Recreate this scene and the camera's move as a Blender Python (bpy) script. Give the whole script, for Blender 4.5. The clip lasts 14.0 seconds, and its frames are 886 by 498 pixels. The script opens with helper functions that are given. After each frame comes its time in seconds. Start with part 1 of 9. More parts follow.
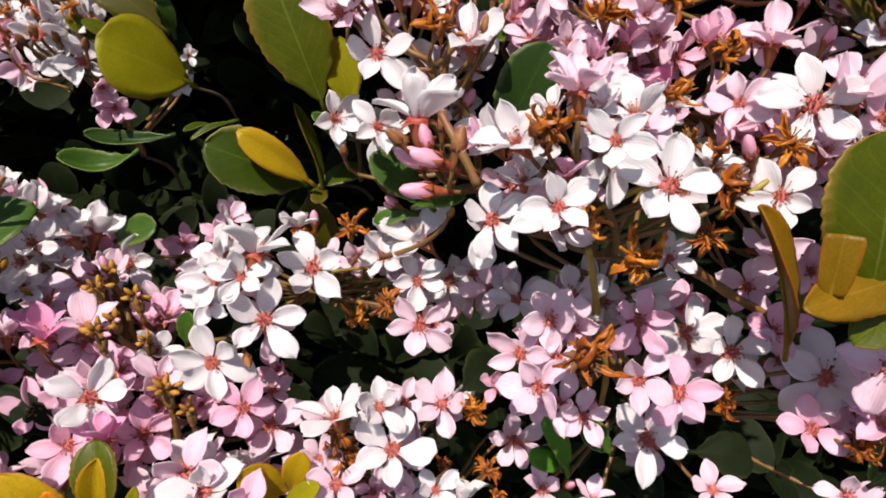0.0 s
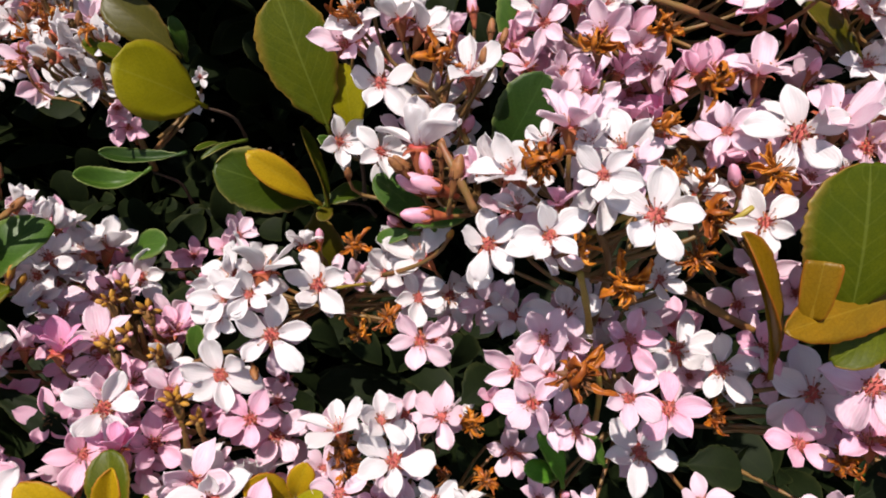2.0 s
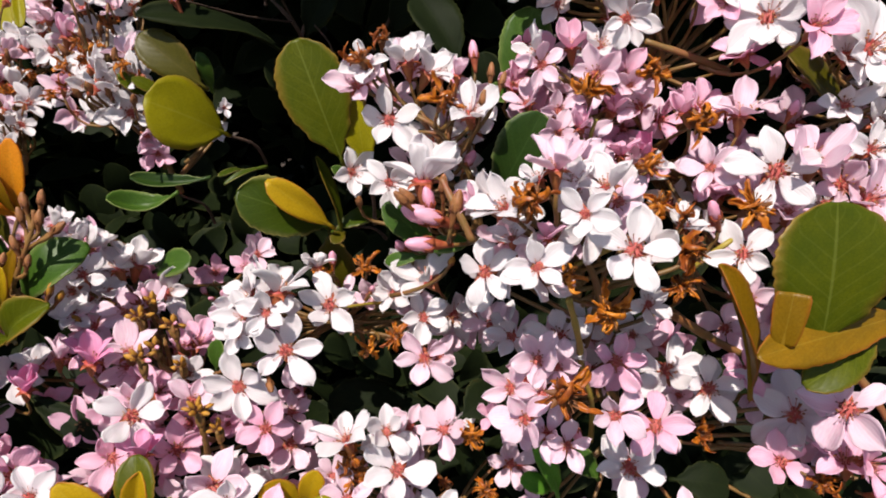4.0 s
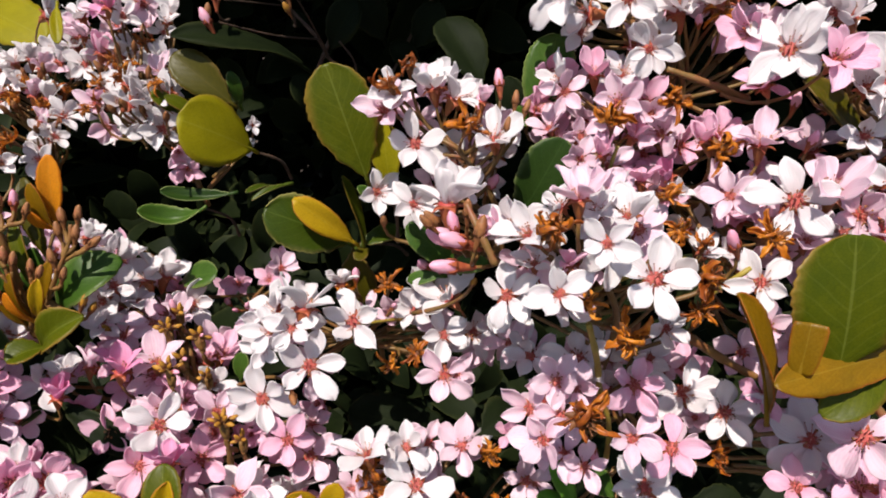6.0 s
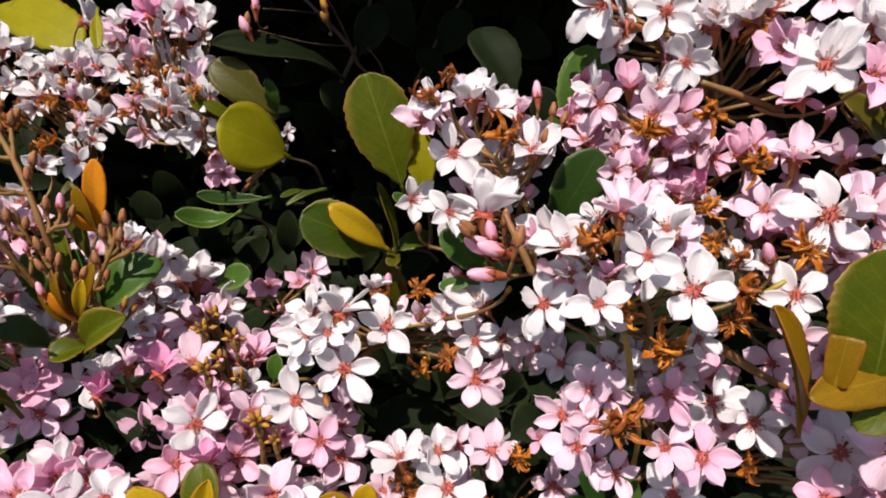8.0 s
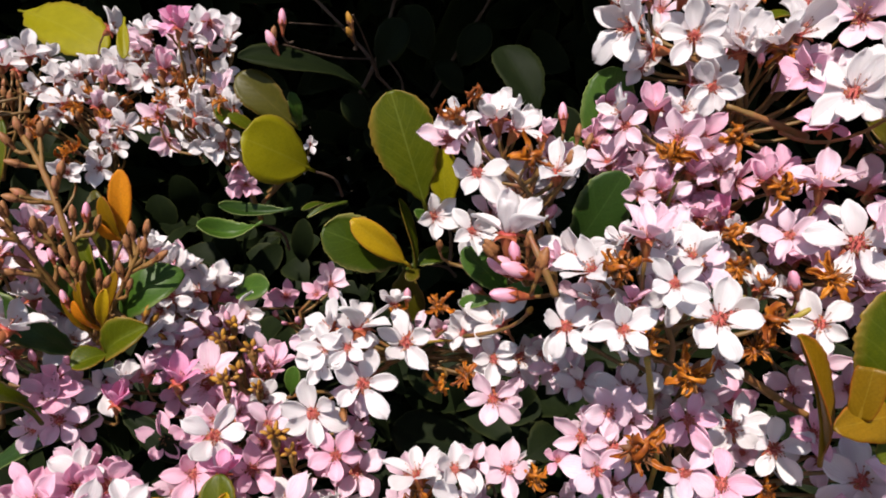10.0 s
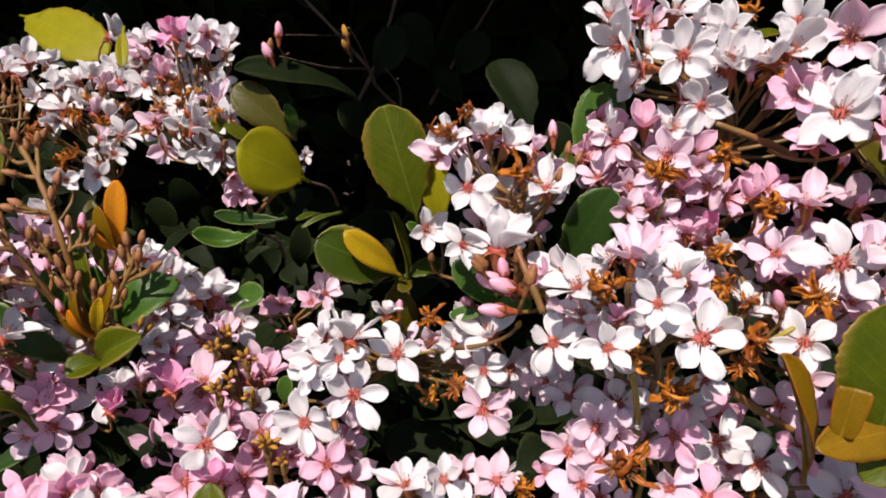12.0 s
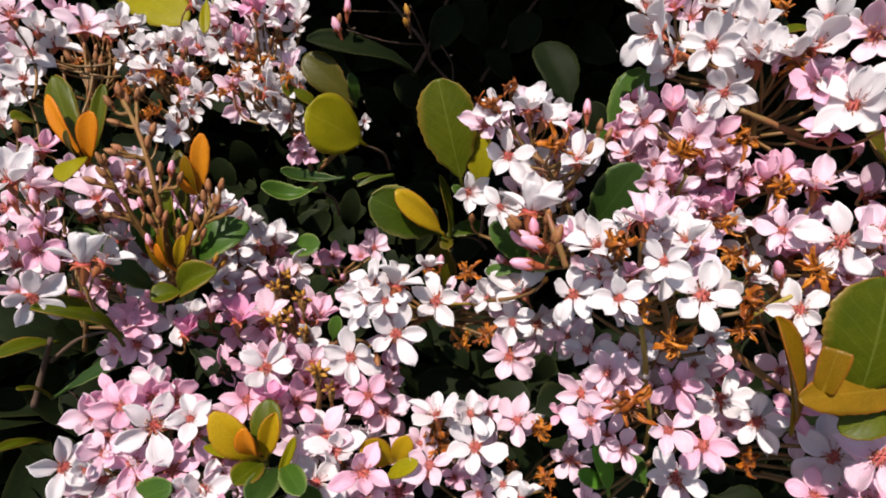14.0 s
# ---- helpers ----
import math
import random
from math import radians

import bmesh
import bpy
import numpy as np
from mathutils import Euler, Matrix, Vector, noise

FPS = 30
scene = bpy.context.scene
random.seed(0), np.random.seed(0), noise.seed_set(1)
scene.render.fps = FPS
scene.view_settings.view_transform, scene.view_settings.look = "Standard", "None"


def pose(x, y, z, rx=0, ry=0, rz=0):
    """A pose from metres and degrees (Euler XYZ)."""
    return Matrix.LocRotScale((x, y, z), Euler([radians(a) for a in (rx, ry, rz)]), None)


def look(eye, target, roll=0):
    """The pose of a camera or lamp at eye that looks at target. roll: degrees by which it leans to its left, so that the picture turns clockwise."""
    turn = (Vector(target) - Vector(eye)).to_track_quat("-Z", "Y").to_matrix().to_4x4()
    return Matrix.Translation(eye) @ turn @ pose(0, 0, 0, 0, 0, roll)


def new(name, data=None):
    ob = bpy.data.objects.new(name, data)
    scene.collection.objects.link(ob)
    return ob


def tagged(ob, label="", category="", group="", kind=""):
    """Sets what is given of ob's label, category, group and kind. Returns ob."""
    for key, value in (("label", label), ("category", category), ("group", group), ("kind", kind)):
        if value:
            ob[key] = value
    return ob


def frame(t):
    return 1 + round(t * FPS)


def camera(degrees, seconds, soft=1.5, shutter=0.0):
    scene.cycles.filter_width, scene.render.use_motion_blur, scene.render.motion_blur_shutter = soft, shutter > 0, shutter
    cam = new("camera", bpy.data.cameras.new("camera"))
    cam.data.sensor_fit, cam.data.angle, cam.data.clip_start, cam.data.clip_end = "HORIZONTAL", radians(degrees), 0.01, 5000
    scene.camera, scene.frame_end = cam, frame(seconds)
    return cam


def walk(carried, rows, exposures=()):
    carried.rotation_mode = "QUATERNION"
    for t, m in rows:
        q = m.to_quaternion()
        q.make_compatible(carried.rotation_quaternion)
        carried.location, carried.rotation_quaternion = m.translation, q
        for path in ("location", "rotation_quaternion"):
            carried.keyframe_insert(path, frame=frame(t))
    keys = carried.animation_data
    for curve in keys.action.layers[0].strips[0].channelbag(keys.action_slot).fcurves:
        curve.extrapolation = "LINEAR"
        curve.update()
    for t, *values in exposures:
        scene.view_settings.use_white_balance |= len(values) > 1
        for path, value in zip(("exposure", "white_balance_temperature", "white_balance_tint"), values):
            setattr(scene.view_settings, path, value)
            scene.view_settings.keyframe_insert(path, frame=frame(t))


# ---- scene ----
cam = camera(69.13, 14.0, soft=1.9)
PATH = [
    (0, (-0.00785, -0.02270, 0.81971), (-0.00076, 0.15488, 0.72796), 0.05),
    (0.5, (-0.00938, -0.02330, 0.81882), (-0.00207, 0.15425, 0.72705), 0.23),
    (1, (-0.00937, -0.02382, 0.81919), (-0.00246, 0.15363, 0.72720), 0.14),
    (1.5, (-0.00857, -0.02500, 0.82219), (-0.00214, 0.15288, 0.73100), 0.33),
    (2, (-0.00641, -0.02730, 0.82729), (-0.00098, 0.15081, 0.73647), 0.10),
    (2.5, (-0.00434, -0.03103, 0.83095), (0.00114, 0.14754, 0.74103), 0.17),
    (3, (-0.00208, -0.03478, 0.83358), (0.00153, 0.14415, 0.74430), 0.04),
    (5.5, (-0.00352, -0.03941, 0.84249), (-0.00653, 0.14088, 0.75597), 0.33),
    (6, (-0.00498, -0.04036, 0.84383), (-0.00919, 0.14002, 0.75756), 0.41),
    (6.5, (-0.00689, -0.04116, 0.84503), (-0.01240, 0.13923, 0.75886), 0.43),
    (7, (-0.00970, -0.04185, 0.84594), (-0.01572, 0.13852, 0.75972), 0.62),
    (7.5, (-0.01100, -0.04252, 0.84597), (-0.01821, 0.13791, 0.76000), 0.63),
    (8, (-0.01221, -0.04322, 0.84687), (-0.02022, 0.13731, 0.76118), 0.73),
    (10.5, (-0.01691, -0.04222, 0.85126), (-0.02786, 0.13937, 0.76816), 1.87),
    (11, (-0.01620, -0.04194, 0.85251), (-0.02666, 0.13990, 0.76991), 2.12),
    (11.5, (-0.01391, -0.04151, 0.85360), (-0.02470, 0.14027, 0.77090), 2.11),
    (12, (-0.01336, -0.04249, 0.85507), (-0.02451, 0.13887, 0.77150), 2.17),
    (12.5, (-0.01137, -0.04686, 0.85626), (-0.02360, 0.13372, 0.77116), 1.99),
    (13, (-0.00984, -0.05424, 0.85467), (-0.02331, 0.12548, 0.76795), 2.44),
    (13.5, (-0.00921, -0.06045, 0.85594), (-0.02538, 0.11791, 0.76690), 3.21),
    (14, (-0.00998, -0.06999, 0.85995), (-0.03330, 0.10707, 0.76992), 4.07),
]
walk(cam, [(t, look(eye, target, roll)) for t, eye, target, roll in PATH])

# ---- world, sun, exposure ----
SUN_AT = Vector((-0.20, -0.46, 0.87)).normalized()
world = bpy.data.worlds.new("sky")
scene.world = world
world.use_nodes = True
sky = world.node_tree.nodes.new("ShaderNodeTexSky")
sky.sky_type, sky.sun_disc = "NISHITA", False
sky.sun_elevation, sky.sun_rotation = math.asin(SUN_AT.z), math.atan2(SUN_AT.x, SUN_AT.y)
background = world.node_tree.nodes["Background"]
background.inputs["Strength"].default_value = 0.085
world.node_tree.links.new(sky.outputs["Color"], background.inputs["Color"])
sun_data = bpy.data.lights.new("sun", "SUN")
sun_data.energy, sun_data.angle, sun_data.color = 5.0, radians(0.53), (1.0, 0.915, 0.83)
sun = new("sun", sun_data)
sun.matrix_world = look(SUN_AT * 5, (0, 0, 0))
scene.view_settings.exposure = 0.50


# ---- materials ----
def material(name, colours, scale=300.0, rough=0.5, sheer=0.0, bump=0.1, spread=0.15, stretch=(1, 1, 1), streak=0.0, blotch=0.35):
    """Base colour from two noises (fine grain, broad stains) between the colours given, varied from piece to piece."""
    m = bpy.data.materials.new(name)
    m.use_nodes = True
    nt = m.node_tree
    nodes, link = nt.nodes, nt.links.new
    b = nodes["Principled BSDF"]
    b.inputs["Roughness"].default_value = rough
    coord = nodes.new("ShaderNodeTexCoord")
    info = nodes.new("ShaderNodeObjectInfo")
    mapping = nodes.new("ShaderNodeMapping")
    mapping.inputs["Scale"].default_value = stretch
    link(coord.outputs["Object"], mapping.inputs["Vector"])
    fine = nodes.new("ShaderNodeTexNoise")
    fine.inputs["Scale"].default_value, fine.inputs["Detail"].default_value = scale, 4
    broad = nodes.new("ShaderNodeTexNoise")
    broad.inputs["Scale"].default_value, broad.inputs["Detail"].default_value = scale * blotch, 2
    link(mapping.outputs["Vector"], fine.inputs["Vector"])
    link(coord.outputs["Object"], broad.inputs["Vector"])
    total = nodes.new("ShaderNodeMath")
    total.operation = "ADD"
    link(fine.outputs["Fac"], total.inputs[0])
    link(broad.outputs["Fac"], total.inputs[1])
    less = nodes.new("ShaderNodeMath")
    less.operation, less.inputs[1].default_value = "MULTIPLY_ADD", spread * 2
    link(info.outputs["Random"], less.inputs[0])
    link(total.outputs[0], less.inputs[2])
    fit = nodes.new("ShaderNodeMapRange")
    fit.inputs["From Min"].default_value, fit.inputs["From Max"].default_value = 0.65, 1.35 + spread * 2
    link(less.outputs[0], fit.inputs["Value"])
    ramp = nodes.new("ShaderNodeValToRGB")
    el = ramp.color_ramp.elements
    el[0].color, el[1].color = (*colours[0], 1), (*colours[-1], 1)
    for i, c in enumerate(colours[1:-1]):
        el.new((i + 1) / (len(colours) - 1)).color = (*c, 1)
    link(fit.outputs["Result"], ramp.inputs["Fac"])
    colour = ramp.outputs["Color"]
    bumper = nodes.new("ShaderNodeBump")
    bumper.inputs["Strength"].default_value, bumper.inputs["Distance"].default_value = bump, 0.0004
    link(fine.outputs["Fac"], bumper.inputs["Height"])
    link(bumper.outputs["Normal"], b.inputs["Normal"])
    link(colour, b.inputs["Base Color"])
    if sheer:
        thin = nodes.new("ShaderNodeBsdfTranslucent")
        link(colour, thin.inputs["Color"])
        mix = nodes.new("ShaderNodeMixShader")
        mix.inputs["Fac"].default_value = sheer
        link(b.outputs["BSDF"], mix.inputs[1])
        link(thin.outputs["BSDF"], mix.inputs[2])
        link(mix.outputs["Shader"], nodes["Material Output"].inputs["Surface"])
    return m


def overlay(m, colour, factor_socket):
    """Mixes a colour over the material's base colour by a factor."""
    nodes, link = m.node_tree.nodes, m.node_tree.links.new
    last = m.node_tree.nodes["Principled BSDF"].inputs["Base Color"].links[0].from_socket
    mix = nodes.new("ShaderNodeMix")
    mix.data_type = "RGBA"
    link(factor_socket, mix.inputs[0])
    link(last, mix.inputs[6])
    mix.inputs[7].default_value = (*colour, 1)
    link(mix.outputs[2], nodes["Principled BSDF"].inputs["Base Color"])
    for n in nodes:
        if n.type == "BSDF_TRANSLUCENT":
            link(mix.outputs[2], n.inputs["Color"])


def chain(m, socket, *steps):
    """A row of math nodes: (operation, second value)."""
    for op, value in steps:
        n = m.node_tree.nodes.new("ShaderNodeMath")
        n.operation, n.use_clamp = op, False
        m.node_tree.links.new(socket, n.inputs[0])
        if value is not None:
            if isinstance(value, (int, float)):
                n.inputs[1].default_value = value
            else:
                m.node_tree.links.new(value, n.inputs[1])
        socket = n.outputs[0]
    return socket


def ranged(m, socket, a, b, lo=0.0, hi=1.0):
    n = m.node_tree.nodes.new("ShaderNodeMapRange")
    n.interpolation_type = "SMOOTHSTEP"
    for key, v in (("From Min", a), ("From Max", b), ("To Min", lo), ("To Max", hi)):
        n.inputs[key].default_value = v
    m.node_tree.links.new(socket, n.inputs["Value"])
    return n.outputs["Result"]


def petal_material(name, tip, body, claw, throat=(0.48, 0.07, 0.08)):
    """Thin petal: fine lengthwise veins, a flush towards the claw, a small red throat, darker flecks."""
    m = material(name, [body, tip, tip], scale=9.0, rough=0.5, sheer=0.5, bump=0.25, spread=0.25, stretch=(2.6, 0.35, 1))
    nodes, link = m.node_tree.nodes, m.node_tree.links.new
    uv = nodes.new("ShaderNodeUVMap")
    split = nodes.new("ShaderNodeSeparateXYZ")
    link(uv.outputs["UV"], split.inputs[0])
    fine = next(n for n in nodes if n.type == "TEX_NOISE")
    wobble = chain(m, fine.outputs["Fac"], ("MULTIPLY", 0.30), ("ADD", split.outputs["Y"]))
    vein = chain(m, split.outputs["X"], ("MULTIPLY", 26.0), ("ADD", chain(m, fine.outputs["Fac"], ("MULTIPLY", 5.0))), ("SINE", None))
    overlay(m, claw, ranged(m, vein, 0.55, 1.0, 0.0, 0.16))
    overlay(m, claw, ranged(m, wobble, 0.66, 0.22, 0.0, 0.40))
    overlay(m, throat, ranged(m, wobble, 0.215, 0.15, 0.0, 0.40))
    bumper = next(n for n in nodes if n.type == "BUMP")
    link(chain(m, vein, ("MULTIPLY", 0.35), ("ADD", fine.outputs["Fac"])), bumper.inputs["Height"])
    nodes["Principled BSDF"].inputs["Specular IOR Level"].default_value = 0.35
    return m


PETALS = {
    "w": petal_material("white_petal", (0.83, 0.80, 0.81), (0.82, 0.765, 0.79), (0.81, 0.68, 0.735)),
    "b": petal_material("blush_petal", (0.87, 0.71, 0.785), (0.85, 0.59, 0.71), (0.81, 0.46, 0.61)),
    "p": petal_material("pink_petal", (0.88, 0.61, 0.735), (0.86, 0.455, 0.63), (0.81, 0.27, 0.46)),
    "d": petal_material("deep_pink_petal", (0.85, 0.46, 0.66), (0.81, 0.25, 0.50), (0.74, 0.14, 0.36)),
}


def leaf_material(name, colours, vein, edge, sheer=0.3, rough=0.38):
    m = material(name, colours, scale=180.0, rough=rough, sheer=sheer, bump=0.12, spread=0.15, blotch=0.3)
    nodes, link = m.node_tree.nodes, m.node_tree.links.new
    uv = nodes.new("ShaderNodeUVMap")
    split = nodes.new("ShaderNodeSeparateXYZ")
    link(uv.outputs["UV"], split.inputs[0])
    across = chain(m, split.outputs["X"], ("ABSOLUTE", None))
    fine = next(n for n in nodes if n.type == "TEX_NOISE")
    bent = chain(m, across, ("MULTIPLY", -0.35), ("ADD", split.outputs["Y"]))
    broad = [n for n in nodes if n.type == "TEX_NOISE"][1]
    bent = chain(m, broad.outputs["Fac"], ("MULTIPLY", 0.12), ("ADD", bent))
    wave = chain(m, bent, ("MULTIPLY", 50.0), ("SINE", None))
    mesh_net = nodes.new("ShaderNodeTexVoronoi")
    mesh_net.feature, mesh_net.inputs["Scale"].default_value = "DISTANCE_TO_EDGE", 900.0
    link(nodes["Texture Coordinate"].outputs["Object"], mesh_net.inputs["Vector"])
    overlay(m, tuple(0.6 * c for c in colours[0]), ranged(m, mesh_net.outputs["Distance"], 0.09, 0.02, 0.0, 0.30))
    overlay(m, vein, ranged(m, wave, 0.86, 1.0, 0.0, 0.09))
    overlay(m, vein, ranged(m, across, 0.040, 0.010, 0.0, 0.28))
    patchy = chain(m, broad.outputs["Fac"], ("MULTIPLY", 0.75), ("ADD", across))
    overlay(m, edge, ranged(m, patchy, 1.10, 1.50, 0.0, 0.45))
    overlay(m, edge, ranged(m, chain(m, fine.outputs["Fac"], ("MULTIPLY", 0.10), ("ADD", across)), 0.985, 1.045, 0.0, 0.55))
    nodes["Principled BSDF"].inputs["Specular IOR Level"].default_value = 0.2
    bumper = next(n for n in nodes if n.type == "BUMP")
    both = chain(m, wave, ("MULTIPLY", -0.18), ("ADD", fine.outputs["Fac"]))
    link(both, bumper.inputs["Height"])
    return m


LEAVES = {
    "g": leaf_material("green_leaf", [(0.028, 0.066, 0.008), (0.055, 0.115, 0.012)], (0.11, 0.18, 0.03), (0.24, 0.28, 0.09), 0.25, 0.40),
    # k: far below real leaf green, the shade is put into the colour
    "k": leaf_material("shade_toned_leaf", [(0.005, 0.008, 0.003), (0.009, 0.014, 0.004)], (0.016, 0.022, 0.006), (0.028, 0.032, 0.010), 0.05, 0.6),
    # h: darker copy of the green leaf, part shade put into the colour
    "h": leaf_material("part_shade_toned_leaf", [(0.014, 0.034, 0.005), (0.026, 0.055, 0.008)], (0.05, 0.09, 0.025), (0.20, 0.24, 0.08), 0.15, 0.42),
    "e": leaf_material("mature_leaf", [(0.026, 0.050, 0.003), (0.056, 0.080, 0.004)], (0.13, 0.17, 0.03), (0.32, 0.28, 0.09), 0.30, 0.40),
    "y": leaf_material("yellow_leaf", [(0.27, 0.25, 0.004), (0.38, 0.33, 0.006)], (0.42, 0.39, 0.05), (0.30, 0.20, 0.03), 0.5, 0.42),
    "v": leaf_material("olive_leaf", [(0.055, 0.078, 0.002), (0.115, 0.125, 0.003)], (0.24, 0.27, 0.05), (0.36, 0.20, 0.04), 0.40, 0.40),
    "o": leaf_material("orange_leaf", [(0.66, 0.22, 0.010), (0.76, 0.32, 0.015)], (0.72, 0.40, 0.06), (0.50, 0.13, 0.015), 0.45, 0.42),
    "t": leaf_material("tawny_leaf", [(0.42, 0.27, 0.006), (0.56, 0.37, 0.010)], (0.54, 0.42, 0.05), (0.46, 0.15, 0.03), 0.45, 0.42),
    "n": leaf_material("bronze_leaf", [(0.050, 0.046, 0.003), (0.090, 0.078, 0.004)], (0.13, 0.10, 0.02), (0.22, 0.13, 0.04), 0.30, 0.40),
    "s": leaf_material("fresh_leaf", [(0.08, 0.24, 0.02), (0.13, 0.32, 0.03)], (0.2, 0.34, 0.08), (0.2, 0.3, 0.06), 0.40, 0.38),
}
LEAVES["a"] = leaf_material("amber_leaf", [(0.16, 0.095, 0.003), (0.28, 0.140, 0.004)], (0.36, 0.25, 0.03), (0.34, 0.09, 0.015), 0.35, 0.40)
# gloss cut as well, so these leaves stay near black
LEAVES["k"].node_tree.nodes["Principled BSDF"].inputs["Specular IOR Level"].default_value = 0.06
CALYX = material("calyx", [(0.20, 0.040, 0.020), (0.34, 0.075, 0.030), (0.30, 0.11, 0.035)], scale=6, rough=0.55, sheer=0.15, bump=0.2)
DISC = material("flower_disc", [(0.24, 0.02, 0.02), (0.42, 0.07, 0.05)], scale=20, rough=0.6)
FILAMENT = material("filament", [(0.45, 0.09, 0.07), (0.78, 0.44, 0.36)], scale=8, rough=0.6, sheer=0.2)
ANTHER = material("anther", [(0.10, 0.035, 0.02), (0.45, 0.20, 0.06)], scale=8, rough=0.7, spread=0.4)
WITHERED = material("withered_petal", [(0.09, 0.018, 0.005), (0.30, 0.070, 0.008), (0.60, 0.20, 0.012), (0.80, 0.40, 0.06)], scale=8, rough=0.42, sheer=0.35, bump=0.5, spread=0.2)
DRIED = material("dried_sepal", [(0.11, 0.036, 0.012), (0.24, 0.09, 0.022)], scale=7, rough=0.65, sheer=0.2, bump=0.4)
SPRAY = material("spray_stalk", [(0.10, 0.045, 0.010), (0.17, 0.085, 0.014), (0.17, 0.050, 0.016)], scale=300, rough=0.7, bump=0.3)
PEDICEL = material("pedicel_skin", [(0.10, 0.042, 0.016), (0.15, 0.085, 0.020), (0.20, 0.050, 0.022)], scale=260, rough=0.55, bump=0.15)
GREEN_STEM = material("green_stem", [(0.17, 0.15, 0.018), (0.30, 0.22, 0.03), (0.24, 0.11, 0.025)], scale=260, rough=0.5, bump=0.15)
BARK = material("bark", [(0.030, 0.016, 0.009), (0.062, 0.034, 0.020), (0.090, 0.052, 0.032)], scale=220, rough=0.85, bump=0.6)
SOIL = material("soil", [(0.030, 0.021, 0.015), (0.075, 0.052, 0.036)], scale=25, rough=0.95, bump=0.8)
BUDS = {
    "p": material("pink_bud", [(0.70, 0.24, 0.38), (0.84, 0.52, 0.62)], scale=4, rough=0.5, sheer=0.2, bump=0.2),
    "r": material("russet_bud", [(0.15, 0.050, 0.020), (0.27, 0.115, 0.035), (0.42, 0.13, 0.09)], scale=5, rough=0.6, sheer=0.1, bump=0.3),
    "g": material("golden_bud", [(0.28, 0.12, 0.012), (0.50, 0.25, 0.02)], scale=5, rough=0.6, sheer=0.15, bump=0.3),
}


# ---- building helpers ----
def mesh_of(name, bm, *mats, smooth=True):
    data = bpy.data.meshes.new(name)
    bmesh.ops.recalc_face_normals(bm, faces=bm.faces)
    for f in bm.faces:
        f.smooth = smooth
    bm.to_mesh(data)
    bm.free()
    for m in mats:
        data.materials.append(m)
    return data


def part(name, data, parent, m=None, label=""):
    ob = new(name, data)
    ob.parent = parent
    if m is not None:
        ob.matrix_basis = m
    if label:
        ob["label"] = label
    return ob


def frame_to(axis, roll=0.0):
    """A turn whose z axis points along axis, rolled by degrees from the level direction."""
    z = Vector(axis).normalized()
    x = Vector((0, 0, 1)).cross(z)
    x = x.normalized() if x.length > 1e-4 else Vector((1, 0, 0))
    y = z.cross(x)
    return Matrix((x, y, z)).transposed().to_4x4() @ Matrix.Rotation(radians(roll), 4, "Z")


def tube(bm, points, radii, sides=6, index=0):
    """A tapered tube along points, closed at both ends."""
    rings = []
    for i, p in enumerate(points):
        a, c = points[max(i - 1, 0)], points[min(i + 1, len(points) - 1)]
        turn = frame_to(Vector(c) - Vector(a)).to_3x3()
        rings.append([bm.verts.new(Vector(p) + turn @ Vector((math.cos(k * math.tau / sides), math.sin(k * math.tau / sides), 0)) * radii[i]) for k in range(sides)])
    for a, c in zip(rings, rings[1:]):
        for k in range(sides):
            bm.faces.new((a[k], a[(k + 1) % sides], c[(k + 1) % sides], c[k])).material_index = index
    for r in (rings[0][::-1], rings[-1]):
        bm.faces.new(r).material_index = index


def bezier(a, b, c, n=6):
    a, b, c = Vector(a), Vector(b), Vector(c)
    return [a.lerp(b, t).lerp(b.lerp(c, t), t) for t in (i / n for i in range(n + 1))]


def lathe(bm, profile, sides=10, index=0):
    rings = [[bm.verts.new((r * math.cos(k * math.tau / sides), r * math.sin(k * math.tau / sides), z)) for k in range(sides)] for r, z in profile]
    for a, c in zip(rings, rings[1:]):
        for k in range(sides):
            bm.faces.new((a[k], a[(k + 1) % sides], c[(k + 1) % sides], c[k])).material_index = index
    for r in (rings[0][::-1], rings[-1]):
        bm.faces.new(r).material_index = index


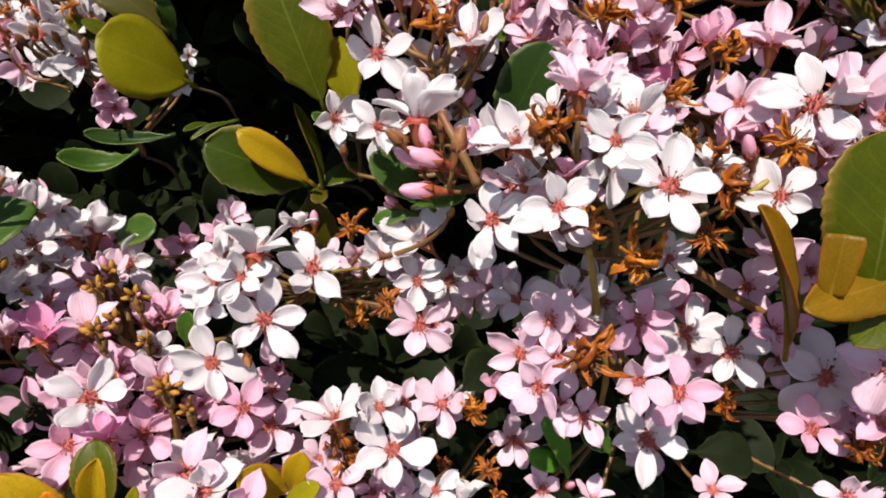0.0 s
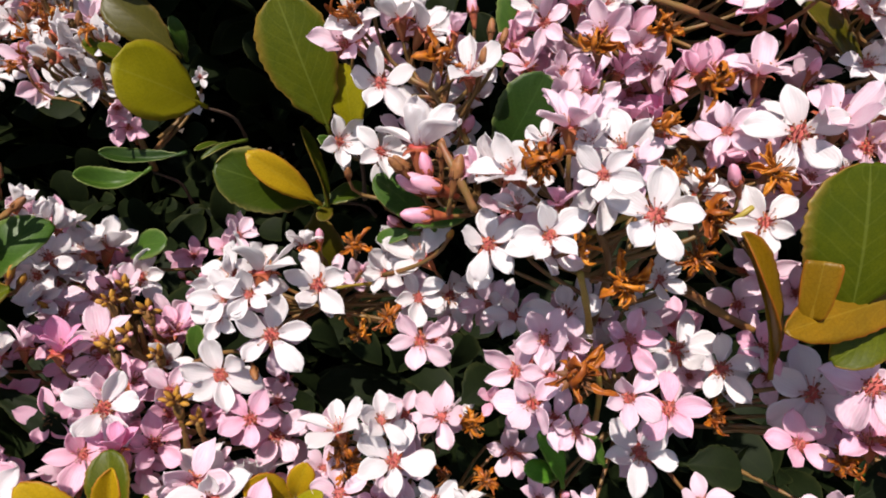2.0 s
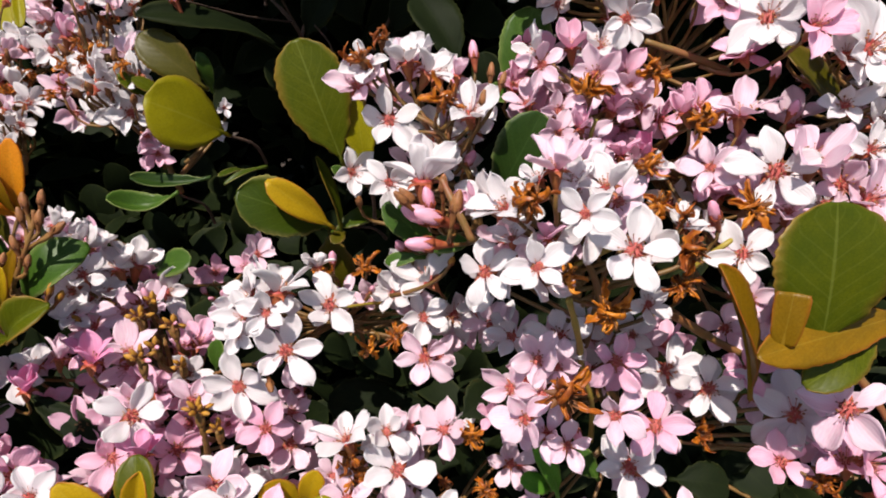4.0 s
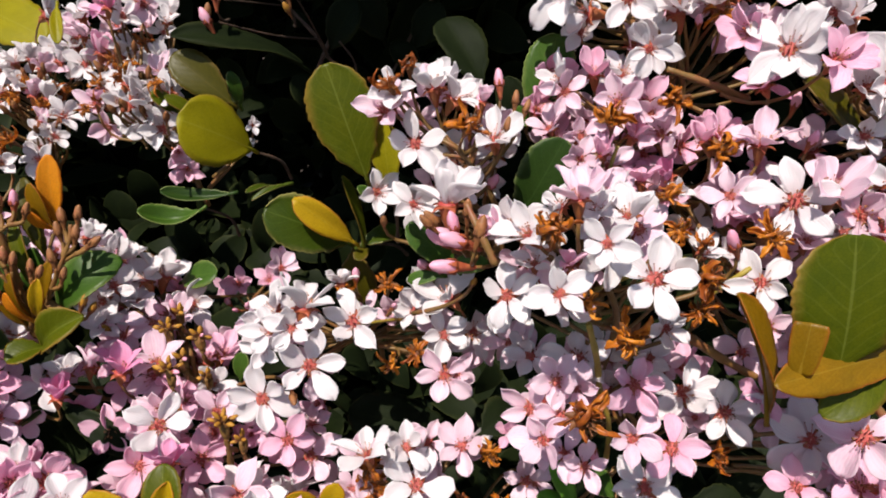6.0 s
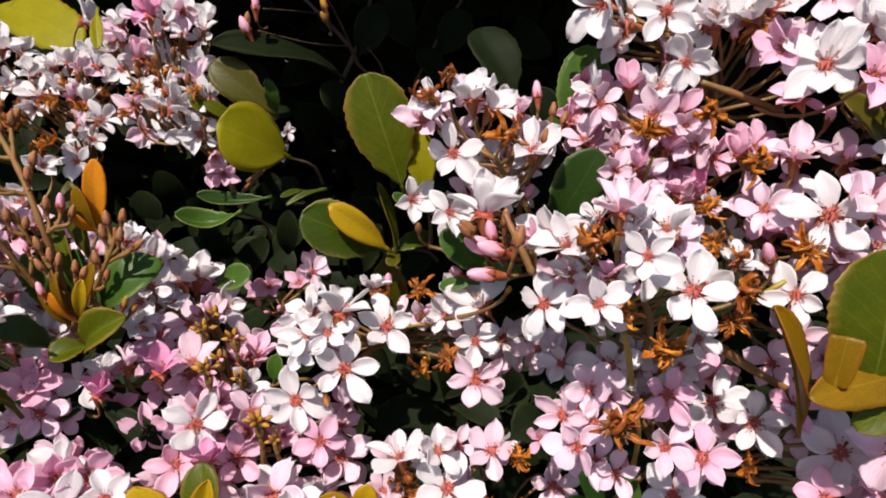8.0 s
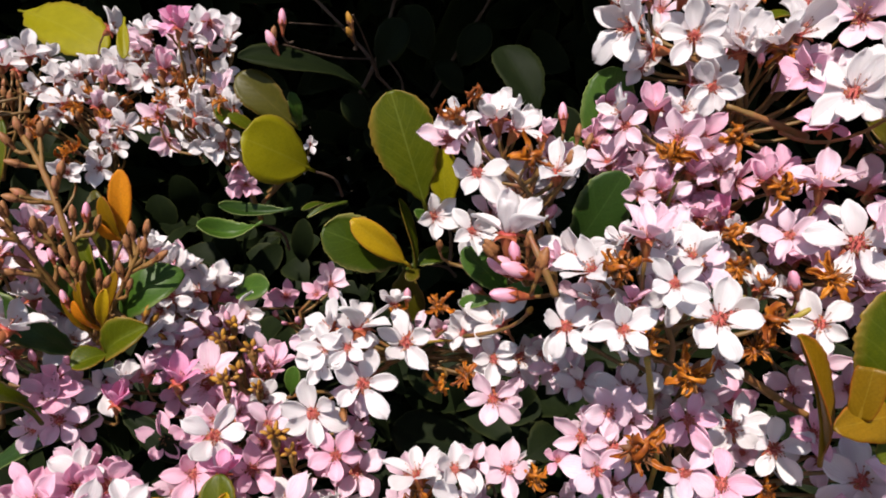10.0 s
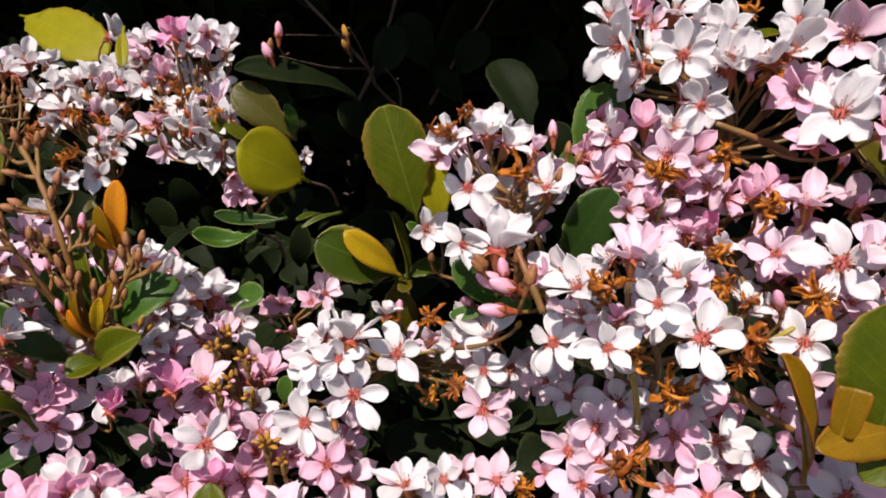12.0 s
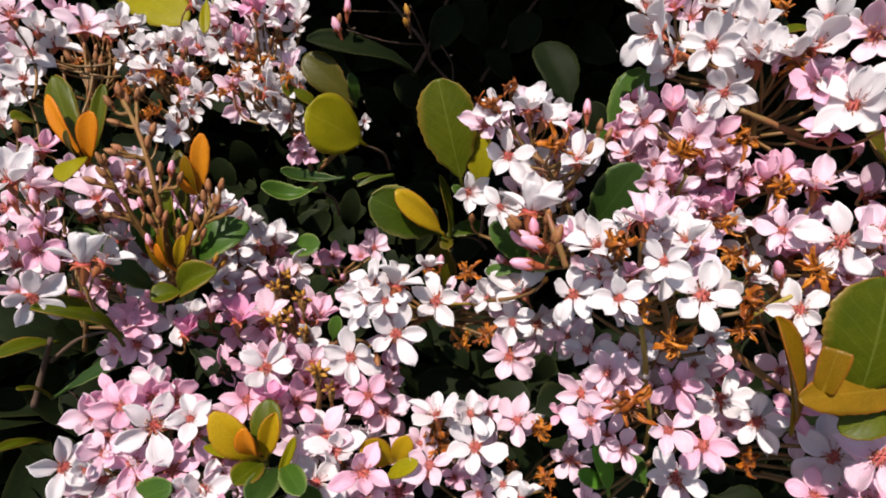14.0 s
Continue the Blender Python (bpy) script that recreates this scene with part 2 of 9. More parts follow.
def sheet(bm, place, nu, nv, thick, uvs, index=0):
    """A thin solid blade: place(u, v) for u in -1..1, v in 0..1; both faces and the rim."""
    uv = bm.loops.layers.uv.verify()
    pts = [[Vector(place(-1 + 2 * i / nu, j / nv)) for i in range(nu + 1)] for j in range(nv + 1)]
    nor = []
    for j in range(nv + 1):
        row = []
        for i in range(nu + 1):
            du = pts[j][min(i + 1, nu)] - pts[j][max(i - 1, 0)]
            dv = pts[min(j + 1, nv)][i] - pts[max(j - 1, 0)][i]
            n = du.cross(dv)
            row.append(n.normalized() if n.length > 1e-12 else Vector((0, 0, 1)))
        nor.append(row)
    sides = []
    for s in (0.5, -0.5):
        sides.append([[bm.verts.new(pts[j][i] + nor[j][i] * thick * s) for i in range(nu + 1)] for j in range(nv + 1)])

    def face(corners):
        f = bm.faces.new([v for v, *_ in corners])
        f.material_index = index
        for loop, (_, i, j) in zip(f.loops, corners):
            loop[uv].uv = (-1 + 2 * i / nu, j / nv)
    top, low = sides
    for j in range(nv):
        for i in range(nu):
            q = [(i, j), (i + 1, j), (i + 1, j + 1), (i, j + 1)]
            face([(top[b][a], a, b) for a, b in q])
            face([(low[b][a], a, b) for a, b in q[::-1]])
    rim = [(i, 0) for i in range(nu)] + [(nu, j) for j in range(nv)] + [(i, nv) for i in range(nu, 0, -1)] + [(0, j) for j in range(nv, 0, -1)]
    for (a, b), (c, d) in zip(rim, rim[1:] + rim[:1]):
        face([(low[b][a], a, b), (low[d][c], c, d), (top[d][c], c, d), (top[b][a], a, b)])


def lerp_table(table, v):
    for (a, x), (b, y) in zip(table, table[1:]):
        if v <= b:
            t = (v - a) / (b - a)
            return x + (y - x) * t * t * (3 - 2 * t)
    return table[-1][1]


# ---- flowers ----
OUTLINE = [(0, 0.050), (0.08, 0.105), (0.22, 0.215), (0.40, 0.305), (0.56, 0.342), (0.70, 0.330), (0.83, 0.272), (0.93, 0.165), (1.0, 0.030)]


def petal_mesh(tint, seed):
    rng = random.Random(seed)
    bend, cup, lean, wave = rng.uniform(-0.36, 0.34), rng.uniform(0.05, 0.75), rng.uniform(-0.10, 0.10), rng.uniform(0.006, 0.030)
    wide, notch, phase = rng.uniform(0.80, 1.08), rng.uniform(-0.04, 0.05), rng.uniform(0, 6)
    crease, ruffle = rng.uniform(0.01, 0.05), rng.uniform(0.0, 0.035)
    skew, nibble = rng.uniform(0.85, 1.30), rng.uniform(0.0, 0.07)

    def place(u, v):
        w = lerp_table(OUTLINE, v ** skew) * wide * (1.0 + nibble * math.sin(11 * v + phase + (1.5 if u > 0 else 0)) * v)
        y = v - notch * (v ** 6) * (1 - u * u) * 2
        return (u * w + lean * v * v, y, bend * v * v + cup * u * u * w + wave * math.sin(9 * v + 3 * u + phase) * v
                + 0.04 * math.sin(3 * v + phase) * u * v - crease * math.exp(-(u / 0.22) ** 2) * v + ruffle * abs(u) ** 3 * math.sin(14 * v + phase + 2 * u))
    bm = bmesh.new()
    sheet(bm, place, 8, 9, 0.014, True)
    return mesh_of("petal", bm, PETALS[tint])


def receptacle_mesh():
    bm = bmesh.new()
    lathe(bm, [(0.020, -0.30), (0.035, -0.27), (0.070, -0.16), (0.095, -0.05), (0.105, 0.0), (0.085, 0.018), (0.03, 0.010)], 10, 0)
    for f in bm.faces:
        if all(v.co.z >= -0.001 for v in f.verts):
            f.material_index = 1
    for k in range(5):
        turn = Matrix.Rotation(math.tau * (k + 0.5) / 5, 3, "Z")
        sheet(bm, lambda u, v: turn @ Vector((u * 0.05 * (1 - v) ** 0.8, 0.085 + 0.11 * v, -0.03 + 0.05 * v - 0.08 * v * v)), 2, 3, 0.012, True, 0)
    return mesh_of("receptacle", bm, CALYX, DISC)


def stamens_mesh(seed):
    rng = random.Random(seed)
    bm = bmesh.new()
    for k in range(17):
        a, out, up = math.tau * k / 17 + rng.uniform(-0.2, 0.2), rng.uniform(0.0, 0.11) * rng.choice((0.7, 0.8, 1.6)), rng.uniform(0.07, 0.20)
        d = Vector((math.cos(a), math.sin(a), 0))
        p0, p1, p2 = d * 0.055, d * (0.06 + out * 0.3) + Vector((0, 0, up * 0.6)), d * (0.06 + out) + Vector((0, 0, up))
        tube(bm, bezier(p0, p1, p2, 3), [0.0070, 0.0055, 0.0045, 0.004], 4, 0)
        turn = frame_to(p2 - p1)
        s = rng.uniform(0.8, 1.2)
        made = bmesh.ops.create_icosphere(bm, subdivisions=1, radius=0.015 * s, matrix=Matrix.Translation(p2) @ turn @ Matrix.Diagonal((0.8, 1.4, 0.7, 1)))
        for v in made["verts"]:
            for f in v.link_faces:
                f.material_index = 1
    for k in range(2):
        tube(bm, [(0.01 - 0.02 * k, 0, 0), (0.02 - 0.04 * k, 0.005, 0.16)], [0.010, 0.008], 4, 0)
    return mesh_of("stamen_tuft", bm, FILAMENT, ANTHER)


PETAL_MESHES = {t: [petal_mesh(t, 17 * i + 3) for i in range(22)] for t in PETALS}
RECEPTACLE = receptacle_mesh()
STAMENS = [stamens_mesh(s) for s in (1, 2, 3)]
rng_flowers = random.Random(5)
WORDS = {"w": "open white flower with red centre", "b": "open blush-pink flower", "p": "open pink flower", "d": "half-open deep pink flower"}


def thing(name, base, label, category, group=""):
    ob = new(name)
    ob.empty_display_size = 0.005
    ob.location = base
    return tagged(ob, label, category, group)


def stalk(c, at, back, reach=0.6, thick=0.00055, mat=PEDICEL, root=None):
    """A pedicel from a flower back to its root, or to the nearest place on the cluster's axis."""
    base = Vector(c.location)
    foot, head = base, base + Vector(c["axis"])
    at, back = Vector(at), Vector(back).normalized()
    d = head - foot
    t = max(0.1, min(1.0, (at - foot).dot(d) / max(d.length_squared, 1e-9) - 0.35))
    root = Vector(root) if root else foot + d * t
    far = (at - root).length
    if far > 0.034:
        root, far = at.lerp(root, 0.034 / far), 0.034
    mid = at + back * far * reach + Vector((0, 0.3, -0.12)) * far * (0.25 if thick > 0.00058 else 1.0)
    bm = bmesh.new()
    pts = [p - base for p in bezier(at, mid, root, 6)]
    tube(bm, pts, [thick * (0.9 + 0.5 * i / 6) for i in range(7)], 6)
    part("pedicel", mesh_of("pedicel", bm, mat), c)


def flower(c, at, axis, size, roll=0, tint="w", cup=0.2, petals=5):
    """An open flower: face along axis, petals raised by cup (0 flat, 1 closed)."""
    r = rng_flowers
    f = part("flower", RECEPTACLE, c, Matrix.Translation(Vector(at) - c.location) @ frame_to(axis, roll) @ Matrix.Scale(size, 4), WORDS[tint])
    for k in range(petals):
        rise = 14 + 80 * cup + r.uniform(-22, 20)
        m = Matrix.Rotation(math.tau * k / petals + r.uniform(-0.17, 0.17) - math.pi / 2, 4, "Z") @ Matrix.Translation((0, 0.055, 0.0)) @ Matrix.Rotation(radians(rise), 4, "X") @ Matrix.Rotation(radians(r.uniform(-27, 27)), 4, "Y") @ Matrix.Scale(0.455 * r.uniform(0.82, 1.10), 4)
        part("petal", r.choice(PETAL_MESHES[tint]), f, m)
    part("stamen_tuft", r.choice(STAMENS), f, Matrix.Rotation(r.uniform(0, 6), 4, "Z") @ Matrix.Scale(r.uniform(0.65, 0.95), 4))
    stalk(c, Vector(at) - Vector(axis).normalized() * size * 0.28, -Vector(axis))


def bud_meshes(kind, seed):
    rng = random.Random(seed)
    bm = bmesh.new()
    fat = rng.uniform(0.9, 1.1)
    lathe(bm, [(0.10, 0.02), (0.17 * fat, 0.18), (0.225 * fat, 0.42), (0.215 * fat, 0.64), (0.14, 0.86), (0.06, 0.97), (0.01, 1.0)], 10)
    for v in bm.verts:
        a = math.atan2(v.co.y, v.co.x)
        v.co += Vector((v.co.x, v.co.y, 0)) * 0.10 * math.sin(3 * a + 5 * v.co.z)
    cal = bmesh.new()
    lathe(cal, [(0.07, -0.50), (0.09, -0.34), (0.14, -0.08), (0.195, 0.16), (0.20, 0.20), (0.17, 0.205)], 10)
    for k in range(5):
        turn = Matrix.Rotation(math.tau * k / 5, 3, "Z")
        sheet(cal, lambda u, v: turn @ Vector((u * 0.11 * (1 - v) ** 0.8, 0.200 + 0.03 * math.sin(3 * v), 0.15 + 0.34 * v)), 2, 3, 0.03, True)
    return mesh_of("bud", bm, BUDS[kind]), mesh_of("calyx", cal, CALYX if kind == "p" else DRIED)


BUD_MESHES = {k: [bud_meshes(k, s) for s in (1, 2, 3)] for k in BUDS}


def bud(c, at, axis, size, kind="p", skin=PEDICEL, thick=0.0006, root=None):
    body, cal = rng_flowers.choice(BUD_MESHES[kind])
    b = part("bud", body, c, Matrix.Translation(Vector(at) - c.location) @ frame_to(axis, rng_flowers.uniform(0, 360)) @ Matrix.Scale(size, 4), {"p": "closed pink bud", "r": "closed russet bud", "g": "small golden-brown bud"}[kind])
    part("calyx", cal, b)
    stalk(c, Vector(at) - Vector(axis).normalized() * size * 0.3, -Vector(axis), 0.4, thick, skin, root)


def withered_mesh(seed):
    """A spent flower: petals shrunk and rolled lengthwise round a dry funnel, with dark threads."""
    rng = random.Random(seed)
    bm = bmesh.new()
    lathe(bm, [(0.035, -0.32), (0.06, -0.2), (0.10, -0.05), (0.11, 0.02), (0.05, 0.03)], 8, 1)
    for k in range(5):
        turn = Matrix.Rotation(math.tau * (k + rng.uniform(0.2, 0.8)) / 5, 3, "Z")
        tip = rng.uniform(-0.12, 0.10)
        sheet(bm, lambda u, v: turn @ Vector((u * 0.055 * (1 - v) ** 0.7, 0.09 + 0.16 * v, 0.01 + tip * v + 0.05 * v * v)), 2, 4, 0.014, True, 1)
    for k in range(10):
        star = k < 6
        turn = Matrix.Rotation(math.tau * k / 6 + rng.uniform(-0.35, 0.35), 3, "Z")
        long, wide = (rng.uniform(0.26, 0.46), rng.uniform(0.070, 0.115)) if star else (rng.uniform(0.14, 0.30), rng.uniform(0.04, 0.08))
        rise, curl = (rng.uniform(-0.35, 0.9), rng.uniform(-2.6, 2.8)) if star else (rng.uniform(0.3, 1.4), rng.uniform(-3.0, 3.0))
        roll, twist, sway = rng.uniform(1.2, 2.6), rng.uniform(-2.2, 2.2), rng.uniform(-0.18, 0.18)

        def place(u, v):
            a = rise + curl * v * v * 0.6
            w = wide * (0.35 + 0.9 * v) * (1.02 - v) ** 0.55 * 1.5 * (0.85 + 0.3 * math.sin(15 * v + k + 2 * u))
            side, up = w * math.sin(u * roll) / roll ** 0.5, w * (1 - math.cos(u * roll)) / roll ** 0.5
            t = twist * v
            side, up = side * math.cos(t) - up * math.sin(t), side * math.sin(t) + up * math.cos(t)
            return turn @ Vector((side + sway * v * v, 0.06 + long * v * math.cos(a) - up * math.sin(a), long * v * math.sin(a) + up * math.cos(a)))
        sheet(bm, place, 5, 8, 0.012, True, 0)
    for k in range(16):
        a = rng.uniform(0, 6.28)
        d = Vector((math.cos(a), math.sin(a), 0))
        p2 = d * rng.uniform(0.04, 0.20) + Vector((rng.uniform(-0.08, 0.08), rng.uniform(-0.08, 0.08), rng.uniform(0.08, 0.34)))
        tube(bm, bezier(d * 0.06, d * 0.08 + Vector((0, 0, 0.18)), p2, 4), [0.011, 0.009, 0.008, 0.008, 0.013], 4, k % 2)
    return mesh_of("withered_flower", bm, WITHERED, DRIED)


WITHERED_MESHES = [withered_mesh(s) for s in range(9)]


def withered(c, at, axis, size):
    r = rng_flowers
    part("withered_flower", r.choice(WITHERED_MESHES), c, Matrix.Translation(Vector(at) - c.location) @ frame_to(axis, r.uniform(0, 360)) @ Matrix.Scale(0.90 * size, 4), "withered orange-brown flower")
    stalk(c, Vector(at) - Vector(axis).normalized() * size * 0.3, -Vector(axis))


# ---- leaves and stems ----
BLADE = [(0, 0.03), (0.08, 0.13), (0.25, 0.33), (0.45, 0.46), (0.62, 0.50), (0.78, 0.465), (0.89, 0.365), (0.96, 0.225), (1.0, 0.07)]
CUT_BLADE = [(0, 0.22), (0.10, 0.36), (0.35, 0.44), (0.70, 0.50), (0.94, 0.50), (0.99, 0.47), (1.0, 0.44)]
LEAF_WORDS = {"g": "glossy green leaf", "k": "green leaf toned near black for shade", "e": "mature olive-green leaf", "h": "green leaf toned darker for shade, with pale edge", "y": "yellow-green rounded leaf", "v": "olive-green leaf", "o": "orange young leaf", "t": "tawny yellow leaf", "n": "bronze leaf", "a": "amber-brown leaf", "s": "bright fresh-green leaf"}


def leaf(c, base, tip, face, width, kind="g", bend=0.12, fold=0.15, teeth=True, blade=BLADE):
    """A leathery leaf from base to tip; face: the way its upper side looks."""
    base, tip = Vector(base), Vector(tip)
    along = tip - base
    long = along.length
    y = along / long
    z = Vector(face)
    z = (z - y * z.dot(y)).normalized()
    x = y.cross(z)
    rng = random.Random(int(long * 1e6) + int(width * 1e6))
    ripple, phase = rng.uniform(0.008, 0.022), rng.uniform(0, 6)

    def place(u, v):
        w = lerp_table(blade, v) * width
        if teeth and abs(u) > 0.99 and v > 0.25:
            w *= 1.0 - 0.060 * ((v * 13.0) % 1.0)
        side = u * w
        lift = bend * long * (4 * v * (1 - v)) + fold * abs(side) + ripple * long * math.sin(7 * v + 4 * u + phase) * abs(u)
        return x * side + y * (v * long) + z * lift
    bm = bmesh.new()
    sheet(bm, place, 8, 39 if teeth else 12, 0.0004, True)
    ob = part("leaf", mesh_of("leaf", bm, LEAVES[kind]), c, Matrix.Translation(base - c.location), LEAF_WORDS[kind])
    rib = bmesh.new()
    tube(rib, [Vector(place(0, v)) - z * 0.0003 for v in (-0.12, 0.0, 0.25, 0.5, 0.75, 0.93)], [0.0008, 0.0008, 0.0006, 0.00045, 0.0003, 0.0001], 6)
    part("midrib", mesh_of("midrib", rib, LEAVES[kind]), ob)
    return ob


def stem(c, points, radius, mat=GREEN_STEM, end=0.7):
    """A stem along points, given as places in the world."""
    pts = [Vector(p) for p in points]
    fine = []
    for i in range(len(pts) - 1):
        a, b, d, e = pts[max(i - 1, 0)], pts[i], pts[i + 1], pts[min(i + 2, len(pts) - 1)]
        for k in range(5):
            t = k / 5
            fine.append(0.5 * ((2 * b) + (d - a) * t + (2 * a - 5 * b + 4 * d - e) * t * t + (3 * b - a - 3 * d + e) * t ** 3))
    fine.append(pts[-1])
    n = len(fine) - 1
    bm = bmesh.new()
    tube(bm, [p - c.location for p in fine], [radius * (1 + (end - 1) * i / n) * (1 + 0.12 * math.sin(i * 2.1)) for i in range(n + 1)], 8)
    part("stem", mesh_of("stem", bm, mat), c)


def cluster(label, base, head, group="flower clusters of the shrub", mat=PEDICEL, name="flower_cluster", category="flower cluster", thick=0.0013):
    c = thing(name, base, label, category, group)
    c["axis"] = tuple(Vector(head) - Vector(base))
    axis = Vector(c["axis"])
    side = Vector((0.004, -0.002, 0.003))
    stem(c, [base, Vector(base) + axis * 0.5 + side, head], thick, mat, 0.6)
    return c


def sprig(label, base, head, group="leafy sprigs of the shrub"):
    c = cluster(label, base, head, group, BARK, "leaf_sprig", "leaf sprig", 0.0008)
    return c


def bud_spray(label, base, head):
    return cluster(label, base, head, "bud sprays of the shrub", SPRAY, "bud_spray", "bud spray")


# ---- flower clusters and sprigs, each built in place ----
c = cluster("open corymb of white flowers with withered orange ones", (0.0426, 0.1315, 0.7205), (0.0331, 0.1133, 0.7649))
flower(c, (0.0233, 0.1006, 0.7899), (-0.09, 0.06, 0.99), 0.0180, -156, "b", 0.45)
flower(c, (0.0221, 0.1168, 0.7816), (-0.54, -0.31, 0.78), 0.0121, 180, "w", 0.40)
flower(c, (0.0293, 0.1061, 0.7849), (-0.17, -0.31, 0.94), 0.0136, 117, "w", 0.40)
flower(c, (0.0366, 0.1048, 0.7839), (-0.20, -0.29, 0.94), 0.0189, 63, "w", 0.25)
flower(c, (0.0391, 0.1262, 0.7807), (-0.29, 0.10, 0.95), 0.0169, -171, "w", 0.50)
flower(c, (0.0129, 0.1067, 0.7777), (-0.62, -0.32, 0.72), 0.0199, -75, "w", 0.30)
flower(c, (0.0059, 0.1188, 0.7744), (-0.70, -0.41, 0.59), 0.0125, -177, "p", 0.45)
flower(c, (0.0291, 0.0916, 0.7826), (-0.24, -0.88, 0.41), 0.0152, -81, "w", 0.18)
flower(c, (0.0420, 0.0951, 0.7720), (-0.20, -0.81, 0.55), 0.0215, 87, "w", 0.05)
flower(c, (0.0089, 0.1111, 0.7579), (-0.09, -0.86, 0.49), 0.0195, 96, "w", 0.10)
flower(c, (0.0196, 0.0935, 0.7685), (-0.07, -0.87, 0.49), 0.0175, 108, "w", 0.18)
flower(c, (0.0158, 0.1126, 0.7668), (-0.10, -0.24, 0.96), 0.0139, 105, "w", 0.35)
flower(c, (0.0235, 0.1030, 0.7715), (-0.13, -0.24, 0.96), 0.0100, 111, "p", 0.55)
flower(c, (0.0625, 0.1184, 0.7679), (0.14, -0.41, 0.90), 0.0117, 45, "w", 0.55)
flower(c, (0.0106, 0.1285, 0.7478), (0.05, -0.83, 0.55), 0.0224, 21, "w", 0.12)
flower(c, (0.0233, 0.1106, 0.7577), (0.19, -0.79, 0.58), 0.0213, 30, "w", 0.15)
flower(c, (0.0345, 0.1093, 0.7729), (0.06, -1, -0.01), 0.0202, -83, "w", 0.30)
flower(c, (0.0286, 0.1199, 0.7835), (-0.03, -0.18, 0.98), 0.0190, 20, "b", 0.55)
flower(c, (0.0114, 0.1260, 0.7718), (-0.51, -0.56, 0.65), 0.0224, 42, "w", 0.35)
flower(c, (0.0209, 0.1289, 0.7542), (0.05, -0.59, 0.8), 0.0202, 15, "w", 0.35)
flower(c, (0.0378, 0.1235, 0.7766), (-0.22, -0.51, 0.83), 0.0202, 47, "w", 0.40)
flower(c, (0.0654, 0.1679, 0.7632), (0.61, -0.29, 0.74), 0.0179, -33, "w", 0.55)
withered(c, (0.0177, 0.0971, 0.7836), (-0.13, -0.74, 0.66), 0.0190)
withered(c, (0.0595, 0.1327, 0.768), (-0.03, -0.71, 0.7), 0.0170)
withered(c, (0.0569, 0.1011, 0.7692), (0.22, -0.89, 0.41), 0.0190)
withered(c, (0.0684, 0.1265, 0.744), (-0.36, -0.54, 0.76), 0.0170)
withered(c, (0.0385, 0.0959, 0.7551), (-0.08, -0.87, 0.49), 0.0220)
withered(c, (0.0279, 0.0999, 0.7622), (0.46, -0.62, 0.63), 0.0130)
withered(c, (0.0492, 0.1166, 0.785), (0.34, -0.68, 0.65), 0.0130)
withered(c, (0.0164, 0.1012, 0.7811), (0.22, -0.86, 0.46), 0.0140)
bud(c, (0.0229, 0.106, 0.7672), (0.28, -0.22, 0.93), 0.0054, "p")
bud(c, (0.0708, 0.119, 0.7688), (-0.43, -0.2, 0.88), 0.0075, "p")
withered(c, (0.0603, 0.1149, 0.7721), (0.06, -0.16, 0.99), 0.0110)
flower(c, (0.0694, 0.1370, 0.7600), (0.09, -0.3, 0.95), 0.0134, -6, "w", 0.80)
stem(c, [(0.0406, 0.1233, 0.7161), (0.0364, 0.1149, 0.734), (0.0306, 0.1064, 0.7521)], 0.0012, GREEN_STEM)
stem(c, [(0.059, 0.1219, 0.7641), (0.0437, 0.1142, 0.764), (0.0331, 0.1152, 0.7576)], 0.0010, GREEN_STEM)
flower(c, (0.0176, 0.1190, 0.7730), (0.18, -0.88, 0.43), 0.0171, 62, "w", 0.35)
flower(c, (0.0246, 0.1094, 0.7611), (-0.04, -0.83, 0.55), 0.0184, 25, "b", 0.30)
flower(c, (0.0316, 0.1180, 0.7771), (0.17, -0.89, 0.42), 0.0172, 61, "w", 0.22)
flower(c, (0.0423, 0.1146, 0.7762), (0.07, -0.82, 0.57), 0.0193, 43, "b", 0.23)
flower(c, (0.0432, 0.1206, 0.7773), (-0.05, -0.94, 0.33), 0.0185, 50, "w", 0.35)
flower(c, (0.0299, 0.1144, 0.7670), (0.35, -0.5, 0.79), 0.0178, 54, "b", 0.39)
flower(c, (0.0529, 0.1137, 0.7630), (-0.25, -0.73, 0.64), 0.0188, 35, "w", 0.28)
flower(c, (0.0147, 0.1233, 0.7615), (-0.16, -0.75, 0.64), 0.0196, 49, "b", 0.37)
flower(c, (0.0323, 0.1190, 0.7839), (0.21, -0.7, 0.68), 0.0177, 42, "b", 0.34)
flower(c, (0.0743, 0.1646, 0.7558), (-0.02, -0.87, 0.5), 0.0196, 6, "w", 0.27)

c = cluster("upright corymb with white flowers and russet buds", (0.0106, 0.1566, 0.7449), (-0.0047, 0.1529, 0.7859))
flower(c, (-0.0240, 0.1516, 0.8032), (-0.47, -0.58, 0.67), 0.0169, 180, "w", 0.30)
flower(c, (-0.0276, 0.1524, 0.7975), (-0.41, -0.82, 0.41), 0.0204, -174, "b", 0.40)
flower(c, (-0.0128, 0.1552, 0.8042), (-0.14, -0.12, 0.98), 0.0214, 141, "w", 0.45)
flower(c, (-0.0066, 0.1550, 0.8012), (0.38, -0.12, 0.92), 0.0204, 15, "w", 0.45)
flower(c, (-0.0181, 0.1508, 0.7877), (-0.05, -0.92, 0.38), 0.0220, 27, "w", 0.15)
flower(c, (0.0021, 0.1510, 0.8012), (0.09, -0.10, 0.99), 0.0126, 45, "b", 0.65)
